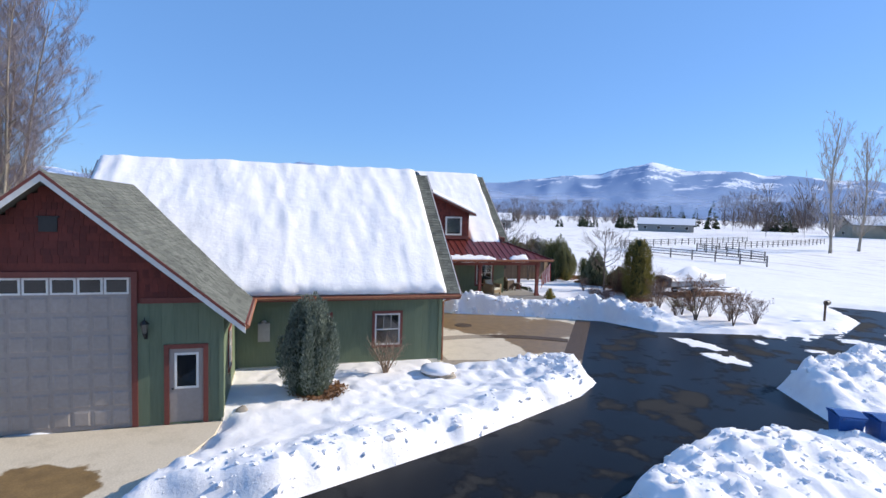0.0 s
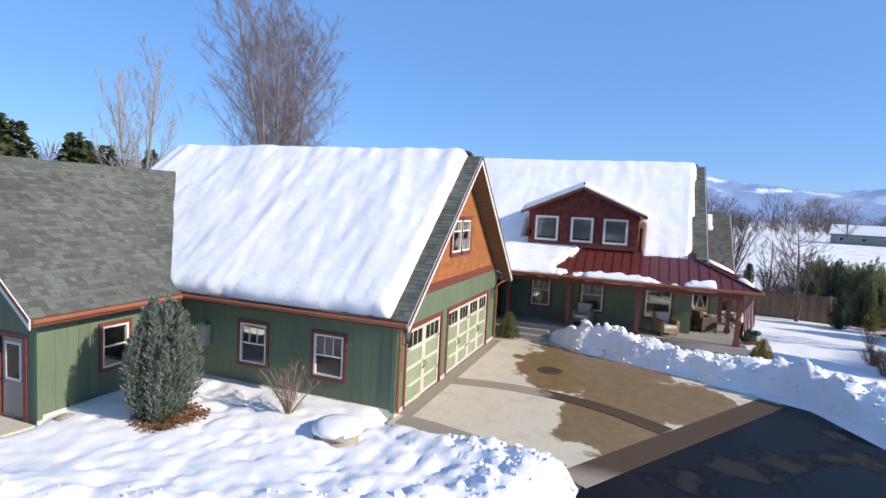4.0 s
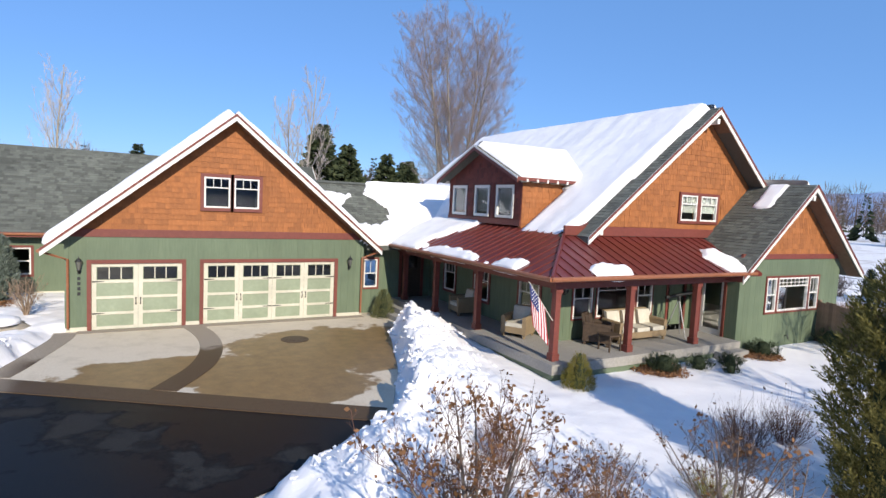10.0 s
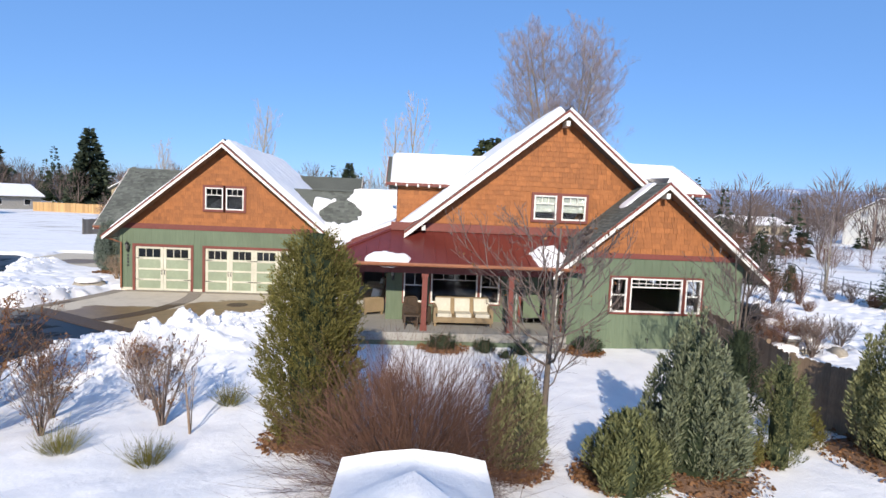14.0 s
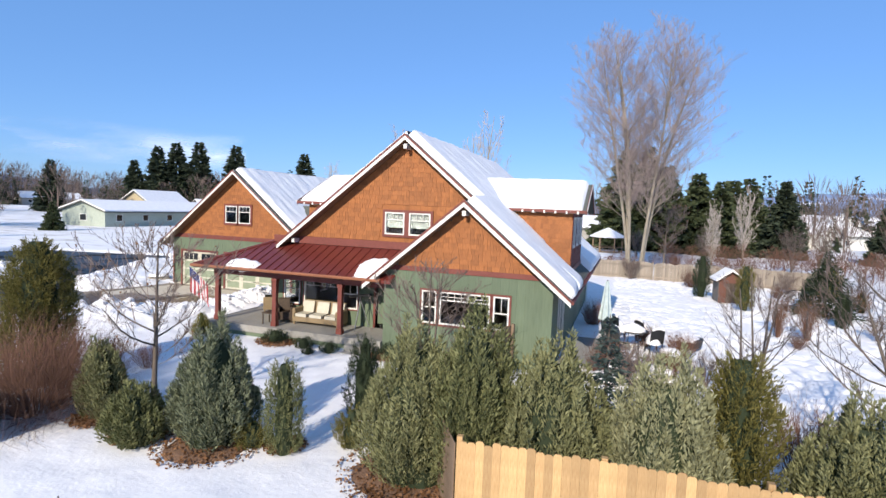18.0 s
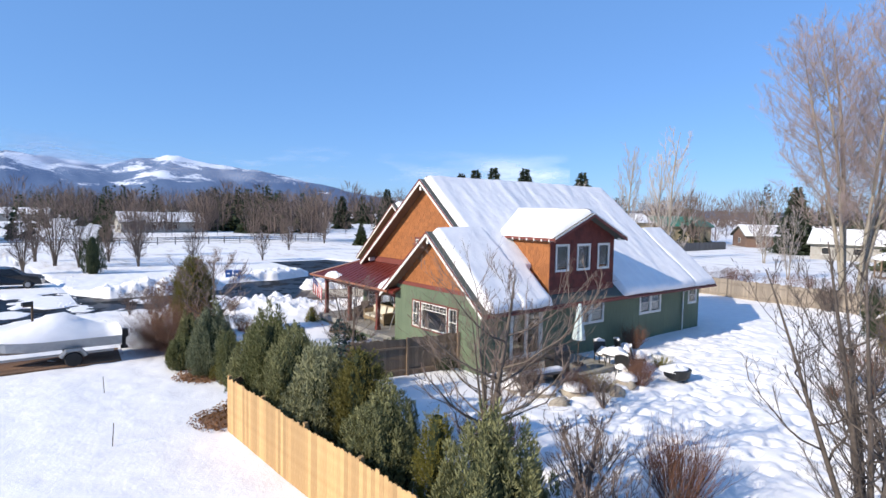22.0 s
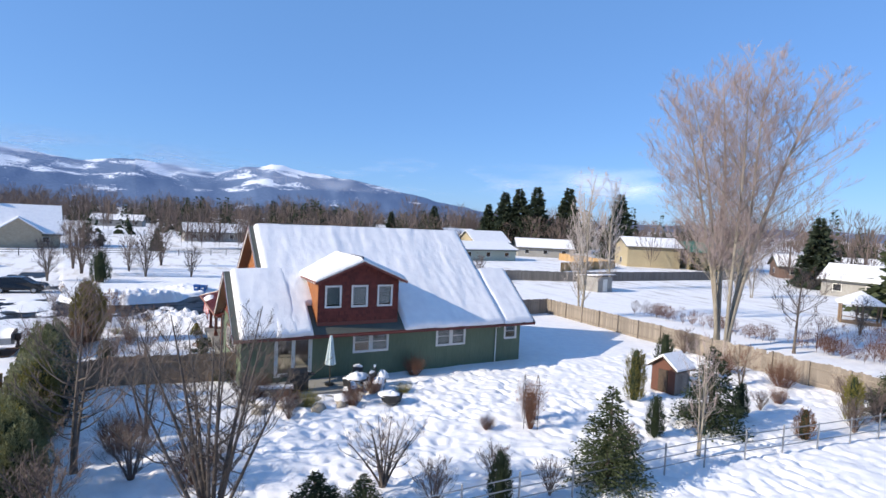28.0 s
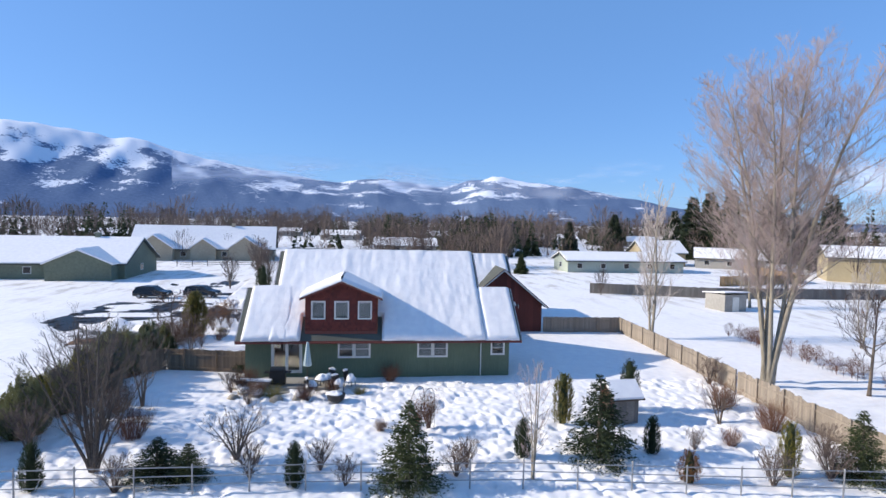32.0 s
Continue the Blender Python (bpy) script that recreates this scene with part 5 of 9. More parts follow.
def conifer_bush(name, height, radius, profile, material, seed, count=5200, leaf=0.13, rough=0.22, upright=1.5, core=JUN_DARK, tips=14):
    """An evergreen shrub: hundreds of feathery upright sprays round a dark core that stands in for inner shade.
    profile: width at heights from 0 to 1.
    """
    rng = np.random.default_rng(seed)
    n = int(count / 8)
    hs = np.linspace(0, 1, len(profile))
    u = rng.random(n * 3)
    u = u[rng.random(n * 3) < np.interp(u, hs, profile) / max(profile) + 0.06][:n]
    n = len(u)
    th = rng.random(n) * 6.2832
    lobe = np.zeros(n)
    for a, b in zip(rng.random(tips * 4) * 6.2832, rng.random(tips * 4)):
        da = np.abs((th - a + math.pi) % 6.2832 - math.pi)
        lobe = np.maximum(lobe, np.exp(-((da / 0.30) ** 2) - ((u - b) / 0.09) ** 2))
    r = np.interp(u, hs, profile) * radius * (1 - rough + 1.25 * rough * lobe) * (0.40 + 0.58 * rng.random(n) ** 0.5)
    base = np.stack([r * np.cos(th), r * np.sin(th), u * height * 0.90 - 0.02], 1)
    ax = np.stack([0.75 * np.cos(th), 0.75 * np.sin(th), np.full(n, upright)], 1) + 0.28 * rng.normal(size=(n, 3))
    ax /= np.linalg.norm(ax, axis=1, keepdims=True)
    k = 20
    long = leaf * (1.7 + 1.5 * rng.random(n))
    sv = np.tile(np.linspace(0.02, 1.0, k), (n, 1))
    pts = base[:, None] + ax[:, None] * (long[:, None] * sv)[..., None]
    side = rng.normal(size=(n, k, 3))
    side -= (side * ax[:, None]).sum(-1, keepdims=True) * ax[:, None]
    side /= np.linalg.norm(side, axis=-1, keepdims=True) + 1e-9
    d = ax[:, None] * 0.9 + side * (0.75 - 0.45 * sv)[..., None]
    f = Fast()
    f.add(*blades(rng, (pts + side * 0.01).reshape(-1, 3), d.reshape(-1, 3), leaf * 0.66, leaf * 0.085))
    # Solid dark body put in for the shade deep inside the shrub.
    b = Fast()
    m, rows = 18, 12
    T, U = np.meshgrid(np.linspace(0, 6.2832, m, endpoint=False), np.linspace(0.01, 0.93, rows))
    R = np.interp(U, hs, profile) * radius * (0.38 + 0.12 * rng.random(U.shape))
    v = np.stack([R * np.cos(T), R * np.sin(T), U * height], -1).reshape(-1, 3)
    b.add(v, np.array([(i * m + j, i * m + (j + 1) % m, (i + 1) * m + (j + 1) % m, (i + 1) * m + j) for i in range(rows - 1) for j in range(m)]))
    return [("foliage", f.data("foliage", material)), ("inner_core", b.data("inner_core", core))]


def plume_juniper(height, radius, material, seed, plumes=60, per=420, tilt=0.30, thin=0.030, dome=0.55, fat=0.17):
    """A juniper of many upright feathery plumes; a dark core imitates the shade in the gaps between them."""
    rng = np.random.default_rng(seed)
    k = np.arange(plumes)
    rr = np.sqrt((k + 0.5) / plumes)
    th = 2.39996 * k + 0.4 * rng.normal(size=plumes)
    out = np.stack([np.cos(th), np.sin(th), np.zeros(plumes)], 1)
    foot = out * (rr * radius * 0.50)[:, None]
    high = height * (1 - dome * rr**2.2) * (0.84 + 0.20 * rng.random(plumes))
    tip = out * (rr * radius * (0.72 + 0.22 * rng.random(plumes)))[:, None] + 0.05 * radius * rng.normal(size=(plumes, 3))
    tip[:, 2] = high
    foot[:, 2] = high * 0.06 * rng.random(plumes)
    n = plumes * per
    w = np.repeat(k, per)
    t = rng.random(n) ** 0.8
    ax = (tip - foot)
    ln = np.linalg.norm(ax, axis=1, keepdims=True)
    ax = ax / ln
    bow = np.sin(np.pi * t)[:, None] * out[w] * (tilt * 0.6 * radius * rr[w])[:, None]
    side = rng.normal(size=(n, 3))
    side -= (side * ax[w]).sum(1, keepdims=True) * ax[w]
    side /= np.linalg.norm(side, axis=1, keepdims=True) + 1e-9
    girth = fat * height / 3 * (np.sin(np.pi * (0.22 + 0.78 * t)) ** 0.8) * (0.35 + 0.65 * rng.random(n)) + 0.015
    pts = foot[w] + (tip - foot)[w] * t[:, None] + bow + side * girth[:, None]
    d = ax[w] * 1.0 + side * 0.55 + 0.22 * rng.normal(size=(n, 3))
    f = Fast()
    f.add(*blades(rng, pts, d, 0.115, thin * 0.5))
    # Dark body that stands in for shade between the plumes.
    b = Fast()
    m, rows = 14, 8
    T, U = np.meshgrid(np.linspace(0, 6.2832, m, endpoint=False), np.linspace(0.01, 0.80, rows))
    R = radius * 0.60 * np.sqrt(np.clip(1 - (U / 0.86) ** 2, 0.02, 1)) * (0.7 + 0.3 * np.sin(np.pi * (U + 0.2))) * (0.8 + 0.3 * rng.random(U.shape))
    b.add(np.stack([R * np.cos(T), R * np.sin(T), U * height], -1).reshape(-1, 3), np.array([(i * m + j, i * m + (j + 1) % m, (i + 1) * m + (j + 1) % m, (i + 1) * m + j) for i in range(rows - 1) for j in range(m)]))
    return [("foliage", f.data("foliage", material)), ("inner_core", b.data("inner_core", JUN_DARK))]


def crown_tree(stems, seed, limbs=24, subs=(9, 6, 3), bark=None, twig=None, fine=0.0055, sag=1.25, bend=1.15, loose=0.45):
    """A tall leafless tree. stems: (foot x, y, top x, y, height, radius, crown radius, crown start); limbs sweep up to a rounded outline."""
    rng = random.Random(seed)
    out, fv, ff = [], [], []

    def rod(p, q, r0, r1):
        n0 = len(fv)
        for a, r in ((p, r0), (q, r1)):
            fv.extend(((a.x + r, a.y, a.z), (a.x - 0.5 * r, a.y + 0.87 * r, a.z), (a.x - 0.5 * r, a.y - 0.87 * r, a.z)))
        ff.extend(((n0, n0 + 1, n0 + 4, n0 + 3), (n0 + 1, n0 + 2, n0 + 5, n0 + 4), (n0 + 2, n0, n0 + 3, n0 + 5)))

    def spray(p, d, length, r, level):
        e1 = (d + Vector((rng.gauss(0, 0.10), rng.gauss(0, 0.10), 0.10))).normalized()
        m = p + d * length * 0.45
        e = m + e1 * length * 0.55
        rod(p, m, r, r * 0.8)
        rod(m, e, r * 0.8, r * 0.5)
        if level < len(subs):
            for k in range(subs[level]):
                t = 0.15 + 0.85 * (k + rng.random()) / subs[level]
                b = p.lerp(m, t / 0.45) if t < 0.45 else m.lerp(e, min(1, (t - 0.45) / 0.55))
                nd = (e1 + Vector((rng.gauss(0, 0.42), rng.gauss(0, 0.42), rng.gauss(0.12, 0.25)))).normalized()
                spray(b, nd, length * (0.66 - 0.26 * t) * (0.7 + 0.5 * rng.random()), max(fine, r * 0.62), level + 1)

    for fx, fy, tx, ty, high, r0, cr, start in stems:
        wood, n = Mesh(), 12
        wob = [rng.gauss(0, 0.35) for _ in range(4)]
        spine = []
        for i in range(n + 1):
            t = i / n
            spine.append(Vector((fx + (tx - fx) * t**bend + wob[0] * math.sin(4.5 * t) * t, fy + (ty - fy) * t**bend + wob[1] * math.sin(5 * t + 1) * t, -0.15 + high * t)))
        rad = [r0 * (1.3 if i == 0 else 1.0) * (1 - (i / n)) ** 0.85 + fine * 2 for i in range(n + 1)]
        wood.tube(spine, rad, 8)

        def at(z):
            q = min(n - 1e-4, max(0.0, (z + 0.15) / high * n))
            return spine[int(q)].lerp(spine[int(q) + 1], q - int(q)), int(q)

        turn = rng.random() * 6.28
        for k in range(limbs):
            s = ((k + 0.5 * rng.random() + 0.25) / limbs) ** 0.85
            wide = cr * math.sin(math.pi * (0.20 + 0.66 * s)) ** 0.8 * (0.45 + 0.58 * rng.random() ** 0.7)
            z1 = high * (start + (1.0 - start) * s)
            a = turn + 2.4 * k + rng.gauss(0, 0.25)
            o = Vector((math.cos(a), math.sin(a), 0))
            z0 = max(high * start * 0.55, z1 - sag * wide - 0.08 * high * rng.random() - 0.5)
            p0, i0 = at(z0)
            p2 = at(min(z1, high * 0.97))[0] + o * wide
            p2.z = z1 + 0.02 * high * rng.random()
            p1 = p0 + o * wide * 0.62 + Vector((0, 0, (p2.z - z0) * 0.40))
            m = 6
            pts = [p0 * (1 - q) ** 2 + p1 * 2 * q * (1 - q) + p2 * q * q for q in (j / m for j in range(m + 1))]
            rl = max(fine * 2.5, min(rad[i0] * 0.5, 0.0052 * (p2 - p0).length + 0.010))
            rr = [rl * (1 - 0.82 * j / m) for j in range(m + 1)]
            out.append(("limb", Mesh().tube(pts, rr, 5).data("limb", bark, True)))
            ln = (p2 - p0).length
            for c in range(subs[0]):
                q = 0.18 + 0.82 * (c + rng.random()) / subs[0]
                j = min(m - 1, int(q * m))
                b = pts[j].lerp(pts[j + 1], q * m - j)
                d = (pts[j + 1] - pts[j]).normalized()
                nd = (d + Vector((rng.gauss(0, loose), rng.gauss(0, loose), rng.gauss(0.18, 0.3)))).normalized()
                spray(b, nd, max(0.065 * high, min(ln * 0.36, 0.11 * high)) * (1.05 - 0.4 * q) * (0.7 + 0.5 * rng.random()), max(fine * 1.2, rl * 0.24), 1)
        out.append(("trunk", wood.data("trunk", bark, True)))
    me = bpy.data.meshes.new("crown")
    me.from_pydata(fv, [], ff)
    me.materials.append(twig)
    out.append(("crown", me))
    return out


def leafless(trunks, crown_r, seed, bare=0.2, limbs=20, subs=(9, 6, 3), steep=0.9, bark=BARK, twig=TWIG, fine=0.008, stem="trunk", leaves=0.0, wide=0.45, leafm=None, curl=1.3, stout=0.024, limb_parts=False):
    """A leafless tree or shrub. trunks: (lean x, lean y, height, radius) of each; limbs rise from every trunk and fork three times."""
    rng = random.Random(seed)
    out, fv, ff, lp = [], [], [], []

    def unit(a, b, c):
        q = math.sqrt(a * a + b * b + c * c) or 1
        return a / q, b / q, c / q

    def rod(p, q, r0, r1):
        n0 = len(fv)
        for a, r in ((p, r0), (q, r1)):
            fv.append((a[0] + r, a[1], a[2]))
            fv.append((a[0] - 0.5 * r, a[1] + 0.87 * r, a[2]))
            fv.append((a[0] - 0.5 * r, a[1] - 0.87 * r, a[2]))
        ff.append((n0, n0 + 1, n0 + 4, n0 + 3))
        ff.append((n0 + 1, n0 + 2, n0 + 5, n0 + 4))
        ff.append((n0 + 2, n0, n0 + 3, n0 + 5))

    def fork(p, d, length, r, level):
        """A thin branch in two bends, with its own twigs."""
        d2 = unit(d[0] + rng.gauss(0, 0.16), d[1] + rng.gauss(0, 0.16), d[2] + rng.gauss(0.14, 0.12))
        m = tuple(p[i] + d[i] * length * 0.5 for i in range(3))
        e = tuple(m[i] + d2[i] * length * 0.5 for i in range(3))
        rod(p, m, r, r * 0.8)
        rod(m, e, r * 0.8, r * 0.45)
        if level >= len(subs):
            if leaves and rng.random() < leaves:
                lp.append(e)
            return
        for k in range(subs[level]):
            t = 0.18 + 0.82 * (k + rng.random()) / subs[level]
            b = tuple((p[i] + (m[i] - p[i]) * t * 2) if t < 0.5 else (m[i] + (e[i] - m[i]) * (t * 2 - 1)) for i in range(3))
            x, y, z = rng.gauss(0, 1), rng.gauss(0, 1), rng.gauss(0, 0.7)
            nd = unit(d2[0] + 0.55 * x, d2[1] + 0.55 * y, d2[2] + 0.55 * z + 0.18)
            fork(b, nd, length * (0.60 - 0.30 * t) * (0.7 + 0.6 * rng.random()), max(fine * 0.6, r * 0.6), level + 1)

    for dx, dy, high, r0 in trunks:
        wood = Mesh()
        lean = [rng.gauss(0, 0.012) * high for _ in range(4)]
        off = unit(dx, dy, 0.001)
        spine, n = [], 9
        for i in range(n + 1):
            t = i / n
            spine.append((off[0] * r0 * 0.7 * (len(trunks) > 1) + dx * t**curl + lean[0] * math.sin(5 * t) * t, off[1] * r0 * 0.7 * (len(trunks) > 1) + dy * t**curl + lean[1] * math.sin(4 * t + 1) * t, -0.12 + high * t))
        rad = [r0 * (1.25 if i == 0 else 1) * (1 - 0.93 * (i / n) ** 0.9) + fine for i in range(n + 1)]
        wood.tube(spine, rad, 7)
        turn = rng.random() * 6.28
        for k in range(limbs):
            t = bare + (0.97 - bare) * (k + rng.random() * 0.8) / limbs
            i = min(n - 1, int(t * n))
            p = tuple(spine[i][c] + (spine[i + 1][c] - spine[i][c]) * (t * n - i) for c in range(3))
            s = (t - bare) / (1 - bare)
            reach = crown_r * (math.sin(math.pi * min(1, (s + 0.12) / (2 * wide + 0.12) if s < wide else 0.5 + 0.5 * (s - wide) / (1 - wide))) ** 0.8) * (0.75 + 0.4 * rng.random())
            reach = max(0.12 * crown_r, reach)
            a = turn + 2.4 * k + rng.gauss(0, 0.3)
            out_x, out_y = math.cos(a), math.sin(a)
            rise = reach * steep * (0.8 + 0.4 * rng.random())
            pts, m = [p], 5
            for j in range(1, m + 1):
                q = j / m
                o = reach * (q**0.85)
                pts.append((p[0] + out_x * o + rng.gauss(0, 0.02) * reach, p[1] + out_y * o + rng.gauss(0, 0.02) * reach, p[2] + rise * (0.55 * q + 0.45 * q * q)))
            rl = max(fine * 1.6, min(rad[i] * 0.5, stout * reach))
            rr = [rl * (1 - 0.7 * j / m) for j in range(m + 1)]
            if rl > 2.2 * fine and limb_parts:
                out.append(("limb", Mesh().tube(pts, rr, 5).data("limb", bark, True)))
            elif rl > 2.2 * fine:
                wood.tube(pts, rr, 5)
            else:
                for j in range(m):
                    rod(pts[j], pts[j + 1], rr[j], rr[j + 1])
            ln = math.hypot(reach, rise)
            for c in range(subs[0]):
                q = 0.2 + 0.8 * (c + rng.random()) / subs[0]
                j = min(m - 1, int(q * m))
                b = tuple(pts[j][w] + (pts[j + 1][w] - pts[j][w]) * (q * m - j) for w in range(3))
                d = unit(*(pts[j + 1][w] - pts[j][w] for w in range(3)))
                nd = unit(d[0] + rng.gauss(0, 0.5), d[1] + rng.gauss(0, 0.5), d[2] + rng.gauss(0.15, 0.35))
                fork(b, nd, ln * (0.62 - 0.34 * q) * (0.65 + 0.6 * rng.random()), max(fine, rl * 0.4), 1)
        out.append((stem, wood.data(stem, bark, True)))
    me = bpy.data.meshes.new("crown")
    me.from_pydata(fv, [], ff)
    me.materials.append(twig)
    out.append(("crown", me))
    if lp:
        g = np.random.default_rng(seed)
        f = Fast()
        lp = np.array(lp)
        lp = np.repeat(lp, 2, 0) + g.normal(size=(2 * len(lp), 3)) * 0.03
        f.add(*blades(g, lp, g.normal(size=lp.shape), 0.07, 0.024))
        out.append(("dry_foliage", f.data("dry_foliage", leafm or DEAD_LEAF)))
    return out


def stems_of(n, reach, high, r, seed, jitter=0.25):
    """Lean and height of the stems of a shrub."""
    g = random.Random(seed)
    o = []
    for k in range(n):
        a, q = 6.2832 * k / n + g.gauss(0, 0.25), 0.25 + 0.75 * ((k * 0.618) % 1)
        o.append((reach * q * math.cos(a), reach * q * math.sin(a), high * (1 - jitter * q * 0.8) * (0.85 + 0.25 * g.random()), r * (0.8 + 0.4 * g.random())))
    return o


def twig_bush(height, radius, seed, stems=90, material=RED_TWIG, fork=3, r=0.006, leaves=0, leafm=None, spread=1.0, dome=0.35, ball=False):
    """A leafless shrub: many thin forked stems that fan out from the ground."""
    rng = random.Random(seed)
    vs, fs, lp, ld = [], [], [], []

    def stem(p, d, length, rr, level):
        n0 = len(vs)
        q, pts = p.copy(), [p.copy()]
        for i in range(3):
            d = (d + Vector((rng.gauss(0, 0.12), rng.gauss(0, 0.12), 0.0 if ball else 0.08))).normalized()
            q = q + d * length / 3
            pts.append(q.copy())
        for i, a in enumerate(pts):
            w = rr * (1 - 0.22 * i)
            vs.extend([(a.x + w, a.y, a.z), (a.x - w * 0.5, a.y + w * 0.87, a.z), (a.x - w * 0.5, a.y - w * 0.87, a.z)])
        for i in range(3):
            for k in range(3):
                fs.append((n0 + i * 3 + k, n0 + i * 3 + (k + 1) % 3, n0 + i * 3 + 3 + (k + 1) % 3, n0 + i * 3 + 3 + k))
        if leaves and level == 1 and rng.random() < leaves:
            lp.append(tuple(pts[-1]))
            ld.append((rng.gauss(0, 1), rng.gauss(0, 1), rng.gauss(0, 0.5)))
        if level < 1:
            for k in range(fork):
                t = 0.3 + 0.65 * rng.random()
                i = min(2, int(t * 3))
                b = pts[i].lerp(pts[i + 1], t * 3 - i)
                nd = (d + Vector((rng.gauss(0, 0.5), rng.gauss(0, 0.5), rng.gauss(0.1, 0.3)))).normalized()
                stem(b, nd, length * 0.45 * (0.6 + 0.8 * rng.random()), rr * 0.6, level + 1)

    parts_out = []
    for k in range(stems):
        if k and k % max(8, stems // 7) == 0:
            me = bpy.data.meshes.new("branch")
            me.from_pydata(vs, [], fs)
            me.materials.append(material)
            parts_out.append(("branch", me))
            vs.clear()
            fs.clear()
        a, t = 6.2832 * k / stems + rng.gauss(0, 0.2), math.sqrt(rng.random())
        d = Vector((math.cos(a) * t * radius * 0.85 * spread, math.sin(a) * t * radius * 0.85 * spread, height * (1.0 - dome * t**3)))
        if ball:
            e = math.asin(0.02 + 0.98 * rng.random())
            d = Vector((math.cos(a) * math.cos(e) * radius, math.sin(a) * math.cos(e) * radius, height * math.sin(e)))
        b = Vector((math.cos(a) * t * radius * 0.22, math.sin(a) * t * radius * 0.22, -0.08))
        stem(b, d.normalized(), d.length * (0.7 + 0.35 * rng.random()), r * (0.8 + 0.5 * rng.random()), 0)
    me = bpy.data.meshes.new("branch")
    me.from_pydata(vs, [], fs)
    me.materials.append(material)
    out = parts_out + [("branch", me)]
    if lp:
        g = np.random.default_rng(seed)
        f = Fast()
        f.add(*blades(g, np.array(lp), np.array(ld), 0.07, 0.022))
        out.append(("dry_foliage", f.data("dry_foliage", leafm or DEAD_LEAF)))
    return out


def spruce(height, radius, seed, material, tiers=22, per=9, leaf=0.16, dense=16, broad=0.2):
    """A spruce or fir: a trunk with tiers of drooping boughs set with needle sprays."""
    rng = np.random.default_rng(seed)
    pts, dirs = [], []
    m = Mesh().tube([(0, 0, -0.1), (0, 0, height * 0.5), (0, 0, height * 0.98)], [radius * 0.07, radius * 0.045, 0.01], 6)
    for i in range(tiers):
        t = (i + 0.3) / tiers
        z = height * (0.04 + 0.94 * t)
        R = radius * (1 - t) ** 0.85 * (0.85 + 0.3 * rng.random())
        for k in range(max(4, int(per * (1 - 0.5 * t)))):
            a = rng.random() * 6.2832
            rr = R * (0.75 + 0.4 * rng.random())
            n = max(5, int(dense * rr / radius) + 4)
            s = np.sort(rng.random(n)) ** 0.7
            x, y = np.cos(a) * rr * s, np.sin(a) * rr * s
            zz = z - 0.30 * rr * s + 0.22 * rr * s * s
            jit = 0.05 * rr + 0.02
            pts.append(np.stack([x, y, zz], 1) + rng.normal(size=(n, 3)) * jit)
            sgn = rng.choice([-1, 1], n)
            dirs.append(np.stack([np.cos(a) - sgn * 0.8 * np.sin(a), np.sin(a) + sgn * 0.8 * np.cos(a), rng.normal(size=n) * 0.3 - 0.1], 1))
    f = Fast()
    f.add(*blades(rng, np.concatenate(pts), np.concatenate(dirs), leaf, leaf * broad))
    return [("trunk", m.data("trunk", BARK, True)), ("foliage", f.data("foliage", material))]


def plant(name, parts, x, y, label, category, group="", scale=1.0, turn=0.0, z=None, squash=1.0):
    """Sets a plant's meshes, which may be shared, onto the ground as one thing."""
    z = ground_at(x, y) - 0.02 if z is None else z
    ob = thing(name, label, category, group, at=Matrix.Translation((x, y, z)) @ pose(0, 0, 0, 0, 0, turn) @ Matrix.Diagonal((scale, scale, scale * squash, 1)))
    for n, me in parts:
        o = new("blade_tuft" if name in ("yucca", "ornamental_grass") else n, me)
        o.parent = ob
        if name in ("yucca", "ornamental_grass"):
            tagged(o, kind="stuff")
    return ob


ROUND = [0.55, 0.85, 0.97, 1.0, 0.98, 0.93, 0.82, 0.62, 0.3]
EGG = [0.62, 0.9, 1.0, 0.97, 0.88, 0.76, 0.6, 0.4, 0.14]
COLUMN = [0.7, 0.92, 1.0, 1.0, 0.97, 0.92, 0.82, 0.6, 0.2]
CONE = [0.95, 1.0, 0.92, 0.8, 0.68, 0.54, 0.4, 0.25, 0.06]
SPREADING = [0.5, 0.72, 0.9, 1.0, 1.0, 0.9, 0.75, 0.5, 0.2]
HEDGE = "evergreen shrubs along the fence"

plant("juniper", plume_juniper(3.15, 1.0, JUN_BLUE, 21, 70, 430, dome=0.42, fat=0.14), -3.0, 5.1, "rounded grey-green juniper beside the garage wall", "juniper shrub")
plant("arborvitae", conifer_bush("arborvitae", 4.3, 1.0, COLUMN, ARB, 22, 19000, 0.12, 0.2, 1.0), 12.42, -17.8, "tall olive-green arborvitae in the snowy front bed", "arborvitae", scale=1.03)
plant("twig_shrub", twig_bush(2.3, 2.2, 23, 820, DARK_TWIG, 7, 0.007, ball=True), 14.42, -19.3, "dense rounded red-brown leafless shrub", "shrub", scale=0.97)
plant("juniper", plume_juniper(2.15, 0.6, JUN_GREY, 24, 34, 330), 16.35, -19.05, "slender green juniper in the front bed", "juniper shrub", HEDGE)
plant("juniper", plume_juniper(1.5, 0.72, JUN_GREEN, 25, 40, 260, fat=0.24), 18.2, -19.75, "low grey-green globe juniper", "juniper shrub", HEDGE)
plant("juniper", plume_juniper(3.0, 1.12, JUN_SAGE, 26, 62, 400, dome=0.72), 19.75, -19.0, "broad blue-green juniper with a pointed top", "juniper shrub", HEDGE)
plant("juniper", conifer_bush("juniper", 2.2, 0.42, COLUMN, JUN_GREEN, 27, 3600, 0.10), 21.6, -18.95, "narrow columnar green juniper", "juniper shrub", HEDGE)
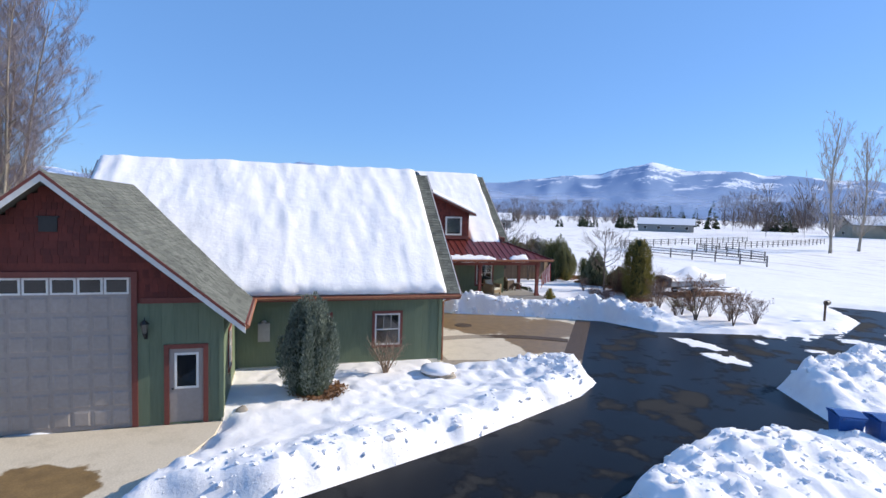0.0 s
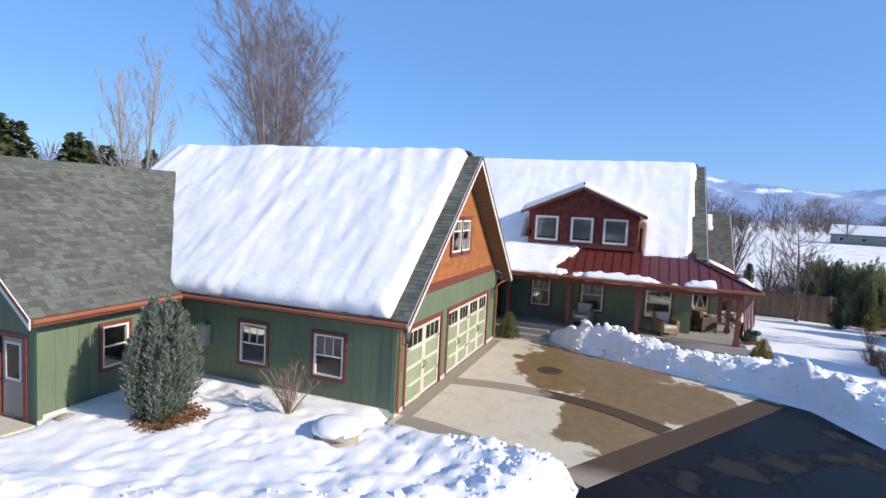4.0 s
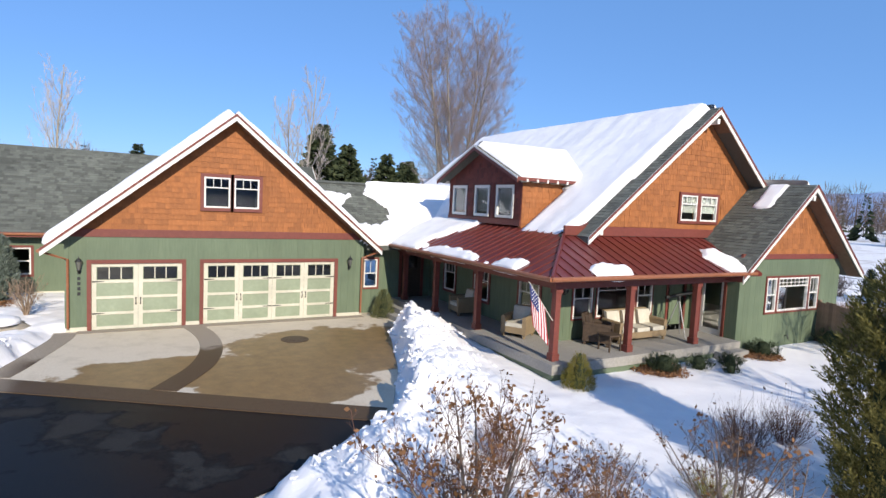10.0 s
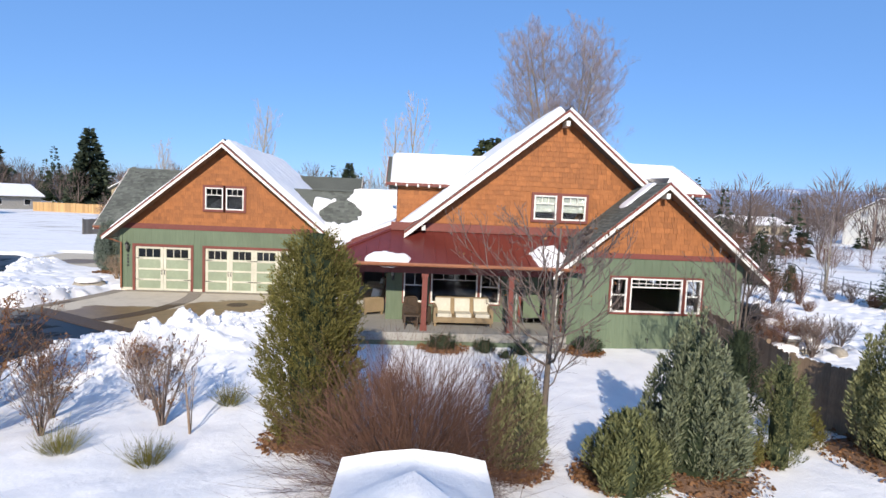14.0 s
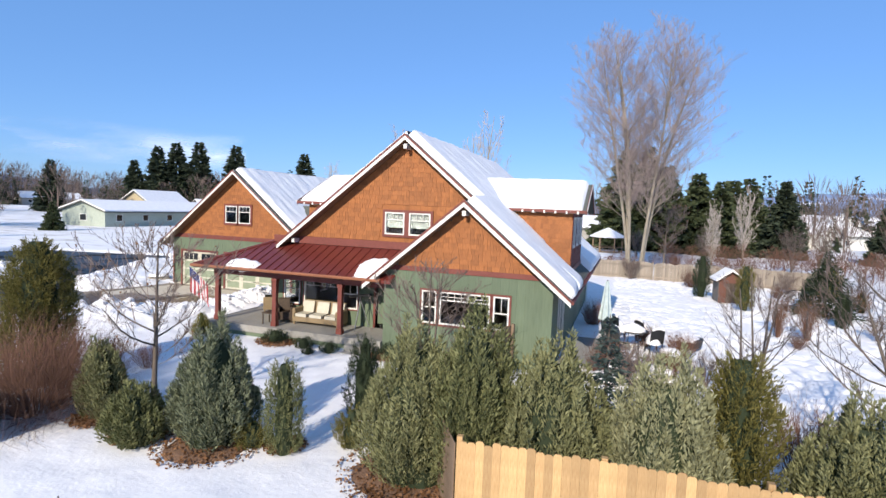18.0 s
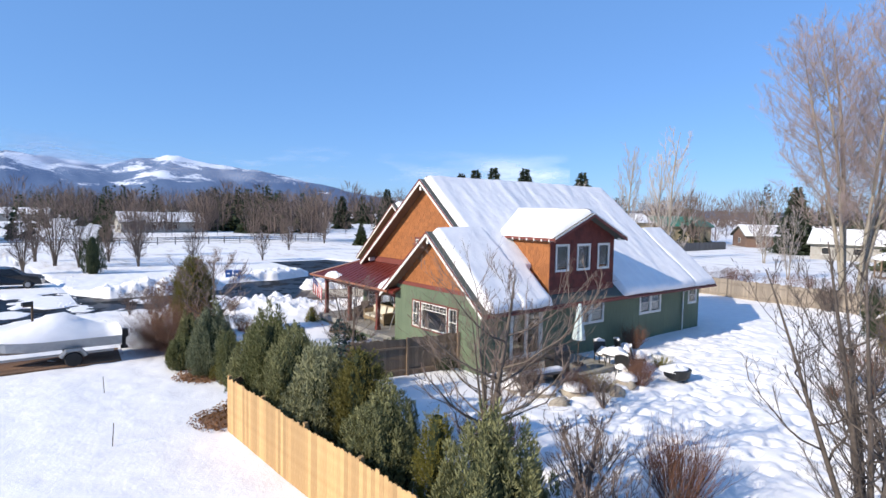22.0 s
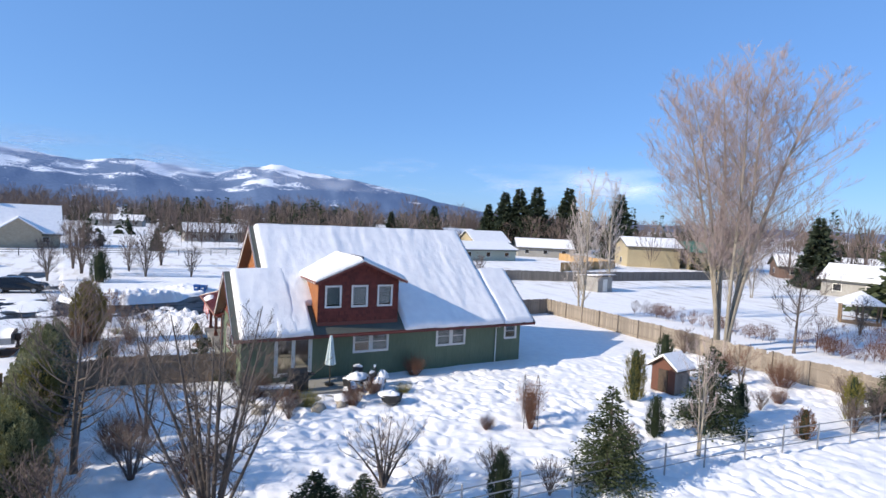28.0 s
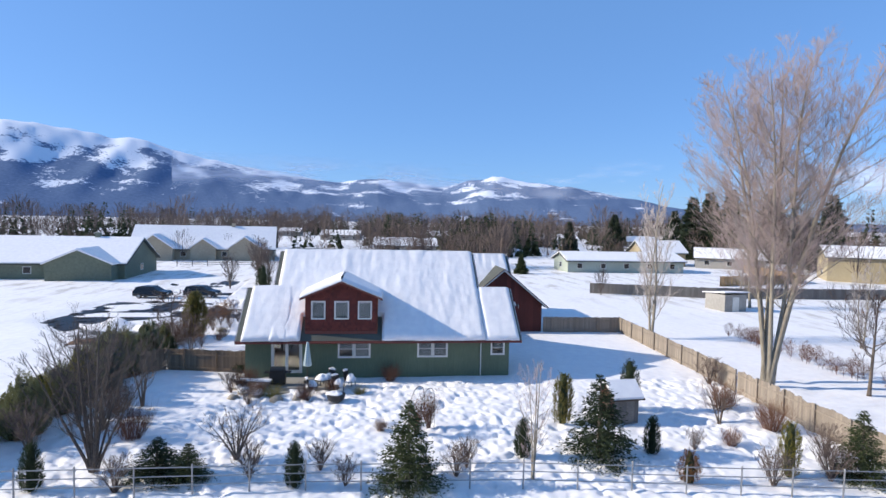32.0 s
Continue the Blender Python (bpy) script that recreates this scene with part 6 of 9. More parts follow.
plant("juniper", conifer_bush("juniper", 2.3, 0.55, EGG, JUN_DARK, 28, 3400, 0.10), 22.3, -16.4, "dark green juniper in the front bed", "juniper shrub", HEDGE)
plant("juniper", conifer_bush("juniper", 0.95, 0.42, EGG, ARB, 29, 1800, 0.09), 22.8, -18.0, "small olive evergreen shrub", "evergreen shrub", HEDGE)
plant("juniper", conifer_bush("juniper", 0.6, 0.45, ROUND, ARB, 37, 1500, 0.08), 20.8, -18.95, "low olive-green shrub beside the juniper", "evergreen shrub", HEDGE)
wide_j = plume_juniper(3.5, 1.35, JUN_GREY, 30, 74, 420)
tall_j = plume_juniper(3.9, 1.05, JUN_GREEN, 38, 56, 420, dome=0.45)
pale_j = plume_juniper(3.5, 1.25, JUN_PALE, 39, 70, 420)
for me_j, x, y, s, t, col in ((wide_j, 24.6, -18.7, 0.95, 0, "grey-green"), (tall_j, 25.95, -18.9, 1.0, 40, "dark grey-green"), (wide_j, 27.5, -18.85, 0.98, 150, "grey-green"), (pale_j, 29.35, -18.9, 0.97, 220, "silvery"), (wide_j, 32.4, -18.75, 0.85, 300, "grey-green"), (wide_j, 35.8, -18.6, 0.96, 70, "grey-green")):
    plant("juniper", me_j, x, y, "large upright %s juniper behind the new fence" % col, "juniper shrub", HEDGE, s, t)
gold = conifer_bush("arborvitae", 3.4, 0.78, COLUMN, ARB, 31, 9000, 0.12, 0.28)
plant("arborvitae", gold, 30.65, -18.4, "olive-brown arborvitae behind the new fence", "arborvitae", HEDGE)
plant("arborvitae", conifer_bush("arborvitae", 2.85, 0.46, COLUMN, GOLDEN, 32, 4600, 0.10), 34.25, -18.7, "narrow golden arborvitae behind the new fence", "arborvitae", HEDGE)
plant("blue_spruce", spruce(3.75, 0.95, 33, BLUE_SPRUCE, 26, 14, 0.12, 30), 28.35, -17.8, "young blue spruce behind the hedge", "spruce", HEDGE)
plant("dwarf_conifer", conifer_bush("dwarf", 1.35, 0.62, CONE, GOLDEN, 34, 9000, 0.06, 0.06, 0.9), 12.15, -10.95, "small cone-shaped olive-gold dwarf conifer at the porch corner", "dwarf conifer", scale=0.72)
plant("dwarf_conifer", conifer_bush("dwarf", 1.35, 0.52, CONE, JUN_GREEN, 35, 7000, 0.06, 0.08, 0.9), 11.0, -0.55, "small cone-shaped conifer between garage and porch", "dwarf conifer")
low = conifer_bush("low_shrub", 0.55, 0.5, ROUND, JUN_DARK, 36, 1900, 0.07)
for x, y, s in ((15.6, -10.8, 1.0), (17.0, -10.95, 0.8), (18.2, -11.15, 0.75), (20.6, -10.75, 1.0), (24.8, -10.8, 1.1), (17.6, -11.6, 0.5)):
    plant("boxwood", low, x, y, "low clipped dark-green shrub along the house front", "boxwood shrub", "low shrubs along the porch", s, x * 50)

FRONT = "leafless shrubs in the front bed"
leafy = leafless(stems_of(6, 1.5, 3.1, 0.04, 41), 1.0, 41, 0.25, 9, (5, 4, 2), 0.7, BARK, RED_TWIG, 0.006, "stem", 0.3)
grey_s = leafless(stems_of(8, 1.0, 2.1, 0.026, 42), 0.6, 42, 0.2, 9, (4, 4, 2), 0.9, TWIG, TWIG, 0.005, "stem", 0.06)
red_s = twig_bush(1.1, 0.8, 43, 110, RED_TWIG, 4, 0.006, 0.1)
for x, y, s, t in ((5.4, -16.7, 0.88, 0), (3.6, -17.6, 0.66, 110), (6.9, -17.0, 0.52, 200)):
    plant("leafy_shrub", leafy, x, y, "tall many-stemmed shrub with clinging dry brown leaves", "shrub", FRONT, s, t)
for x, y, s, k in ((9.2, -17.15, 1.0, 0), (8.2, -15.8, 0.6, 0), (12.35, -15.3, 0.95, 1), (7.4, -14.2, 0.8, 1), (13.9, -15.3, 0.8, 1), (3.9, -19.4, 0.8, 0), (4.7, -18.4, 0.9, 0), (6.1, -18.3, 0.8, 0), (7.3, -18.0, 0.7, 0), (5.8, -15.6, 0.7, 0), (16.5, -16.0, 0.6, 0)):
    plant("bare_shrub", (grey_s, red_s)[k], x, y, ("leafless grey shrub with upright stems in the snow", "leafless red-brown shrub in the snow")[k], "shrub", FRONT, s, x * 77)
plant("bare_shrub", leafless(stems_of(9, 0.8, 1.5, 0.03, 44), 0.45, 44, 0.25, 8, (4, 3, 1), 0.9, TAN_TWIG, TAN_TWIG, 0.006, "stem"), -1.4, 2.4, "cut-back tan leafless shrub by the garage wall", "shrub")
plant("sapling", leafless(stems_of(4, 0.35, 1.9, 0.012, 45), 0.18, 45, 0.4, 5, (2, 1), 0.9, TAN_TWIG, TAN_TWIG, 0.004, "stem"), 9.95, -17.6, "few tall bare sapling stems", "shrub")
grass_m = twig_bush(0.55, 0.4, 45, 160, GOLDEN, 1, 0.005, spread=1.5)
for x, y in ((8.0, -18.6), (9.7, -18.9), (10.3, -16.1)):
    plant("ornamental_grass", grass_m, x, y, "tuft of yellow-green ornamental grass", "grass tuft", "grass tufts", 1.0, x * 40)

young = leafless([(0.15, 0.1, 4.6, 0.075)], 1.7, 51, 0.28, 22, (7, 5, 2), 0.7, BARK, TWIG, 0.012, leaves=0.03)
plant("young_tree", young, 17.1, -18.2, "young leafless tree in the front bed", "tree")
plant("young_tree", leafless(stems_of(3, 0.8, 4.3, 0.05, 50), 1.3, 50, 0.22, 12, (6, 4, 2), 0.8, BARK, TWIG, 0.010), 23.4, -14.6, "young leafless tree beside the juniper", "tree", turn=120)
DARK_BARK = surface("dark_grey_bark", (0.07, 0.055, 0.046), (0.15, 0.12, 0.10), 12, 1.0, 0.9, 0.4, 0.01)
vase = leafless(stems_of(11, 1.75, 6.0, 0.05, 52, 0.3), 0.95, 52, 0.2, 11, (5, 4, 2), 1.3, DARK_BARK, DARK_BARK, 0.006, curl=1.15)
plant("yard_tree", vase, 40.3, -13.2, "broad leafless vase-shaped tree in the back yard", "tree", scale=1.45, squash=0.8)
plant("yard_tree", leafless([(0.25, 0.15, 5.6, 0.12), (-0.9, 0.5, 4.6, 0.07)], 2.3, 53, 0.26, 16, (6, 4, 2), 0.75, BARK, TWIG, 0.008), 34.0, -17.0, "pale leafless tree behind the hedge", "tree")
plant("yard_tree", leafless(stems_of(4, 1.1, 4.8, 0.05, 54), 1.1, 54, 0.25, 9, (5, 4, 2), 1.0, BARK, TWIG, 0.006), 31.6, -14.7, "leafless multi-stemmed small tree", "tree")
plant("yard_tree", leafless(stems_of(8, 1.7, 2.5, 0.045, 55), 0.9, 55, 0.25, 8, (5, 4, 2), 0.7, BARK, TWIG, 0.006), 39.4, -7.5, "low spreading leafless tree", "tree")
plant("yard_tree", leafless(stems_of(3, 0.5, 5.8, 0.045, 56), 0.9, 56, 0.15, 14, (4, 3, 2), 1.3, PALE_BARK, PINK_TWIG, 0.006), 42.4, 5.6, "slender pale multi-stemmed leafless tree", "tree")
plant("yard_tree", leafless(stems_of(4, 1.1, 2.9, 0.05, 57), 0.95, 57, 0.2, 10, (5, 4, 2), 0.6, BARK, RED_TWIG, 0.006), 36.3, 18.3, "rusty leafless small tree by the fence", "tree")
BACK = "leafless shrubs in the back yard"
back_s = leafless(stems_of(8, 0.8, 1.7, 0.025, 58), 0.55, 58, 0.15, 9, (5, 4, 2), 0.9, TWIG, TWIG, 0.006, "stem")
back_r = twig_bush(1.3, 0.95, 59, 150, RED_TWIG, 5, 0.007)
for x, y, s, k in ((41.5, 2.4, 0.9, 0), (41.3, -6.5, 1.0, 0), (34.0, 20.0, 1.2, 1), (37.5, 20.6, 1.3, 1), (41.0, 20.8, 1.1, 0), (28.3, -9.6, 1.1, 1), (27.2, -0.2, 0.9, 1), (39.6, 14.8, 0.7, 0), (36.6, -13.2, 1.3, 1), (39.4, 16.9, 0.7, 1), (41.7, 0.9, 0.7, 1), (37.6, -17.4, 1.5, 0), (43.6, 16.0, 1.1, 0), (42.3, -2.4, 0.8, 0), (29.2, 22.2, 1.3, 0), (40.6, -3.6, 0.9, 0), (36.2, -0.9, 0.5, 1), (35.4, -15.2, 1.4, 0), (32.6, -15.6, 1.2, 1), (42.0, -11.6, 1.0, 0), (40.6, 3.0, 0.9, 0), (43.4, 18.9, 1.2, 0), (30.2, -8.6, 0.8, 1), (30.9, -5.5, 0.8, 1), (29.6, -3.9, 0.7, 1), (29.0, -10.4, 1.0, 0), (31.4, -8.8, 0.8, 0)):
    plant("bare_shrub", (back_s, back_r)[k], x, y, ("leafless grey-brown shrub in the snowy yard", "leafless reddish shrub in the snowy yard")[k], "shrub", BACK, s, x * 61)
cone = conifer_bush("arborvitae", 2.0, 0.38, EGG, JUN_DARK, 61, 5600, 0.08, 0.10, 1.2)
CONES = "small cone evergreens in the back yard"
for x, y, s in ((41.7, -14.9, 1.05), (42.2, -4.5, 1.0), (40.0, 5.8, 1.02), (40.0, 12.3, 1.0)):
    plant("arborvitae", cone, x, y, "narrow dark-green cone arborvitae in the snow", "arborvitae", CONES, s, x * 40)
plant("arborvitae", conifer_bush("arborvitae", 3.0, 0.58, COLUMN, ARB, 62, 4600, 0.11), 35.8, 9.2, "brown-green columnar arborvitae beside the little shed", "arborvitae", CONES)
plant("arborvitae", conifer_bush("arborvitae", 3.2, 0.6, COLUMN, JUN_DARK, 63, 4600, 0.11), 33.9, 14.0, "dark columnar arborvitae behind the little shed", "arborvitae", CONES)
plant("arborvitae", conifer_bush("arborvitae", 2.6, 0.45, COLUMN, GOLDEN, 64, 3400, 0.10), 42.9, 17.3, "golden columnar arborvitae by the rail fence", "arborvitae", CONES)
plant("arborvitae", conifer_bush("arborvitae", 1.5, 0.5, EGG, DEAD_LEAF, 65, 2400, 0.09), 43.1, 12.4, "browned cone evergreen by the rail fence", "arborvitae", CONES)
yard_spruce = spruce(3.8, 1.55, 66, FAR_GREEN, 26, 17, 0.15, 46, 0.16)
dark_spruce = spruce(3.7, 1.65, 67, JUN_DARK, 26, 17, 0.15, 46, 0.16)
plant("spruce", yard_spruce, 42.5, 0.2, "bushy green spruce by the rail fence", "spruce")
plant("spruce", dark_spruce, 40.2, 9.5, "dark bushy spruce beside the little shed", "spruce", scale=1.12, turn=100)
plant("spruce", dark_spruce, 40.9, -10.4, "low snow-dusted spruce by the fence", "spruce", scale=0.85, turn=40, squash=0.55)
plant("spruce", yard_spruce, 41.3, -9.0, "low snow-dusted spruce by the fence", "spruce", scale=0.62, turn=200, squash=0.7)
plant("spruce", yard_spruce, 43.4, 20.4, "bushy green spruce at the yard corner", "spruce", scale=0.85, turn=300)

# large trees
cotton = crown_tree([(-0.5, 0.3, -2.9, 2.4, 23.4, 0.25, 4.3, 0.36), (-0.5, 0.3, -4.6, -0.8, 21.6, 0.16, 4.2, 0.34), (-0.45, 0.25, -2.5, -2.8, 22.2, 0.16, 4.2, 0.36), (0.6, -0.2, 2.9, -3.0, 22.0, 0.16, 4.3, 0.36), (0.6, -0.2, 5.0, 3.4, 21.6, 0.24, 4.5, 0.34), (0.6, -0.15, 3.0, 1.0, 23.5, 0.16, 4.2, 0.40)], 74, 32, (13, 7, 4), PALE_BARK, PINK_TWIG, 0.0062, 0.62, 1.45, 0.9)
plant("cottonwood", cotton, 29.4, 26.4, "tall pale leafless cottonwood with several trunks", "cottonwood tree")
slim = crown_tree([(0, 0, 0.3, 0.2, 11.0, 0.10, 1.7, 0.2)], 72, 26, (7, 5, 3), PALE_BARK, PALE_TWIG, 0.008, 1.7)
thin_tree = crown_tree([(0.1, 0, 0.7, 0.2, 11.0, 0.09, 1.6, 0.2), (-0.1, 0, -1.1, 0.4, 9.6, 0.07, 1.3, 0.25)], 73, 19, (7, 5, 3), PALE_BARK, PALE_TWIG, 0.008, 1.7)
plant("bare_tree", young, 32.4, 31.6, "leafless small tree beyond the fence", "tree", scale=1.5, turn=30)


# ---- fences ----
def board_fence(name, pts, high, material, label, width=0.145, posts=True, seed=1, snow=False):
    """A board fence along points: each picket and post a part."""
    rnd = random.Random(seed)
    f = thing(name, label, "fence", kind="structure")
    variants = []
    for k in range(4):
        h = high * (1 + 0.012 * (k - 1.5))
        m = Mesh().prism([(0.0008, 0, 0), (width - 0.0008, 0, 0), (width - 0.0008, 0, h - 0.03), (width - 0.03, 0, h), (0.03, 0, h), (0.0008, 0, h - 0.03)], (0, 0.02, 0))
        variants.append(m.data("picket", material))
    post = Mesh().box((-0.05, -0.05, -0.3), (0.05, 0.05, high + 0.02)).data("fence_post", material)
    count = 0
    rest = Mesh()
    for (ax, ay), (bx, by) in zip(pts, pts[1:]):
        L = math.hypot(bx - ax, by - ay)
        ang = math.degrees(math.atan2(by - ay, bx - ax))
        ux, uy = (bx - ax) / L, (by - ay) / L
        n = int(L / width)
        for i in range(n):
            x, y = ax + ux * i * width, ay + uy * i * width
            mt = pose(x, y, ground_at(x, y) - 0.05 + rnd.uniform(-0.012, 0.012), 0, rnd.uniform(-0.06, 0.06), ang)
            me = rnd.choice(variants)
            if count < 300:
                o = new("picket", me)
                o.parent, o.matrix_basis = f, mt
                count += 1
            else:
                rest.add([mt @ v.co for v in me.vertices], [tuple(p.vertices) for p in me.polygons])
        for i in range(int(L / 2.4) + 1):
            x, y = ax + ux * i * 2.4, ay + uy * i * 2.4
            o = new("fence_post", post)
            o.parent, o.matrix_basis = f, pose(x - uy * 0.08, y + ux * 0.08, ground_at(x, y) - 0.02, 0, 0, ang)
        for z in (0.35, high - 0.3):
            a, b = (ax - uy * 0.04, ay + ux * 0.04), (bx - uy * 0.04, by + ux * 0.04)
            m = Mesh().prism([(a[0], a[1], z + 0.1), (b[0], b[1], z + 0.1), (b[0] - uy * 0.04, b[1] + ux * 0.04, z + 0.1), (a[0] - uy * 0.04, a[1] + ux * 0.04, z + 0.1)], (0, 0, -0.09))
            part("fence_rail", m, material, f)
    if rest.v:
        tagged(part("pickets", rest, material, f), kind="stuff")
    return f


board_fence("fence_south", [(26.05, -20.35), (44.4, -19.4)], 1.72, FENCE_NEW, "fresh yellow cedar board fence", seed=2)
board_fence("fence_side", [(24.9, -10.2), (23.7, -16.3), (25.95, -20.25)], 1.6, FENCE_OLD, "weathered brown board fence beside the house", seed=3)
board_fence("fence_north", [(45.2, 22.6), (31.0, 23.0), (11.0, 23.8), (10.8, 15.7)], 1.6, FENCE_GREY, "weathered grey-brown board fence round the back yard", seed=4, width=0.15)
rail = thing("rail_fence", "grey pipe rail fence along the back of the yard", "fence", kind="structure")
GALV = surface("galvanised_pipe", (0.28, 0.28, 0.28), (0.42, 0.42, 0.42), 20, 1, 0.5, 0.1, 0.002, metal=0.6)
RL = [(42.3, -19.6), (42.6, -4.0), (43.1, 5.0), (44.3, 14.0), (45.4, 22.4)]
post = Mesh().lathe([(0.035, -0.3), (0.035, 1.22), (0.02, 1.26)], (0, 0, 0), 8).data("rail_post", GALV)
for (ax, ay), (bx, by) in zip(RL, RL[1:]):
    L = math.hypot(bx - ax, by - ay)
    n = max(1, round(L / 2.3))
    for i in range(n):
        x, y = ax + (bx - ax) * i / n, ay + (by - ay) * i / n
        o = new("rail_post", post)
        o.parent, o.matrix_basis = rail, pose(x, y, ground_at(x, y))
    for z in (0.42, 0.78, 1.14):
        part("rail", Mesh().tube([(ax, ay, z + 0.12), (bx, by, z + 0.12)], [0.022, 0.022], 6), GALV, rail)


# ---- neighbourhood ----
far_spruce = spruce(15.0, 4.3, 81, FAR_DARK, 30, 15, 0.9, 34, 0.24)
far_pine = spruce(13.0, 4.4, 82, FAR_GREEN, 24, 16, 0.9, 34, 0.26)
FAR_TREES = "evergreens beyond the yard"
for x, y, s, t, k in ((-106, 102, 1.4, 0, 0), (-103, 106, 1.5, 120, 0), (-98, 110, 1.55, 200, 0), (-91.5, 119, 1.55, 280, 0), (-112, 99, 1.1, 90, 0), (-63, 114, 1.35, 30, 0), (33, 68, 1.05, 10, 1), (39, 66, 1.0, 80, 1), (31.6, 79, 1.25, 160, 0), (45, 72, 0.95, 250, 1), (51, 66, 0.8, 20, 0), (-126, 84, 1.0, 20, 0), (-134, 70, 0.8, 220, 0), (28, 68, 1.3, 44, 1), (35, 75, 1.15, 77, 1), (42, 64, 0.9, 144, 1), (48, 76, 1.0, 200, 1), (-75, -10.5, 0.34, 40, 0), (2, 96, 0.9, 10, 0), (62, 60, 0.6, 10, 0), (-52, 30, 0.34, 200, 1)):
    plant("spruce", (far_spruce, far_pine)[k], x, y, ("tall dark spruce beyond the yard", "broad green pine beyond the yard")[k], "evergreen tree", FAR_TREES, s, t)
for x, y, s, t, k in ((14.2, 25.6, 1.38, 0, 1), (-5.0, 50, 1.6, 180, 0), (8, 66, 0.95, 40, 1), (19, 44, 0.75, 30, 1), (43, 50, 0.9, 60, 1), (-24, 62, 1.2, 10, 0), (38, 40, 0.7, 100, 1), (57.8, -92, 2.3, 60, 0), (63, -106, 2.2, 170, 0)):
    plant("bare_tree", (slim, thin_tree)[k], x, y, "slender pale leafless tree beyond the fence", "tree", "leafless trees beyond the yard", s, t)
plant("yew", conifer_bush("yew", 4.0, 1.35, EGG, JUN_DARK, 86, 5200, 0.16), -21.5, -18.5, "dark egg-shaped evergreen across the street", "evergreen shrub")
near_bare = leafless(stems_of(5, 1.3, 6.0, 0.06, 83), 1.2, 83, 0.15, 14, (6, 4, 2), 1.1, BARK, TWIG, 0.010)
for x, y, s, t in ((-31, -21, 1.35, 0), (-27, -13.5, 1.1, 60), (-38, -22.5, 1.4, 120), (-28.5, -19, 1.1, 75), (-43, -11, 1.3, 15), (-34, -15.5, 1.0, 240), (-24, -24, 1.0, 310), (-26, -8, 0.8, 200), (-29, 1.5, 0.8, 30), (-60, 26, 1.1, 90), (-45, 12, 1.0, 20), (38, 47, 0.8, 10), (46, 40, 0.9, 250), (52, 52, 1.0, 80), (30, 48, 0.7, 140), (60, 45, 1.0, 10), (-18, 34, 0.8, 70), (56, 30, 0.9, 150), (66, 36, 1.1, 33)):
    plant("bare_tree", near_bare, x, y, "leafless multi-stemmed tree in a snowy field", "tree", "leafless trees beyond the yard", s, t)


def far_woods(seed, places, material, kind):
    """Many far trees as one mesh: bare crowns or dark evergreens."""
    rng = np.random.default_rng(seed)
    f = Fast()
    P, D, L = [], [], []
    for x, y, h in places:
        g = float(ground_height(np.array([x]), np.array([y]))[0])
        if kind == "bare":
            n = 150
            u, th = rng.random(n), rng.random(n) * 6.2832
            r = 0.30 * h * np.sin(np.clip(u, 0.05, 1) * 2.9) * rng.random(n) ** 0.5
            z = h * (0.12 + 0.75 * u)
            P.append(np.stack([x + r * np.cos(th), y + r * np.sin(th), g + z], 1))
            D.append(np.stack([0.45 * np.cos(th), 0.45 * np.sin(th), np.ones(n)], 1) + 0.2 * rng.normal(size=(n, 3)))
            L.append(np.full(n, 0.22 * h))
            P.append(np.array([[x, y, g - 0.2]]))
            D.append(np.array([[0.02, 0, 1.0]]))
            L.append(np.array([0.8 * h]))
        else:
            n = 130
            u, th = rng.random(n) ** 1.3, rng.random(n) * 6.2832
            r = 0.27 * h * (1 - u) * (0.6 + 0.4 * rng.random(n))
            P.append(np.stack([x + r * np.cos(th) * 0.4, y + r * np.sin(th) * 0.4, g + h * (0.05 + 0.9 * u)], 1))
            D.append(np.stack([np.cos(th), np.sin(th), 0.15 - 0.5 * (1 - u)], 1))
            L.append(np.maximum(0.06 * h, r))
    P, D, L = np.concatenate(P), np.concatenate(D), np.concatenate(L)
    d = D / np.linalg.norm(D, axis=1, keepdims=True)
    s = np.cross(d, rng.normal(size=d.shape))
    s /= np.linalg.norm(s, axis=1, keepdims=True)
    w = (0.022 if kind == "bare" else 0.32) * L[:, None]
    v = np.stack([P, P + d * L[:, None] * 0.5 + s * w, P + d * L[:, None], P + d * L[:, None] * 0.5 - s * w], 1).reshape(-1, 3)
    f.add(v, np.arange(4 * len(P)).reshape(-1, 4))
    return f.data("far_woods", material)


def ring(rng, n, r0, r1, a0, a1, h0, h1):
    out = []
    for _ in range(n):
        a, r = radians(rng.uniform(a0, a1)), rng.uniform(r0, r1)
        out.append((20 + r * math.cos(a), r * math.sin(a), rng.uniform(h0, h1)))
    return out


rw = random.Random(91)
bare_places, dark_places = [], []
for a0, a1, r0, r1, nb, nd in ((-70, -15, 200, 420, 300, 70), (-15, 30, 150, 340, 240, 60), (30, 85, 140, 330, 320, 110), (85, 140, 150, 380, 300, 110), (140, 165, 230, 420, 260, 90), (165, 206, 300, 460, 420, 110), (206, 250, 190, 380, 320, 60), (150, 205, 460, 800, 340, 160)):
    for group, count, h0, h1, spread in ((bare_places, nb, 7, 19, 16), (dark_places, nd, 8, 18, 9)):
        for cx, cy, h in ring(rw, max(4, count // 9), r0, r1, a0, a1, h0, h1):
            for _ in range(9):
                group.append((cx + rw.gauss(0, spread), cy + rw.gauss(0, spread), h * rw.uniform(0.55, 1.1)))
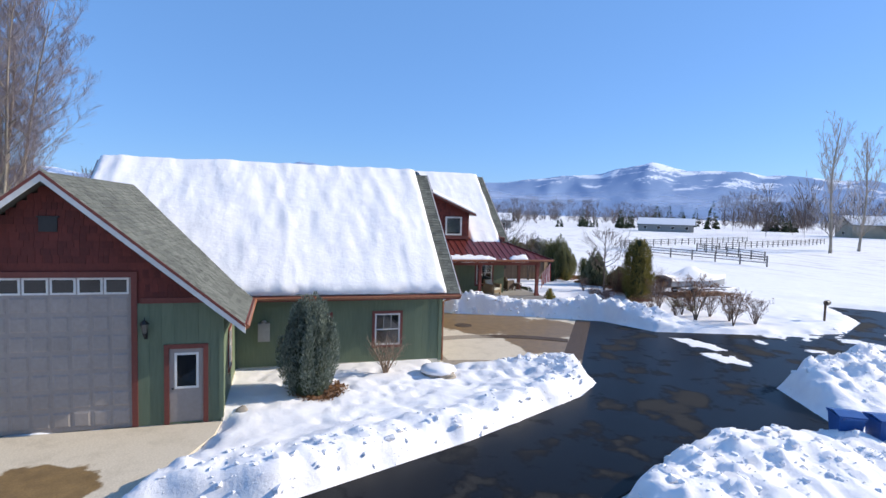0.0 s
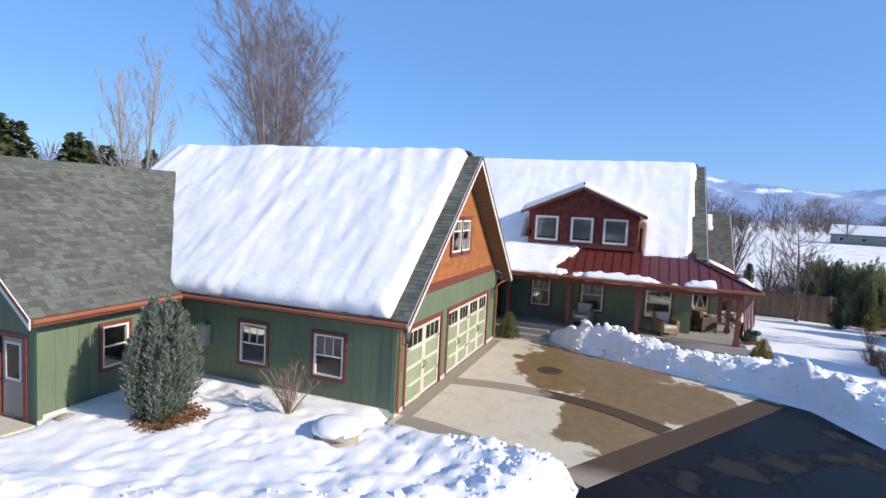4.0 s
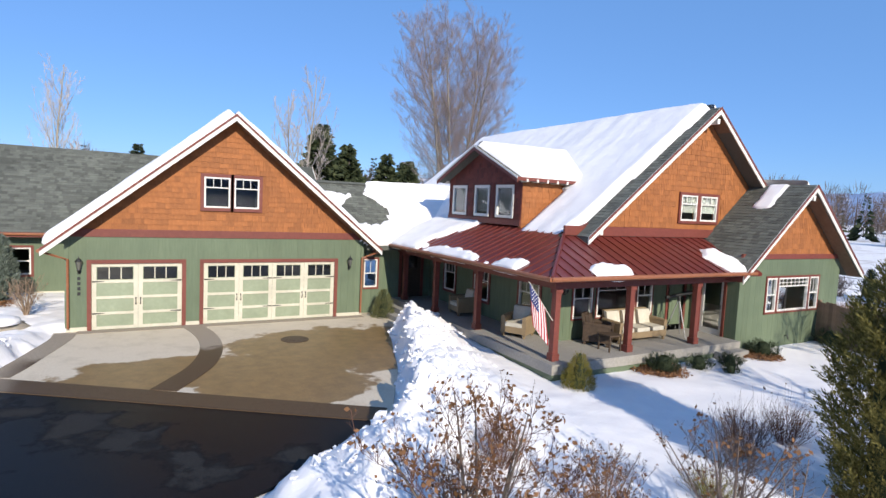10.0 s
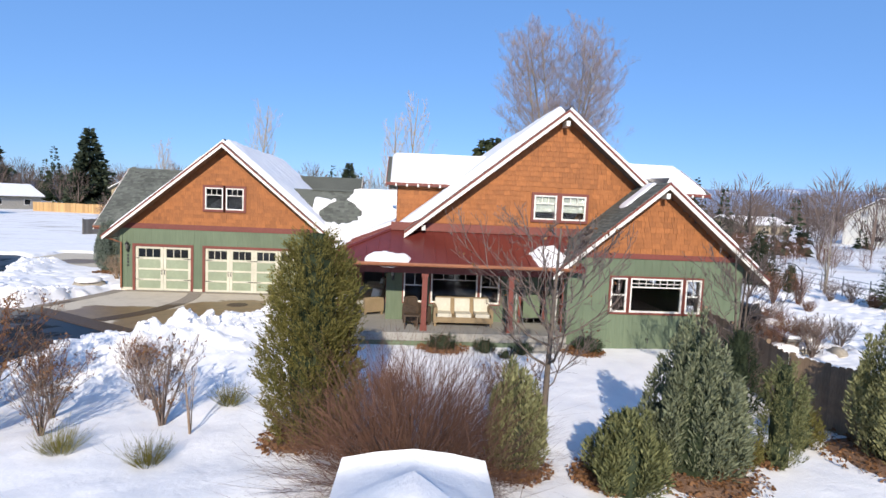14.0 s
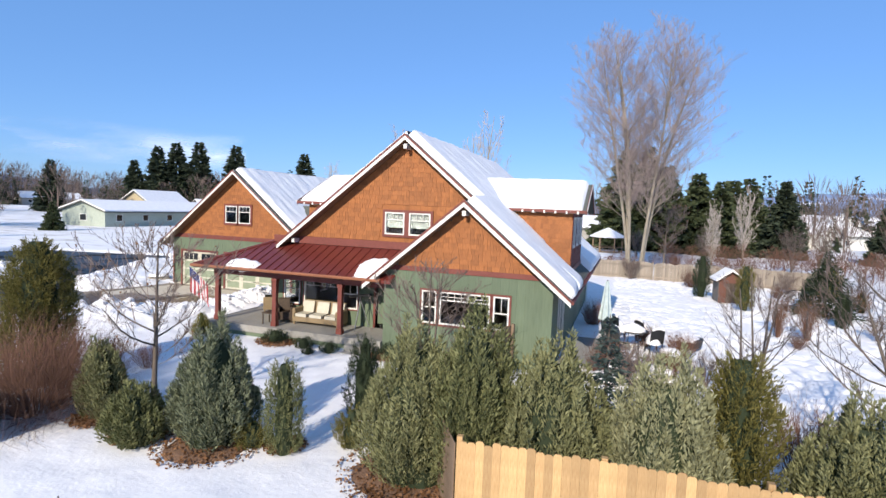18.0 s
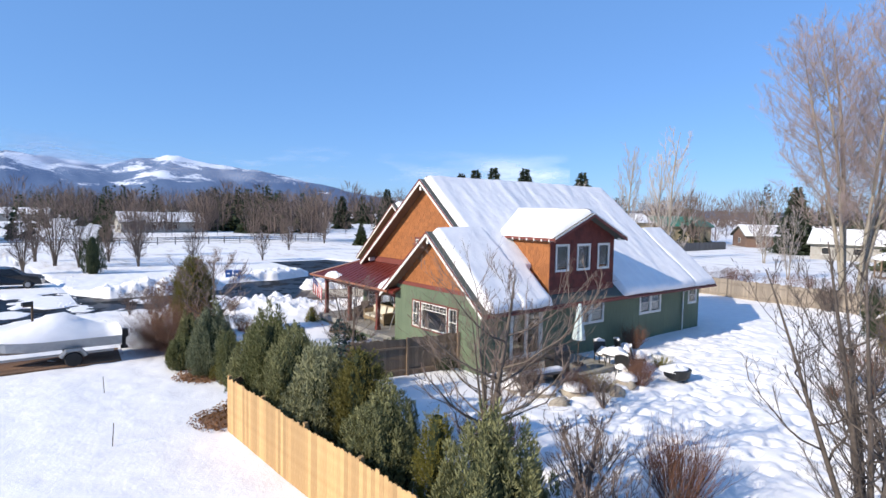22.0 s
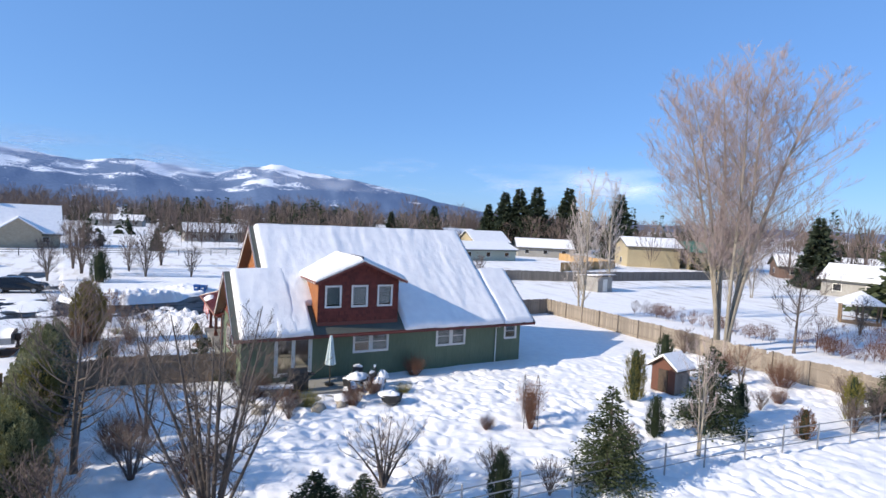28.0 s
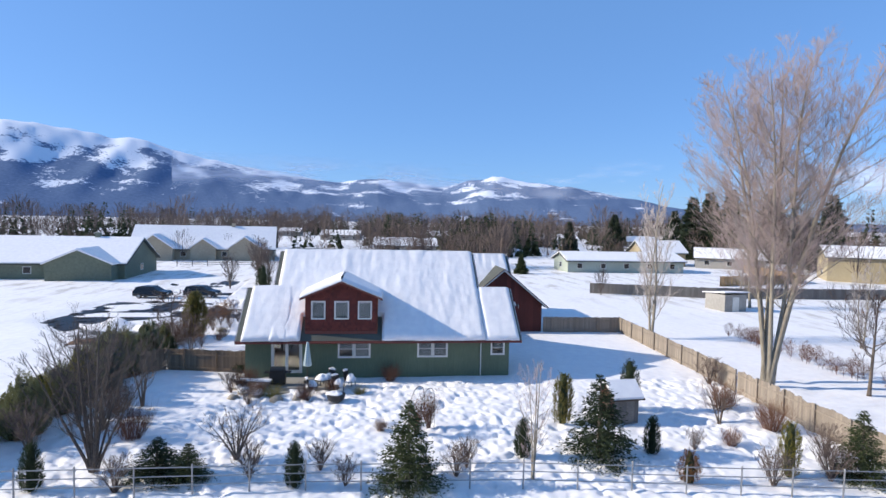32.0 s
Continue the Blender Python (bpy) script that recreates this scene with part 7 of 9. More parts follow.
for x, y, k in ((-150, 40, 26), (-170, 62, 20), (-120, 34, 18), (-190, 10, 20), (-96, 110, 16)):
    dark_places += [(x + rw.gauss(0, 9), y + rw.gauss(0, 6), rw.uniform(9, 15)) for _ in range(k)]
    bare_places += [(x + rw.gauss(0, 12), y + rw.gauss(0, 8), rw.uniform(8, 13)) for _ in range(k)]
for x, y in ((-85, -2), (-88, 4), (-83, 8), (-90, 12), (-70, 22), (-66, 28), (-72, 30), (-78, 18)):
    bare_places += [(x + rw.uniform(-3, 3), y + rw.uniform(-3, 3), rw.uniform(7, 11)) for _ in range(5)]
for x, y, k, sp, h in ((-100, -48, 10, 10, 11), (-150, -8, 8, 12, 9), (-135, 45, 14, 12, 13), (-88, 62, 8, 8, 9), (-145, -70, 16, 14, 15), (-165, -30, 14, 14, 14), (-40, 118, 10, 10, 12), (8, 104, 10, 9, 11), (66, 62, 12, 10, 10), (90, 40, 12, 12, 10), (60, 96, 12, 10, 12), (-26, 104, 8, 8, 11), (110, 60, 10, 10, 10), (96, 84, 10, 8, 9)):
    bare_places += [(x + rw.gauss(0, sp), y + rw.gauss(0, sp), h * rw.uniform(0.6, 1.25)) for _ in range(k)]
    dark_places += [(x + rw.gauss(0, sp), y + rw.gauss(0, sp), h * rw.uniform(0.5, 1.0)) for _ in range(k // 4)]
WOOD_FAR = surface("far_bare_woods", (0.10, 0.070, 0.058), (0.20, 0.15, 0.125), 0.05, 0.02, 0.9, 0.0)
tagged(new("far_woods", far_woods(5, bare_places, WOOD_FAR, "bare")), "distant belt of leafless brown trees", "woods", kind="stuff")
tagged(new("far_evergreens", far_woods(6, dark_places, JUN_DARK, "dark")), "distant dark evergreens among the bare trees", "woods", kind="stuff")
brush = far_woods(7, [(rw.uniform(32, 60), rw.uniform(34, 44), rw.uniform(1.5, 3)) for _ in range(90)] + [(rw.uniform(14, 42), rw.uniform(33.5, 35.5), rw.uniform(1.0, 1.7)) for _ in range(120)] + [(rw.uniform(46, 66), rw.uniform(20, 32), rw.uniform(1.5, 3.2)) for _ in range(40)], RED_TWIG, "bare")
tagged(new("brush", brush), "reddish leafless brush beyond the fence", "brush", kind="stuff")


# mountains
def peak_elev(az):
    a = [-180, -176, -170, -163, -158, -148, -135, -110, -85, -62, -55, -48.6, -42, -36.7, -30, -21.6, -14, -6.5, -1.6, 4.5, 12, 21, 34, 44, 52, 60, 66, 74, 84, 100, 125, 141, 145, 150, 154, 160, 164, 168, 173, 180]
    e = [78, 70, 82, 102, 124, 142, 138, 110, 88, 70, 60, 72, 80, 95, 72, 58, 50, 65, 85, 60, 45, 50, 40, 45, 50, 46, 50, 45, 35, 14, 12, 10, 18, 34, 50, 70, 80, 88, 70, 80]
    return np.interp(az, a, e) / 976.0


def mountain_build(nt, b):
    v = coords(nt, (0.001, 0.001, 0.001))
    ge = nt.nodes.new("ShaderNodeNewGeometry")
    sp = nt.nodes.new("ShaderNodeSeparateXYZ")
    nt.links.new(ge.outputs["Position"], sp.inputs[0])
    n1 = noise_of(nt, v, 4.2, 8, 0.60)
    n2 = noise_of(nt, v, 70.0, 3, 0.7)
    mr = nt.nodes.new("ShaderNodeMapRange")
    mr.inputs[1].default_value, mr.inputs[2].default_value = 60.0, 480.0
    nt.links.new(sp.outputs["Z"], mr.inputs[0])
    wx = nt.nodes.new("ShaderNodeMapRange")
    wx.inputs[1].default_value, wx.inputs[2].default_value = -2500.0, 2500.0
    wx.inputs[3].default_value, wx.inputs[4].default_value = -0.20, -0.22
    nt.links.new(sp.outputs["X"], wx.inputs[0])

    def madd(a, k, c):
        ad = nt.nodes.new("ShaderNodeMath")
        ad.operation = "MULTIPLY_ADD"
        nt.links.new(a, ad.inputs[0])
        ad.inputs[1].default_value = k
        nt.links.new(c, ad.inputs[2])
        return ad.outputs[0]

    cover = madd(n2, 0.55, madd(mr.outputs[0], 0.50, madd(n1, 1.5, wx.outputs[0])))
    half = nt.nodes.new("ShaderNodeMath")
    half.operation = "MULTIPLY"
    half.inputs[1].default_value = 0.5
    nt.links.new(cover, half.inputs[0])
    snowy = ramp(nt, half.outputs[0], [(0.520, (0, 0, 0)), (0.548, (0.95, 0.95, 0.95))])
    # Forest colour carries painted distance haze: dark green turned to blue.
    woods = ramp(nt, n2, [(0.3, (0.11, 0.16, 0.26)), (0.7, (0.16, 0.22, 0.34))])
    # The painted haze grows paler towards the east.
    east_haze = nt.nodes.new("ShaderNodeMapRange")
    east_haze.inputs[1].default_value, east_haze.inputs[2].default_value = -1500.0, 1500.0
    nt.links.new(sp.outputs["X"], east_haze.inputs[0])
    woods = mixc(nt, east_haze.outputs[0], woods, (0.24, 0.33, 0.50))
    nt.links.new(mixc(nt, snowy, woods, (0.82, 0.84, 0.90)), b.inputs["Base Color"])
    b.inputs["Roughness"].default_value = 1.0
    b.inputs["Specular IOR Level"].default_value = 0.0


MOUNTAIN = mat("haze_tinted_mountain", mountain_build)
AZ = np.arange(-180, 180.01, 0.3)
RR = np.linspace(2300, 4400, 30)
A, R = np.meshgrid(AZ, RR)
T = (R - 2300) / 2100
wrap = np.cos(np.radians(A)) * 3, np.sin(np.radians(A)) * 3
ridge = 1 - np.abs(2 * fbm(wrap[0] * 3.2 + T * 1.6, wrap[1] * 3.2 - T * 1.0, 1.0, 3, 71) - 1)
fine = fbm(wrap[0] * 9, wrap[1] * 9 + T * 3, 1.0, 3, 75) - 0.5
prof = np.clip(T / 0.62, 0, 1) ** 1.1
H = peak_elev(A) * (2300 + 2100 * 0.62) * prof * (0.97 - 0.24 * (1 - ridge) * 4 * T * np.clip(0.72 - T, 0, 1) / 0.52) + 26 * fine * prof
H = np.where(T > 0.8, H * (1 - (T - 0.8) * 1.5), H) - 12 * (1 - prof)
vs = np.stack([R * np.cos(np.radians(A)), R * np.sin(np.radians(A)), H], -1).reshape(-1, 3)
n = len(AZ)
i = (np.arange(len(RR) - 1)[:, None] * n + np.arange(n - 1)[None]).ravel()
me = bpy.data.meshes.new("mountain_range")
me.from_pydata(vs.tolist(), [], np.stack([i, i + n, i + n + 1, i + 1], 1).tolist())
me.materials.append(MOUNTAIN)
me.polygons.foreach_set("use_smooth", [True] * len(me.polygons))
tagged(new("mountain_range", me), "forested mountains with snowfields, blue distance haze painted into their colour", "mountains", kind="structure")

def mist_build(low, high, dense):
    def build(nt, b):
        ge = nt.nodes.new("ShaderNodeNewGeometry")
        sp = nt.nodes.new("ShaderNodeSeparateXYZ")
        nt.links.new(ge.outputs["Position"], sp.inputs[0])
        v = coords(nt, (0.0022, 0.0022, 0.011))
        n = noise_of(nt, v, 1.0, 6, 0.55)
        mr = nt.nodes.new("ShaderNodeMapRange")
        mr.inputs[1].default_value, mr.inputs[2].default_value = low, high
        nt.links.new(sp.outputs["Z"], mr.inputs[0])
        bell = ramp(nt, mr.outputs[0], [(0.0, (0, 0, 0)), (0.4, (1, 1, 1)), (1.0, (0, 0, 0))])
        puff = ramp(nt, n, [(0.44, (0, 0, 0)), (0.68, (dense, dense, dense))])
        nt.links.new(mixc(nt, 1.0, bell, puff, "MULTIPLY"), b.inputs["Alpha"])
        b.inputs["Base Color"].default_value = (0.80, 0.82, 0.90, 1)
        b.inputs["Roughness"].default_value = 1.0
        b.inputs["Specular IOR Level"].default_value = 0.0

    return build


for a0, a1, low, high, dense in ((128, 200, 105, 260, 0.75), (-62, -12, 30, 130, 0.9)):
    az = np.radians(np.arange(a0, a1 + 0.1, 1.0))
    zs = np.linspace(low, high, 6)
    A, Z = np.meshgrid(az, zs)
    rr = 2240 + 60 * np.sin(A * 9)
    k = len(az)
    i = (np.arange(len(zs) - 1)[:, None] * k + np.arange(k - 1)[None]).ravel()
    me = bpy.data.meshes.new("low_cloud")
    me.from_pydata(np.stack([rr * np.cos(A), rr * np.sin(A), Z], -1).reshape(-1, 3).tolist(), [], np.stack([i, i + 1, i + k + 1, i + k], 1).tolist())
    me.materials.append(mat("low_cloud", mist_build(low, high, dense)))
    tagged(new("low_cloud", me), "thin white cloud bank along the mountains", "cloud", kind="stuff")

# far houses
TAN = surface("tan_siding", (0.36, 0.30, 0.21), (0.46, 0.39, 0.28), 3, 0.2, 0.8, 0.1, 0.01)
PALE_GREEN = surface("pale_green_siding", (0.36, 0.40, 0.33), (0.46, 0.50, 0.42), 3, 0.2, 0.8, 0.1, 0.01)
OLIVE = surface("olive_siding", (0.14, 0.16, 0.11), (0.20, 0.22, 0.15), 3, 0.2, 0.8, 0.1, 0.01)
YELLOW = surface("yellow_metal_siding", (0.40, 0.32, 0.19), (0.48, 0.40, 0.25), 3, 0.2, 0.6, 0.1, 0.01)
GREEN_METAL = surface("green_metal_roof", (0.03, 0.16, 0.10), (0.05, 0.22, 0.14), 3, 0.2, 0.5, 0.1, 0.01)
GREY_SIDING = surface("grey_siding", (0.30, 0.28, 0.25), (0.40, 0.38, 0.34), 3, 0.2, 0.8, 0.1, 0.01)
BRICK = surface("red_brick", (0.15, 0.095, 0.07), (0.22, 0.14, 0.11), 5, 0.4, 0.85, 0.3, 0.01)


def far_house(name, x, y, turn, length, width, high, wallm, label, roofm=None, wins=5, slope=0.42, storeys=1, extra=None, garage_side=False, z=None):
    """A house of the neighbourhood: walls, gables, snowy roof with thickness, windows, door and chimney. Length along local x."""
    h = thing(name, label, "house", at=pose(x, y, ground_at(x, y) - 0.1 if z is None else z, 0, 0, turn))
    a, b = length / 2, width / 2
    part("wall", Mesh().box((-a, -b, 0), (a, -b + 0.15, high)), wallm, h)
    part("wall", Mesh().box((-a, b - 0.15, 0), (a, b, high)), wallm, h)
    top = high + slope * b
    for s in (-1, 1):
        part("gable_wall", Mesh().prism([(s * a, -b + 0.15, 0), (s * a, b - 0.15, 0), (s * a, b - 0.15, high), (s * a, 0, top - 0.1), (s * a, -b + 0.15, high)], (-s * 0.15, 0, 0)), wallm, h)
        o = 0.6
        part("roof", Mesh().prism([(-a - o, 0, top + 0.05), (a + o, 0, top + 0.05), (a + o, s * (b + o), high - slope * o + 0.05), (-a - o, s * (b + o), high - slope * o + 0.05)], (0, 0, -0.22)), SHINGLE, h)
        part("roof_cover", Mesh().prism([(-a - o + 0.1, 0, top + 0.32), (a + o - 0.1, 0, top + 0.32), (a + o - 0.1, s * (b + o - 0.05), high - slope * o + 0.27), (-a - o + 0.1, s * (b + o - 0.05), high - slope * o + 0.27)], (0, 0, -0.2)), roofm or SNOW, h)
        for st in range(storeys):
            for k in range(wins):
                u = -a + length * (k + 0.5) / wins
                zz = 1.0 + 2.8 * st
                w = part("window", Mesh().box((u - 0.65, s * b - 0.03, zz), (u + 0.65, s * b + 0.05, zz + 1.25)), WHITE, h)
                part("pane", Mesh().box((u - 0.55, s * (b + 0.055) - 0.005, zz + 0.1), (u + 0.55, s * (b + 0.055) + 0.005, zz + 1.15)), LITE, w)
    for s in (-1, 1):
        w = part("window", Mesh().box((s * a - 0.04, -0.8, 1.0), (s * a + 0.04, 0.8, 2.2)), WHITE, h)
        part("pane", Mesh().box((s * (a + 0.05) - 0.005, -0.7, 1.1), (s * (a + 0.05) + 0.005, 0.7, 2.1)), LITE, w)
    if extra:
        for ex, ew, ed in extra:
            part("porch_gable", Mesh().prism([(ex - ew, -b - ed, 0), (ex + ew, -b - ed, 0), (ex + ew, -b - ed, high), (ex, -b - ed, high + slope * ew), (ex - ew, -b - ed, high)], (0, ed, 0)), wallm, h)
            for s in (-1, 1):
                part("porch_roof", Mesh().prism([(ex, -b - ed - 0.4, high + slope * ew + 0.3), (ex, 0, high + slope * ew + 0.3), (ex + s * (ew + 0.4), 0, high + 0.12), (ex + s * (ew + 0.4), -b - ed - 0.4, high + 0.12)], (0, 0, -0.3)), roofm or SNOW, h)
        part("chimney", Mesh().box((a * 0.35, -0.4, high), (a * 0.35 + 0.9, 0.5, top + 1.0)), wallm, h)
    return h


far_house("ranch_house", -88, -46, 98, 34, 14, 3.2, TAN, "large tan ranch house with gables and snowy roof", wins=7, slope=0.75, extra=((-11, 4.2, 3.0), (0, 3.0, 1.5), (10, 3.8, 2.5)))
far_house("ranch_house", -43, -57, 94, 24, 17, 3.0, OLIVE, "olive ranch house with a broad snowy hip roof", wins=4, slope=0.45, extra=((6, 5, 3.0),))
far_house("ranch_house", -61, 56, -90, 28, 10, 2.9, PALE_GREEN, "long pale-green single-storey house with snowy roof", wins=5, slope=0.30)
far_house("ranch_house", -80, 76, -90, 12, 9, 4.0, YELLOW, "cream gabled house behind the long house", wins=2, slope=0.6)
far_house("metal_barn", -42.2, 102, 57.5, 13, 12, 5.4, YELLOW, "yellow metal barn with snowy roof", wins=0, slope=0.32)
far_house("metal_barn", -33.5, 115, 57.5, 14, 12, 4.6, YELLOW, "yellow metal barn with a green roof", roofm=GREEN_METAL, wins=0, slope=0.35)
far_house("ranch_house", -8, 122, 40, 22, 10, 3.0, BRICK, "brick house with snowy roof among trees", wins=4)
far_house("ranch_house", -72, 92, 60, 16, 10, 3.0, GREY_SIDING, "grey house with snowy roof among trees", wins=3)
far_house("two_storey_house", 122, 84, 30, 20, 13, 6.0, WHITE, "white two-storey house with snowy roof", wins=5, storeys=2, slope=0.6, extra=((-5, 3.5, 2.5),))
far_house("ranch_house", 71, 117, 33, 30, 12, 3.4, WHITE, "white gabled house with snowy roof", wins=5, slope=0.62, extra=((-7, 3.5, 2.5),))
far_house("ranch_house", 118, 130, 20, 24, 10, 3.0, TAN, "tan house with snowy roof", wins=5)
far_house("ranch_house", 16, 92, 10, 18, 10, 3.0, GREY_SIDING, "grey house with snowy roof behind the trees", wins=4)
far_house("ranch_house", 150, 24, 80, 26, 11, 3.2, TAN, "tan house with arched openings and snowy roof", wins=6)
far_house("ranch_house", 190, -72, 70, 22, 12, 3.2, GREY_SIDING, "grey house with a white snowy roof across the field", wins=4)
far_house("metal_barn", 130, -206, 60, 24, 14, 5.0, TAN, "tan metal barn across the field", wins=0)
far_house("ranch_house", 165, -140, 50, 20, 10, 3.0, GREY_SIDING, "small grey house across the snowy field", wins=4)
for x, y, t in ((-230, -20, 80), (-260, 30, 100), (-210, 90, 90), (-300, -60, 85), (-190, 130, 70), (-330, 60, 90), (-170, -110, 95), (250, -20, 80), (230, 60, 60), (-150, 150, 60), (-120, 8, 90)):
    far_house("ranch_house", x, y, t, 20, 10, 3.0, GREY_SIDING, "distant grey house with a snow-covered roof", wins=4)

shed = thing("garden_shed", "small grey board shed with a snowy roof", "shed", at=pose(-3.6, 45.4, 0.05, 0, 0, 8))
part("wall", Mesh().box((-1.8, -1.7, 0), (1.8, 1.7, 2.3)), GREY_SIDING, shed)
part("roof_cover", Mesh().prism([(-2.1, -2.0, 2.35), (2.1, -2.0, 2.75), (2.1, 2.0, 2.75), (-2.1, 2.0, 2.35)], (0, 0, -0.12)), SNOW, shed)
part("door", Mesh().box((1.78, -0.5, 0.1), (1.84, 0.5, 2.0)), WHITE, shed)

gaz = thing("gazebo", "open wooden gazebo with a snowy tent roof", "gazebo", at=pose(26, 57, 0.05))
for k in range(6):
    a = 1.0472 * k
    part("post", Mesh().box((2.1 * math.cos(a) - 0.08, 2.1 * math.sin(a) - 0.08, 0), (2.1 * math.cos(a) + 0.08, 2.1 * math.sin(a) + 0.08, 2.4)), FENCE_OLD, gaz)
    b = 1.0472 * (k + 1)
    if k != 2:
        p, q = Vector((2.1 * math.cos(a), 2.1 * math.sin(a), 0.9)), Vector((2.1 * math.cos(b), 2.1 * math.sin(b), 0.9))
        part("rail", Mesh().tube([p, q], [0.05, 0.05], 4), FENCE_OLD, gaz)
        part("rail", Mesh().tube([p - Vector((0, 0, 0.6)), q - Vector((0, 0, 0.6))], [0.05, 0.05], 4), FENCE_OLD, gaz)
part("roof", Mesh().lathe([(2.6, 2.35), (2.6, 2.5), (1.3, 3.2), (0.15, 3.75), (0.0, 3.8)], (0, 0, 0), 6), SNOW, gaz)
part("floor", Mesh().lathe([(2.3, -0.1), (2.3, 0.15), (0.0, 0.15)], (0, 0, 0), 6), FENCE_OLD, gaz)


def field_fence(pts, label, rails=(0.5, 0.9, 1.25), gap=3.0):
    f = thing("field_fence", label, "fence", kind="structure")
    pm = Mesh().box((-0.07, -0.07, -0.3), (0.07, 0.07, 1.4)).data("post", GREY_WOOD)
    for (ax, ay), (bx, by) in zip(pts, pts[1:]):
        L = math.hypot(bx - ax, by - ay)
        n = int(L / gap)
        for i in range(n + 1):
            x, y = ax + (bx - ax) * i / n, ay + (by - ay) * i / n
            o = new("post", pm)
            o.parent, o.matrix_basis = f, pose(x, y, ground_at(x, y))
        za, zb = ground_at(ax, ay), ground_at(bx, by)
        for z in rails:
            part("rail", Mesh().tube([(ax, ay, za + z), (bx, by, zb + z)], [0.055, 0.055], 4), GREY_WOOD, f)


field_fence([(-62, -45), (-63, -13), (-66, 8), (-70, 30)], "grey wooden rail fence across the snowy field")
field_fence([(34, -52), (50, -47), (68, -54), (95, -110)], "grey rail fence of a snowy paddock")
field_fence([(41, -59), (60, -64), (90, -130)], "grey rail fence of a snowy paddock")
board_fence("fence_neighbour", [(-20, 33), (-14, 51), (-13.4, 70), (-12, 98)], 1.7, GREY_WOOD, "grey board fence of the next garden", width=0.3, seed=8)
board_fence("fence_neighbour", [(-60, 88), (-36, 84), (-30, 62)], 1.9, FENCE_NEW, "yellow board fence by the barn", width=0.3, seed=9)


# ---- things on and by the house ----
WICKER = surface("tan_wicker", (0.22, 0.155, 0.085), (0.32, 0.235, 0.135), 40, 2, 0.8, 0.6, 0.01)
CUSHION = surface("cream_cushion", (0.52, 0.48, 0.39), (0.62, 0.58, 0.48), 20, 2, 0.9, 0.2, 0.006)
DARK_WOOD = surface("dark_brown_wood", (0.05, 0.032, 0.02), (0.10, 0.065, 0.04), 12, 1.5, 0.7, 0.3, 0.006)
BLUE_BIN = surface("blue_bin_plastic", (0.012, 0.075, 0.26), (0.018, 0.10, 0.33), 8, 1.5, 0.5, 0.1, 0.003)
RUBBER = surface("black_rubber", (0.012, 0.012, 0.012), (0.02, 0.02, 0.02), 20, 2, 0.8, 0.2, 0.004)
BOAT_HULL = surface("grey_boat_hull", (0.30, 0.31, 0.32), (0.40, 0.41, 0.42), 4, 0.8, 0.4, 0.05, 0.003)
TARP = surface("pale_boat_cover", (0.55, 0.55, 0.58), (0.70, 0.70, 0.74), 4, 0.8, 0.8, 0.2, 0.01)
CAR_PAINT = surface("dark_car_paint", (0.008, 0.010, 0.013), (0.014, 0.016, 0.02), 3, 0.8, 0.25, 0.0)
STONE = surface("grey_field_stone", (0.26, 0.225, 0.18), (0.42, 0.37, 0.30), 6, 1.2, 0.9, 0.5, 0.02)
CANVAS = surface("pale_teal_canvas", (0.42, 0.50, 0.50), (0.58, 0.66, 0.65), 10, 1.5, 0.85, 0.3, 0.006)
FLAG_RED = surface("flag_red_cloth", (0.36, 0.02, 0.03), (0.46, 0.035, 0.045), 12, 2, 0.85, 0.1, 0.003)
FLAG_WHITE = surface("flag_white_cloth", (0.66, 0.64, 0.62), (0.76, 0.74, 0.72), 12, 2, 0.85, 0.1, 0.003)
FLAG_BLUE = surface("flag_blue_cloth", (0.02, 0.03, 0.13), (0.03, 0.045, 0.17), 12, 2, 0.85, 0.1, 0.003)
GRAVEL_BED = surface("brown_leaf_litter", (0.13, 0.068, 0.038), (0.33, 0.19, 0.115), 30, 1.2, 0.95, 0.8, 0.03)

# downspouts, gutters, lanterns, number
for x0, x1, y, face in ((-0.62, 0.05, -0.10, "garage"), (10.82, 10.15, -0.10, "garage")):
    part("downspout", Mesh().tube([(x0, -0.5, 2.72), (x0 * 0.5 + x1 * 0.5, -0.2, 2.55), (x1, y, 2.42), (x1, y, 0.12)], [0.04] * 4, 6), COPPER, garage, "copper downspout")
part("gutter", Mesh().tube([(-0.66, -0.58, 2.74), (-0.66, 13.0, 2.74)], [0.06, 0.06], 8), COPPER, garage, "copper gutter")
part("gutter", Mesh().tube([(-5.0, 6.82, 2.72), (-0.3, 6.82, 2.72)], [0.06, 0.06], 8), COPPER, shop, "copper gutter")
part("downspout", Mesh().tube([(26.98, 6.3, 2.75), (26.4, 6.3, 2.5), (26.4, 6.3, 0.15)], [0.04] * 3, 6), WHITE, house, "white downspout")
part("gutter", Mesh().tube([(27.0, -10.6, 2.78), (27.0, 9.1, 2.78)], [0.06, 0.06], 8), RED_TRIM, house)
for x in (0.02, 10.18):
    part("corner_board", Mesh().box((x - 0.06, -0.035, 0.14), (x + 0.06, 0.10, 3.1)), GREEN, garage)
part("corner_board", Mesh().box((SX - 0.03, 7.46, 0.1), (SX + 0.10, 7.58, 3.0)), GREEN, shop)


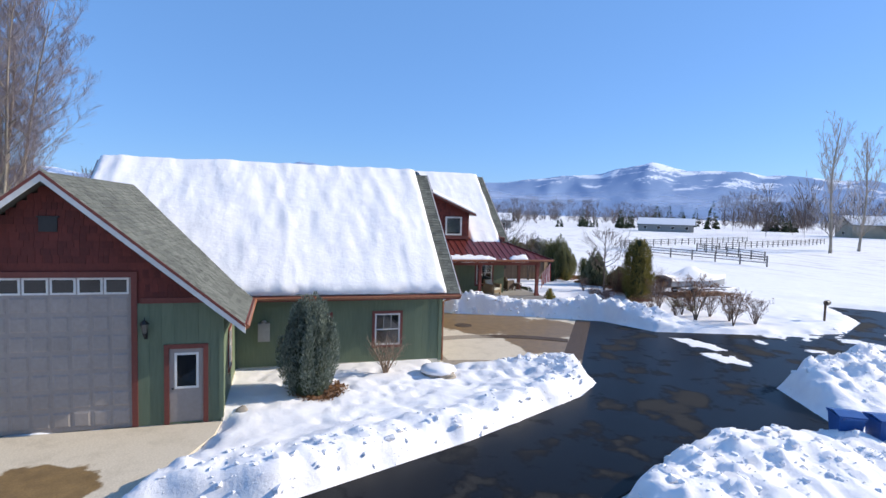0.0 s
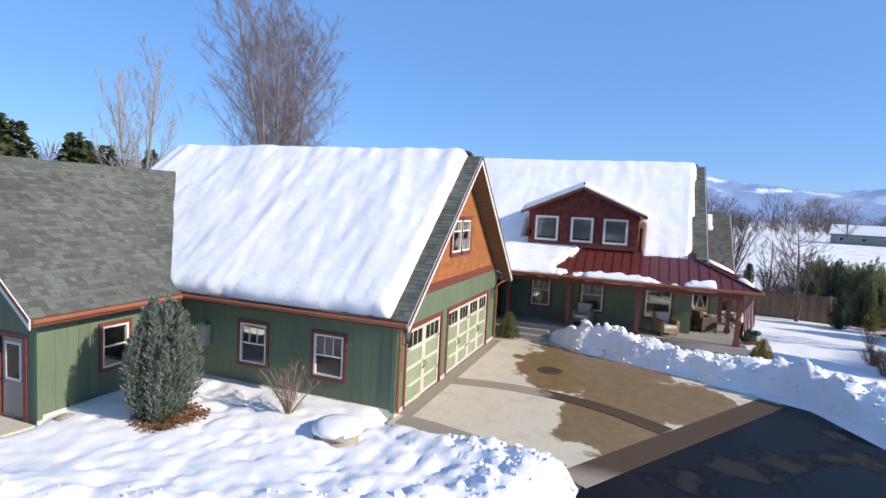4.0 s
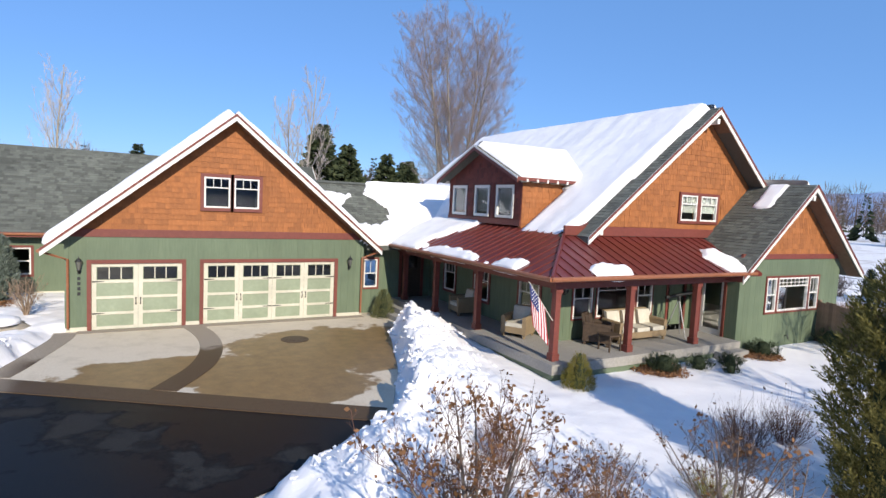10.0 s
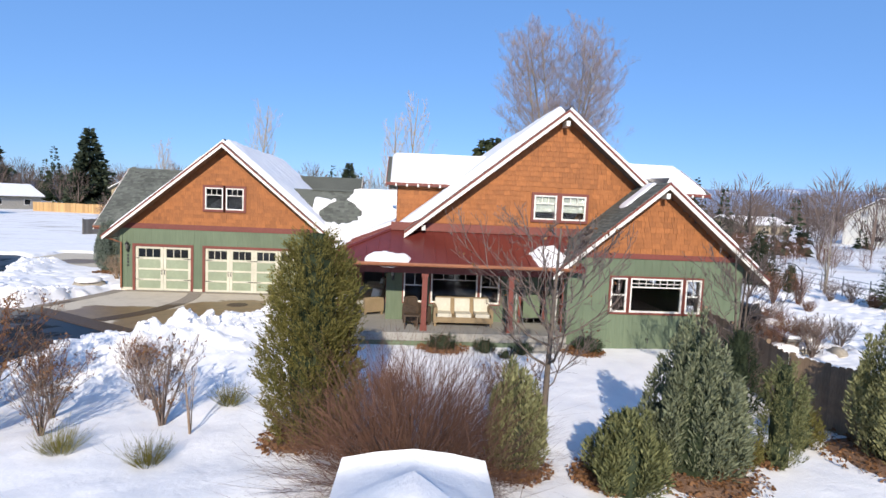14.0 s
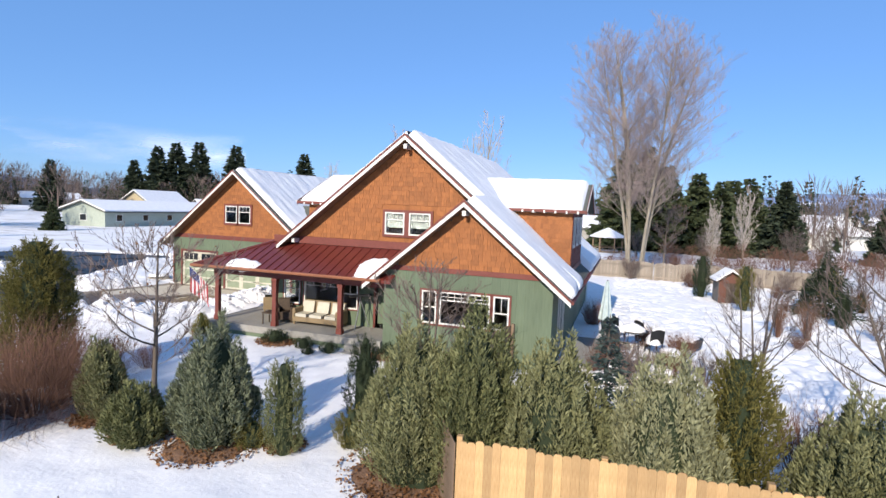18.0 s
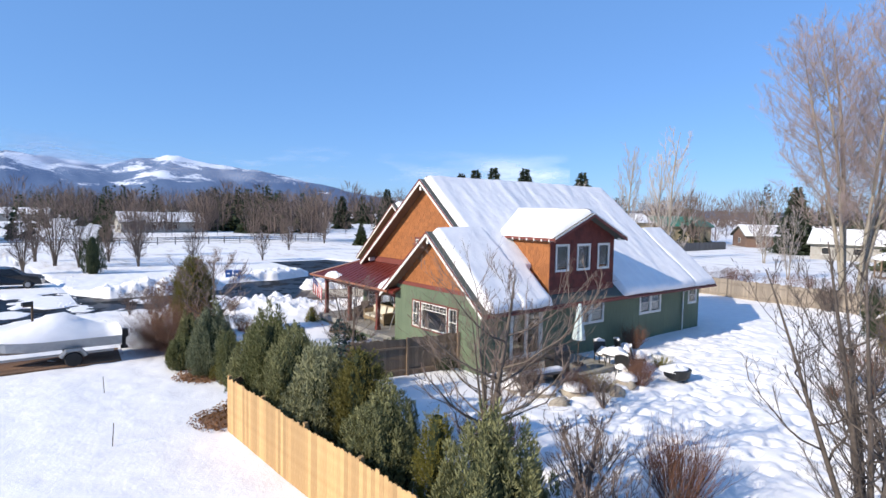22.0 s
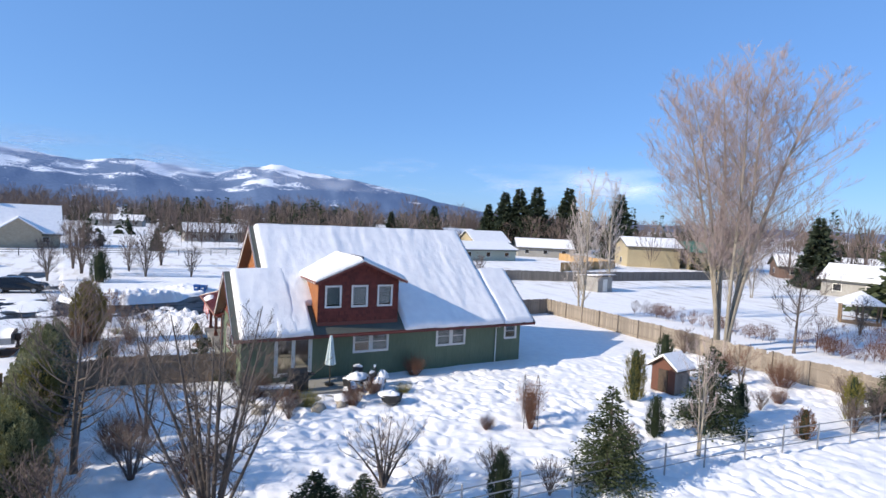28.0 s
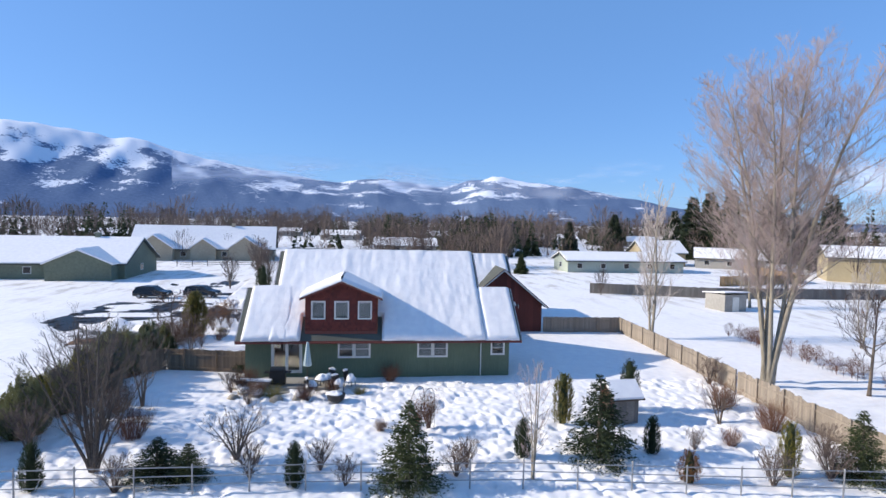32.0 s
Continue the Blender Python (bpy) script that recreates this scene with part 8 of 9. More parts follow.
def lantern(parent, at):
    m = Mesh().lathe([(0.05, 0.0), (0.055, 0.02), (0.095, 0.24), (0.10, 0.25)], (0, -0.16, -0.02), 6)
    l = part("wall_lantern", m, LANTERN, parent, "black iron carriage lantern with glass")
    l.matrix_basis = at
    part("lantern_cap", Mesh().lathe([(0.12, 0.25), (0.06, 0.33), (0.02, 0.36), (0.012, 0.42), (0.0, 0.43)], (0, -0.16, -0.02), 6), BLACK, l)
    part("lantern_base", Mesh().lathe([(0.0, -0.1), (0.03, -0.08), (0.06, -0.02), (0.05, 0.0)], (0, -0.16, -0.02), 6), BLACK, l)
    part("bracket", Mesh().tube([(0, 0, -0.12), (0, -0.06, -0.18), (0, -0.14, -0.12)], [0.012] * 3, 6).box((-0.045, -0.01, -0.2), (0.045, 0.012, 0.1)), BLACK, l)


LANTERN = surface("smoked_lantern_glass", (0.10, 0.10, 0.09), (0.16, 0.16, 0.14), 8, 1, 0.15, 0.0)
for x in (0.36, 9.62):
    lantern(garage, pose(x, 0.0, 2.12))
lantern(shop, turned((SX, 9.38, 2.55), "-x"))
lantern(house, pose(13.85, -8.26, 2.3))
for k in range(4):
    part("number_bar", Mesh().box((0.31, -0.014, 1.72 - 0.17 * k), (0.40, 0.0, 1.83 - 0.17 * k)), BLACK, garage)
part("meter_box", Mesh().box((-0.20, 6.35, 1.15), (-0.01, 6.75, 1.8)).lathe([(0.09, 0), (0.09, 0.08), (0.0, 0.1)], (-0.1, 6.55, 1.8), 10), GREY_SIDING, garage, "grey electric meter box")
part("hose_bib", Mesh().tube([(22.9, -10.15, 0.55), (22.9, -10.25, 0.6), (22.9, -10.3, 0.45)], [0.02] * 3, 6), BLACK, house)

# exposed beam ends under the gables
for x, y, z, p in ((RX, -8.72, RZ - 0.42, house), (14.9, -8.6, 4.2, house), (WR, -10.56, WZ - 0.4, house)):
    part("knee_brace", Mesh().box((x - 0.07, y - 0.06, z - 0.16), (x + 0.07, y + 0.5, z + 0.02)), WHITE, p)
for a, b, z0, sl, yf, yb, p in ((GR, 5.69, GZ, GS, -0.55, 0.0, garage), (RX, 5.8, RZ, SW, -8.78, -8.26, house), (WR, 3.8, WZ, 0.836, -10.6, -10.15, house)):
    for s in (-1, 1):
        m = Mesh().prism([(a, yf, z0 - 0.205), (a, yb, z0 - 0.205), (a + s * b, yb, z0 - sl * b - 0.205), (a + s * b, yf, z0 - sl * b - 0.205)], (0, 0, -0.02))
        part("soffit", m, SOFFIT, p)

# doors of the house
def glass_door(parent, face, const, u0, u1, z0, z1, leaves=2, trim=None):
    start = u1 if face in ("-x", "+y") else u0
    at, w, h = turned(on_wall(face, const, start, 0, z0), face), u1 - u0, z1 - z0
    c = Mesh().box((-0.1, -0.035, 0), (0, 0.05, h + 0.1)).box((w, -0.035, 0), (w + 0.1, 0.05, h + 0.1)).box((0, -0.035, h), (w, 0.05, h + 0.1))
    d = part("patio_door", c, trim or RED_TRIM, parent, "glazed patio door")
    d.matrix_basis = at
    for k in range(leaves):
        a, b = w * k / leaves, w * (k + 1) / leaves
        m = Mesh().box((a, 0.0, 0), (a + 0.1, 0.06, h)).box((b - 0.1, 0.0, 0), (b, 0.06, h)).box((a + 0.1, 0, 0), (b - 0.1, 0.06, 0.2)).box((a + 0.1, 0, h - 0.1), (b - 0.1, 0.06, h))
        part("door_leaf", m, WHITE, d)
        g = part("pane", Mesh().box((a + 0.09, 0.025, 0.19), (b - 0.09, 0.035, h - 0.09)), GLASS, d)
        g.visible_shadow = False
        part("door_handle", Mesh().tube([(b - 0.05, -0.01, 0.95), (b - 0.05, -0.05, 0.97), (b - 0.05, -0.05, 1.1), (b - 0.05, -0.01, 1.12)], [0.01] * 4, 6), BLACK, d)


glass_door(house, "+x", EX, -8.3, -6.4, FL - 0.1, 2.7, 2, WHITE)
glass_door(house, "-y", -8.26, 18.75, 19.6, FL, 2.68, 1)
fd = part("front_door", Mesh().box((12.2, 0.47, FL), (13.15, 0.52, 2.7)), DARK_WOOD, house, "dark wooden front door")
part("door_casing", Mesh().box((12.08, 0.41, FL), (12.2, 0.5, 2.82)).box((13.15, 0.41, FL), (13.27, 0.5, 2.82)).box((12.2, 0.41, 2.7), (13.15, 0.5, 2.82)), RED_TRIM, fd)
part("door_lite", Mesh().box((12.4, 0.455, 1.9), (12.95, 0.472, 2.5)), LITE, fd)
glass_door(house, "-x", 19.95, -9.6, -8.75, FL, 2.7, 1)


# porch furniture
def armchair(name, at, label, w=0.85, seat_m=None, body_m=None, seats=1):
    c = thing(name, label, "chair" if seats == 1 else "sofa", at=at)
    W = w * seats
    for x in (-W / 2 + 0.06, W / 2 - 0.06):
        part("arm", Mesh().box((x - 0.07, -0.42, 0.12), (x + 0.07, 0.4, 0.60)).tube([(x, -0.43, 0.62), (x, 0.38, 0.64)], [0.075, 0.075], 8), body_m or WICKER, c)
        for y in (-0.36, 0.34):
            part("leg", Mesh().box((x - 0.035, y - 0.035, 0.0), (x + 0.035, y + 0.035, 0.13)), body_m or WICKER, c)
    part("seat_base", Mesh().box((-W / 2 + 0.13, -0.42, 0.14), (W / 2 - 0.13, 0.36, 0.34)), body_m or WICKER, c)
    part("backrest", Mesh().prism([(-W / 2 + 0.08, 0.28, 0.2), (W / 2 - 0.08, 0.28, 0.2), (W / 2 - 0.1, 0.40, 0.95), (-W / 2 + 0.1, 0.40, 0.95)], (0, 0.1, 0)), body_m or WICKER, c)
    for k in range(seats):
        u = -W / 2 + W * (k + 0.5) / seats
        hw = W / seats / 2 - 0.08 / seats - 0.05
        m = Mesh().box((u - hw, -0.42, 0.345), (u + hw, 0.26, 0.47))
        part("cushion", m, seat_m or CUSHION, c)
        m = Mesh().prism([(u - hw, 0.16, 0.47), (u + hw, 0.16, 0.47), (u + hw, 0.28, 0.92), (u - hw, 0.28, 0.92)], (0, 0.11, 0))
        part("cushion", m, seat_m or CUSHION, c)
    return c


armchair("wicker_armchair", pose(12.95, -7.2, FL, 0, 0, -60), "tan wicker armchair with cushions on the porch")
armchair("wicker_armchair", pose(13.0, -3.6, FL, 0, 0, -95), "tan wicker armchair against the shaded porch wall")
armchair("wicker_sofa", pose(16.45, -8.85, FL, 0, 0, 0), "wicker porch sofa with cream cushions", 0.72, seats=3)
armchair("dark_chair", pose(14.75, -8.95, FL, 0, 0, 35), "dark brown porch chair", 0.7, DARK_WOOD, DARK_WOOD)
tb = thing("side_table", "small dark side table on the porch", "table", at=pose(14.55, -9.65, FL))
part("tabletop", Mesh().box((-0.26, -0.26, 0.46), (0.26, 0.26, 0.50)), DARK_WOOD, tb)
for x in (-0.22, 0.22):
    for y in (-0.22, 0.22):
        part("leg", Mesh().box((x - 0.02, y - 0.02, 0), (x + 0.02, y + 0.02, 0.46)), DARK_WOOD, tb)
tel = thing("telescope", "black telescope on a tripod on the porch", "telescope", at=pose(18.4, -9.0, FL))
part("tube", Mesh().tube([(-0.55, 0.1, 1.35), (0.5, -0.1, 1.52)], [0.055, 0.065], 10), BLACK, tel)
for k in range(3):
    a = 2.094 * k + 0.4
    part("tripod_leg", Mesh().tube([(0, 0, 1.3), (0.42 * math.cos(a), 0.42 * math.sin(a), 0.0)], [0.022, 0.015], 6), GALV, tel)
part("mount", Mesh().lathe([(0.05, 1.22), (0.06, 1.3), (0.05, 1.42), (0.0, 1.44)], (0, 0, 0), 8), BLACK, tel)

# flag on the porch post
flag = thing("flag", "American flag on a slanted pole at the porch", "flag", at=pose(12.0, -9.95, 1.75))
part("flag_pole", Mesh().tube([(0, 0, 0), (-1.15, -0.35, 1.15)], [0.016, 0.012], 6), CUSHION, flag)


def flag_strip(u0, u1, v0, v1, m, off):
    """Cloth hanging from the pole: u along the pole, v down."""
    n, k = 6, 8
    for i in range(n):
        for j in range(k):
            q = []
            for du, dv in ((0, 0), (1, 0), (1, 1), (0, 1)):
                u, v = u0 + (u1 - u0) * (i + du) / n, v0 + (v1 - v0) * (j + dv) / k
                w = 0.055 * math.sin(u * 9 + v * 2.4) * (0.3 + v)
                q.append((-1.15 * u + 0.16 * v + w * 0.4, -0.35 * u + w + off, 1.15 * u - 1.12 * v * (0.86 + 0.14 * u)))
            m.add(q + [(p[0], p[1] + 0.004, p[2]) for p in q], [(0, 1, 2, 3), (7, 6, 5, 4)])


for k in range(13):
    m = Mesh()
    flag_strip(0.32 + 0.66 * k / 13, 0.32 + 0.66 * (k + 1) / 13, 0.0, 1.0, m, 0)
    part("stripe", m, FLAG_RED if k % 2 == 0 else FLAG_WHITE, flag)
m = Mesh()
flag_strip(0.32 + 0.66 * 6 / 13, 0.985, -0.005, 0.42, m, -0.008)
part("canton", m, FLAG_BLUE, flag, "blue canton of the flag")
m = Mesh()
for i in range(5):
    for j in range(4):
        u, v = 0.66 + 0.06 * i, 0.05 + 0.09 * j
        w = 0.055 * math.sin(u * 9 + v * 2.4) * (0.3 + v)
        c = Vector((-1.15 * u + 0.16 * v + w * 0.4, -0.35 * u + w - 0.02, 1.15 * u - 1.12 * v * (0.86 + 0.14 * u)))
        m.add([c + Vector((0.018 * math.cos(a), 0, 0.018 * math.sin(a))) for a in (0, 1.257, 2.513, 3.77, 5.027)], [(0, 1, 2, 3, 4)])
tagged(part("star", m, FLAG_WHITE, flag), kind="stuff")

# ---- wheelie bins, mailbox, stones ----
def wheelie_bin(at, label, group="wheelie bins", col=None):
    b = thing("wheelie_bin", label, "bin", group, at=at)
    col = col or BLUE_BIN
    part("body", Mesh().add([(-0.22, -0.26, 0.08), (0.22, -0.26, 0.08), (0.22, 0.24, 0.08), (-0.22, 0.24, 0.08), (-0.29, -0.36, 0.98), (0.29, -0.36, 0.98), (0.29, 0.34, 0.98), (-0.29, 0.34, 0.98)],
                            [(0, 3, 2, 1), (0, 1, 5, 4), (1, 2, 6, 5), (2, 3, 7, 6), (3, 0, 4, 7)]).box((-0.31, -0.38, 0.95), (0.31, 0.36, 1.0)), col, b)
    part("lid", Mesh().prism([(-0.32, -0.40, 1.01), (0.32, -0.40, 1.01), (0.32, 0.0, 1.09), (0.32, 0.40, 1.05), (-0.32, 0.40, 1.05), (-0.32, 0.0, 1.09)], (0, 0, -0.03)), col, b)
    part("handle", Mesh().tube([(-0.22, 0.40, 0.96), (-0.22, 0.46, 1.0), (0.22, 0.46, 1.0), (0.22, 0.40, 0.96)], [0.018] * 4, 6), col, b)
    for s in (-1, 1):
        o = part("wheel", Mesh().lathe([(0.04, -0.03), (0.13, -0.03), (0.14, 0.0), (0.13, 0.03), (0.04, 0.03)], (0, 0, 0), 14), RUBBER, b)
        o.matrix_basis = pose(s * 0.27, 0.30, 0.13, 0, 90, 0)
    part("label_bar", Mesh().box((-0.12, -0.375, 0.70), (0.12, -0.335, 0.80)), WHITE, b)


wheelie_bin(pose(-9.95, -8.1, 0.0, 0, 0, 60), "blue plastic wheelie bin on the drive")
wheelie_bin(pose(-10.45, -8.75, 0.02, 0, 0, 66), "blue plastic wheelie bin beside the snow pile")
mb = thing("mailbox", "dark mailbox on a wooden post by the road", "mailbox", at=pose(3.8, -24.3, ground_at(3.8, -24.3) - 0.05, 0, 0, 20))
part("post", Mesh().box((-0.05, -0.05, -0.2), (0.05, 0.05, 1.25)).box((-0.05, -0.45, 0.95), (0.05, 0.05, 1.03)), DARK_WOOD, mb)
part("box", Mesh().prism([(-0.11, -0.5, 1.03), (0.11, -0.5, 1.03), (0.11, -0.5, 1.16), (0.07, -0.5, 1.23), (-0.07, -0.5, 1.23), (-0.11, -0.5, 1.16)], (0, 0.5, 0)), BLACK, mb)


def stone(x, y, r, h, seed, label, snow=False, turn=0):
    rng = np.random.default_rng(seed)
    n, k = 8, 12
    m = Mesh()
    vs = []
    for i in range(n + 1):
        f = math.pi * (0.5 * i / n)
        for j in range(k):
            a = 6.2832 * j / k
            w = 1 + 0.16 * math.sin(3 * a + seed) + 0.10 * rng.normal() * (i < n)
            vs.append((r * math.cos(f) * w * math.cos(a), r * 0.75 * math.cos(f) * w * math.sin(a), h * math.sin(f) * (1 + 0.05 * rng.normal()) - 0.06))
    m.add(vs, [(i * k + j, i * k + (j + 1) % k, (i + 1) * k + (j + 1) % k, (i + 1) * k + j) for i in range(n) for j in range(k)])
    s = thing("boulder", label, "rock", at=pose(x, y, ground_at(x, y) - 0.03, 0, 0, turn))
    part("stone", m, STONE, s, smooth=True)
    if snow:
        m = Mesh()
        m.lathe([(r * 0.85, h * 0.55), (r * 0.8, h * 0.95), (r * 0.5, h * 1.15), (0.0, h * 1.2)], (0, 0, -0.05), 14)
        part("snow_cap", m, SNOW, s, smooth=True)


stone(-1.9, 0.6, 0.75, 0.34, 3, "flat field stone with a snow cap by the garage", True, 20)
stone(-4.7, 9.35, 0.16, 0.15, 4, "small round stone by the workshop door")
stone(31.5, -21.2, 0.5, 0.45, 5, "rounded tan boulder outside the fence")
stone(32.0, -22.1, 0.35, 0.25, 6, "low grey boulder half under snow", True)
for x, y, r, h, k, capped in ((30.5, -5.9, 0.5, 0.42, 31, True), (30.0, -8.6, 0.55, 0.4, 32, True), (29.3, -9.5, 0.5, 0.38, 33, True), (28.2, -10.0, 0.6, 0.45, 34, True), (30.9, -7.2, 0.45, 0.35, 35, False), (30.4, -9.9, 0.4, 0.3, 38, False)):
    stone(x, y, r, h, k, "dark field stone with a snow cap edging the patio" if capped else "dark field stone edging the patio", capped, 40 * k)
stone(-4.15, 7.0, 0.25, 0.2, 8, "pale stone at the workshop corner")

# dry leaf beds under the shrubs
def leaf_bed(x, y, r, seed):
    rng = np.random.default_rng(seed)
    n = 900
    a, t = rng.random(n) * 6.2832, np.sqrt(rng.random(n)) * r
    px, py = x + t * np.cos(a), y + t * np.sin(a)
    pz = ground_height(px, py) + 0.02 + 0.05 * rng.random(n) + 0.08 * np.clip(1 - t / r, 0, 1)
    f = Fast()
    f.add(*blades(rng, np.stack([px, py, pz], 1), rng.normal(size=(n, 3)) * np.array([1, 1, 0.35]), 0.085, 0.028))
    k = 28
    th = np.linspace(0, 6.2832, k, endpoint=False)
    rr = r * (0.8 + 0.25 * vnoise(np.cos(th) * 2 + seed, np.sin(th) * 2, 1.5, seed))
    ring_v = np.stack([x + rr * np.cos(th), y + rr * np.sin(th), ground_height(x + rr * np.cos(th), y + rr * np.sin(th)) - 0.06], 1)
    mid = np.stack([x + 0.6 * rr * np.cos(th), y + 0.6 * rr * np.sin(th), ground_height(x + 0.6 * rr * np.cos(th), y + 0.6 * rr * np.sin(th)) + 0.06], 1)
    b = Fast()
    b.add(np.concatenate([ring_v, mid, [[x, y, ground_at(x, y) + 0.09]]]), np.array([(i, (i + 1) % k, k + (i + 1) % k, k + i) for i in range(k)]))
    b.add(np.concatenate([mid, [[x, y, ground_at(x, y) + 0.09]]]), np.array([(i, (i + 1) % k, k) for i in range(k)]))
    tagged(new("leaf_litter", f.data("leaf_litter", DEAD_LEAF)), "scattered dry brown leaves under a shrub", "leaves", kind="stuff")
    tagged(new("mulch_bed", b.data("mulch_bed", GRAVEL_BED, True)), "patch of bare brown mulch under a shrub", "mulch", kind="stuff")


for k, (x, y, r) in enumerate(((12.28, -17.9, 0.9), (19.85, -19.3, 1.2), (24.6, -18.6, 1.7), (16.35, -19.1, 0.7), (-3.0, 4.8, 0.9), (15.6, -10.6, 0.9), (20.4, -10.7, 0.8), (25.0, -20.0, 1.2), (18.0, -19.4, 0.7), (21.4, -18.6, 0.5))):
    leaf_bed(x, y, r, 200 + k)

# ---- boat, cars ----
boat = thing("boat", "grey motor boat under a snowy cover on a trailer", "boat", at=pose(14.3, -24.2, 0.16, 0, 0, -92))
sec = []
for i in range(9):
    t = i / 8
    hw = 1.0 * (1 - max(0, t - 0.55) ** 1.6 * 3.2) if t < 0.999 else 0.04
    hw = max(hw, 0.04)
    x = -2.7 + 5.4 * t
    rise = 0.35 * max(0, t - 0.5) ** 1.5
    sec.append([(x, -hw, 1.25 + rise), (x, -hw * 0.86, 0.72 + rise), (x, 0, 0.52 + 1.6 * max(0, t - 0.7) ** 1.5), (x, hw * 0.86, 0.72 + rise), (x, hw, 1.25 + rise)])
m = Mesh()
m.add([p for s in sec for p in s], [(i * 5 + j, i * 5 + j + 1, (i + 1) * 5 + j + 1, (i + 1) * 5 + j) for i in range(8) for j in range(4)] + [(0, 1, 2, 3, 4)])
part("hull", m, BOAT_HULL, boat)
cov = []
for i in range(9):
    t = i / 8
    x, hw = sec[i][0][0], sec[i][4][1] + 0.03
    hump = 0.22 + 0.75 * math.exp(-((t - 0.42) / 0.20) ** 2)
    cov.append([(x, -hw, sec[i][0][2] - 0.12), (x, -hw * 0.96, sec[i][0][2] + 0.08), (x, -hw * 0.5, sec[i][0][2] + hump * 0.55 + 0.05), (x, 0, sec[i][0][2] + hump), (x, hw * 0.5, sec[i][0][2] + hump * 0.55 + 0.05), (x, hw * 0.96, sec[i][0][2] + 0.08), (x, hw, sec[i][0][2] - 0.12)])
m = Mesh()
m.add([p for s in cov for p in s], [(i * 7 + j, (i + 1) * 7 + j, (i + 1) * 7 + j + 1, i * 7 + j + 1) for i in range(8) for j in range(6)] + [tuple(range(7))[::-1]])
part("cover", m, SNOW, boat, "snow-laden boat cover", smooth=True)
part("outboard_motor", Mesh().box((-3.05, -0.16, 0.85), (-2.72, 0.16, 1.2)).box((-2.96, -0.07, 0.35), (-2.8, 0.07, 0.85)).box((-3.05, -0.03, 0.3), (-2.75, 0.03, 0.45)), BLACK, boat)
part("trailer_frame", Mesh().box((-2.4, -0.75, 0.42), (2.2, -0.65, 0.5)).box((-2.4, 0.65, 0.42), (2.2, 0.75, 0.5)).box((-1.0, -1.0, 0.36), (-0.85, 1.0, 0.44)).tube([(2.2, -0.7, 0.46), (3.7, 0, 0.46)], [0.05, 0.05], 6).tube([(2.2, 0.7, 0.46), (3.7, 0, 0.46)], [0.05, 0.05], 6), GALV, boat)
for s in (-1, 1):
    w = part("wheel", Mesh().lathe([(0.12, -0.1), (0.28, -0.1), (0.32, -0.05), (0.32, 0.05), (0.28, 0.1), (0.12, 0.1)], (0, 0, 0), 18), RUBBER, boat)
    w.matrix_basis = pose(-0.9, s * 1.05, 0.30, 90, 0, 0)
    part("fender", Mesh().tube([(-1.35, s * 1.05, 0.42), (-1.15, s * 1.05, 0.68), (-0.65, s * 1.05, 0.68), (-0.45, s * 1.05, 0.42)], [0.1] * 4, 6), GALV, boat)
tp = Mesh().prism([(13.1, -27.6, 0.22), (13.1, -21.4, 0.22), (15.5, -21.6, 0.22), (15.4, -27.4, 0.22)], (0, 0, -0.3))
tagged(part("parking_pad", tp, GRAVEL_BED), "bare muddy strip under the parked boat", "gravel pad", kind="structure")


def car(at, label, paint, length=4.7):
    c = thing("car", label, "car", "parked cars", at=at)
    prof = [(-2.3, 0.35), (-2.32, 0.75), (-2.25, 1.02), (-1.95, 1.55), (-1.0, 1.68), (0.3, 1.66), (1.05, 1.12), (2.05, 0.98), (2.3, 0.72), (2.32, 0.35)]
    s = length / 4.64
    m = Mesh()
    top = [(x * s, -0.88 + (0.16 if z > 1.2 else 0.0), z) for x, z in prof]
    k = len(prof)
    v = top + [(p[0], -p[1], p[2]) for p in top]
    m.add(v, [(i, i + 1, k + i + 1, k + i) for i in range(k - 1)] + [tuple(range(k)), tuple(range(2 * k - 1, k - 1, -1)), (0, k, 2 * k - 1, k - 1)])
    part("body", m, paint, c)
    for y in (-1, 1):
        part("side_window", Mesh().add([(-1.85 * s, y * 0.85, 1.08), (0.85 * s, y * 0.87, 1.10), (0.25 * s, y * 0.735, 1.58), (-1.65 * s, y * 0.735, 1.52)], [(0, 1, 2, 3)]), LITE, c)
        for x in (-1.45, 1.4):
            w = part("wheel", Mesh().lathe([(0.1, -0.11), (0.30, -0.11), (0.34, -0.06), (0.34, 0.06), (0.30, 0.11), (0.1, 0.11)], (0, 0, 0), 18), RUBBER, c)
            w.matrix_basis = pose(x * s, y * 0.82, 0.34, 90, 0, 0)
            part("rim", Mesh().lathe([(0.0, 0.0), (0.2, 0.0), (0.2, 0.02), (0.0, 0.03)], (0, 0, 0.10), 12), GALV, w)
        part("headlight", Mesh().box((2.27 * s, y * 0.75 - 0.14, 0.68), (2.33 * s, y * 0.75 + 0.14, 0.82)), WHITE, c)
        part("tail_light", Mesh().box((-2.34 * s, y * 0.75 - 0.12, 0.85), (-2.27 * s, y * 0.75 + 0.12, 1.02)), FLAG_RED, c)
    part("windscreen", Mesh().add([(1.0 * s, -0.78, 1.17), (1.0 * s, 0.78, 1.17), (0.36 * s, 0.68, 1.63), (0.36 * s, -0.68, 1.63)], [(0, 1, 2, 3)]), LITE, c)
    part("number_plate", Mesh().box((-2.345 * s, -0.25, 0.7), (-2.33 * s, 0.25, 0.82)), WHITE, c)


car(pose(-14.3, -25.2, 0.03, 0, 0, 80), "dark estate car parked on the street", CAR_PAINT)
car(pose(-13.5, -31.4, 0.03, 0, 0, 84), "dark saloon car parked on the street", CAR_PAINT)

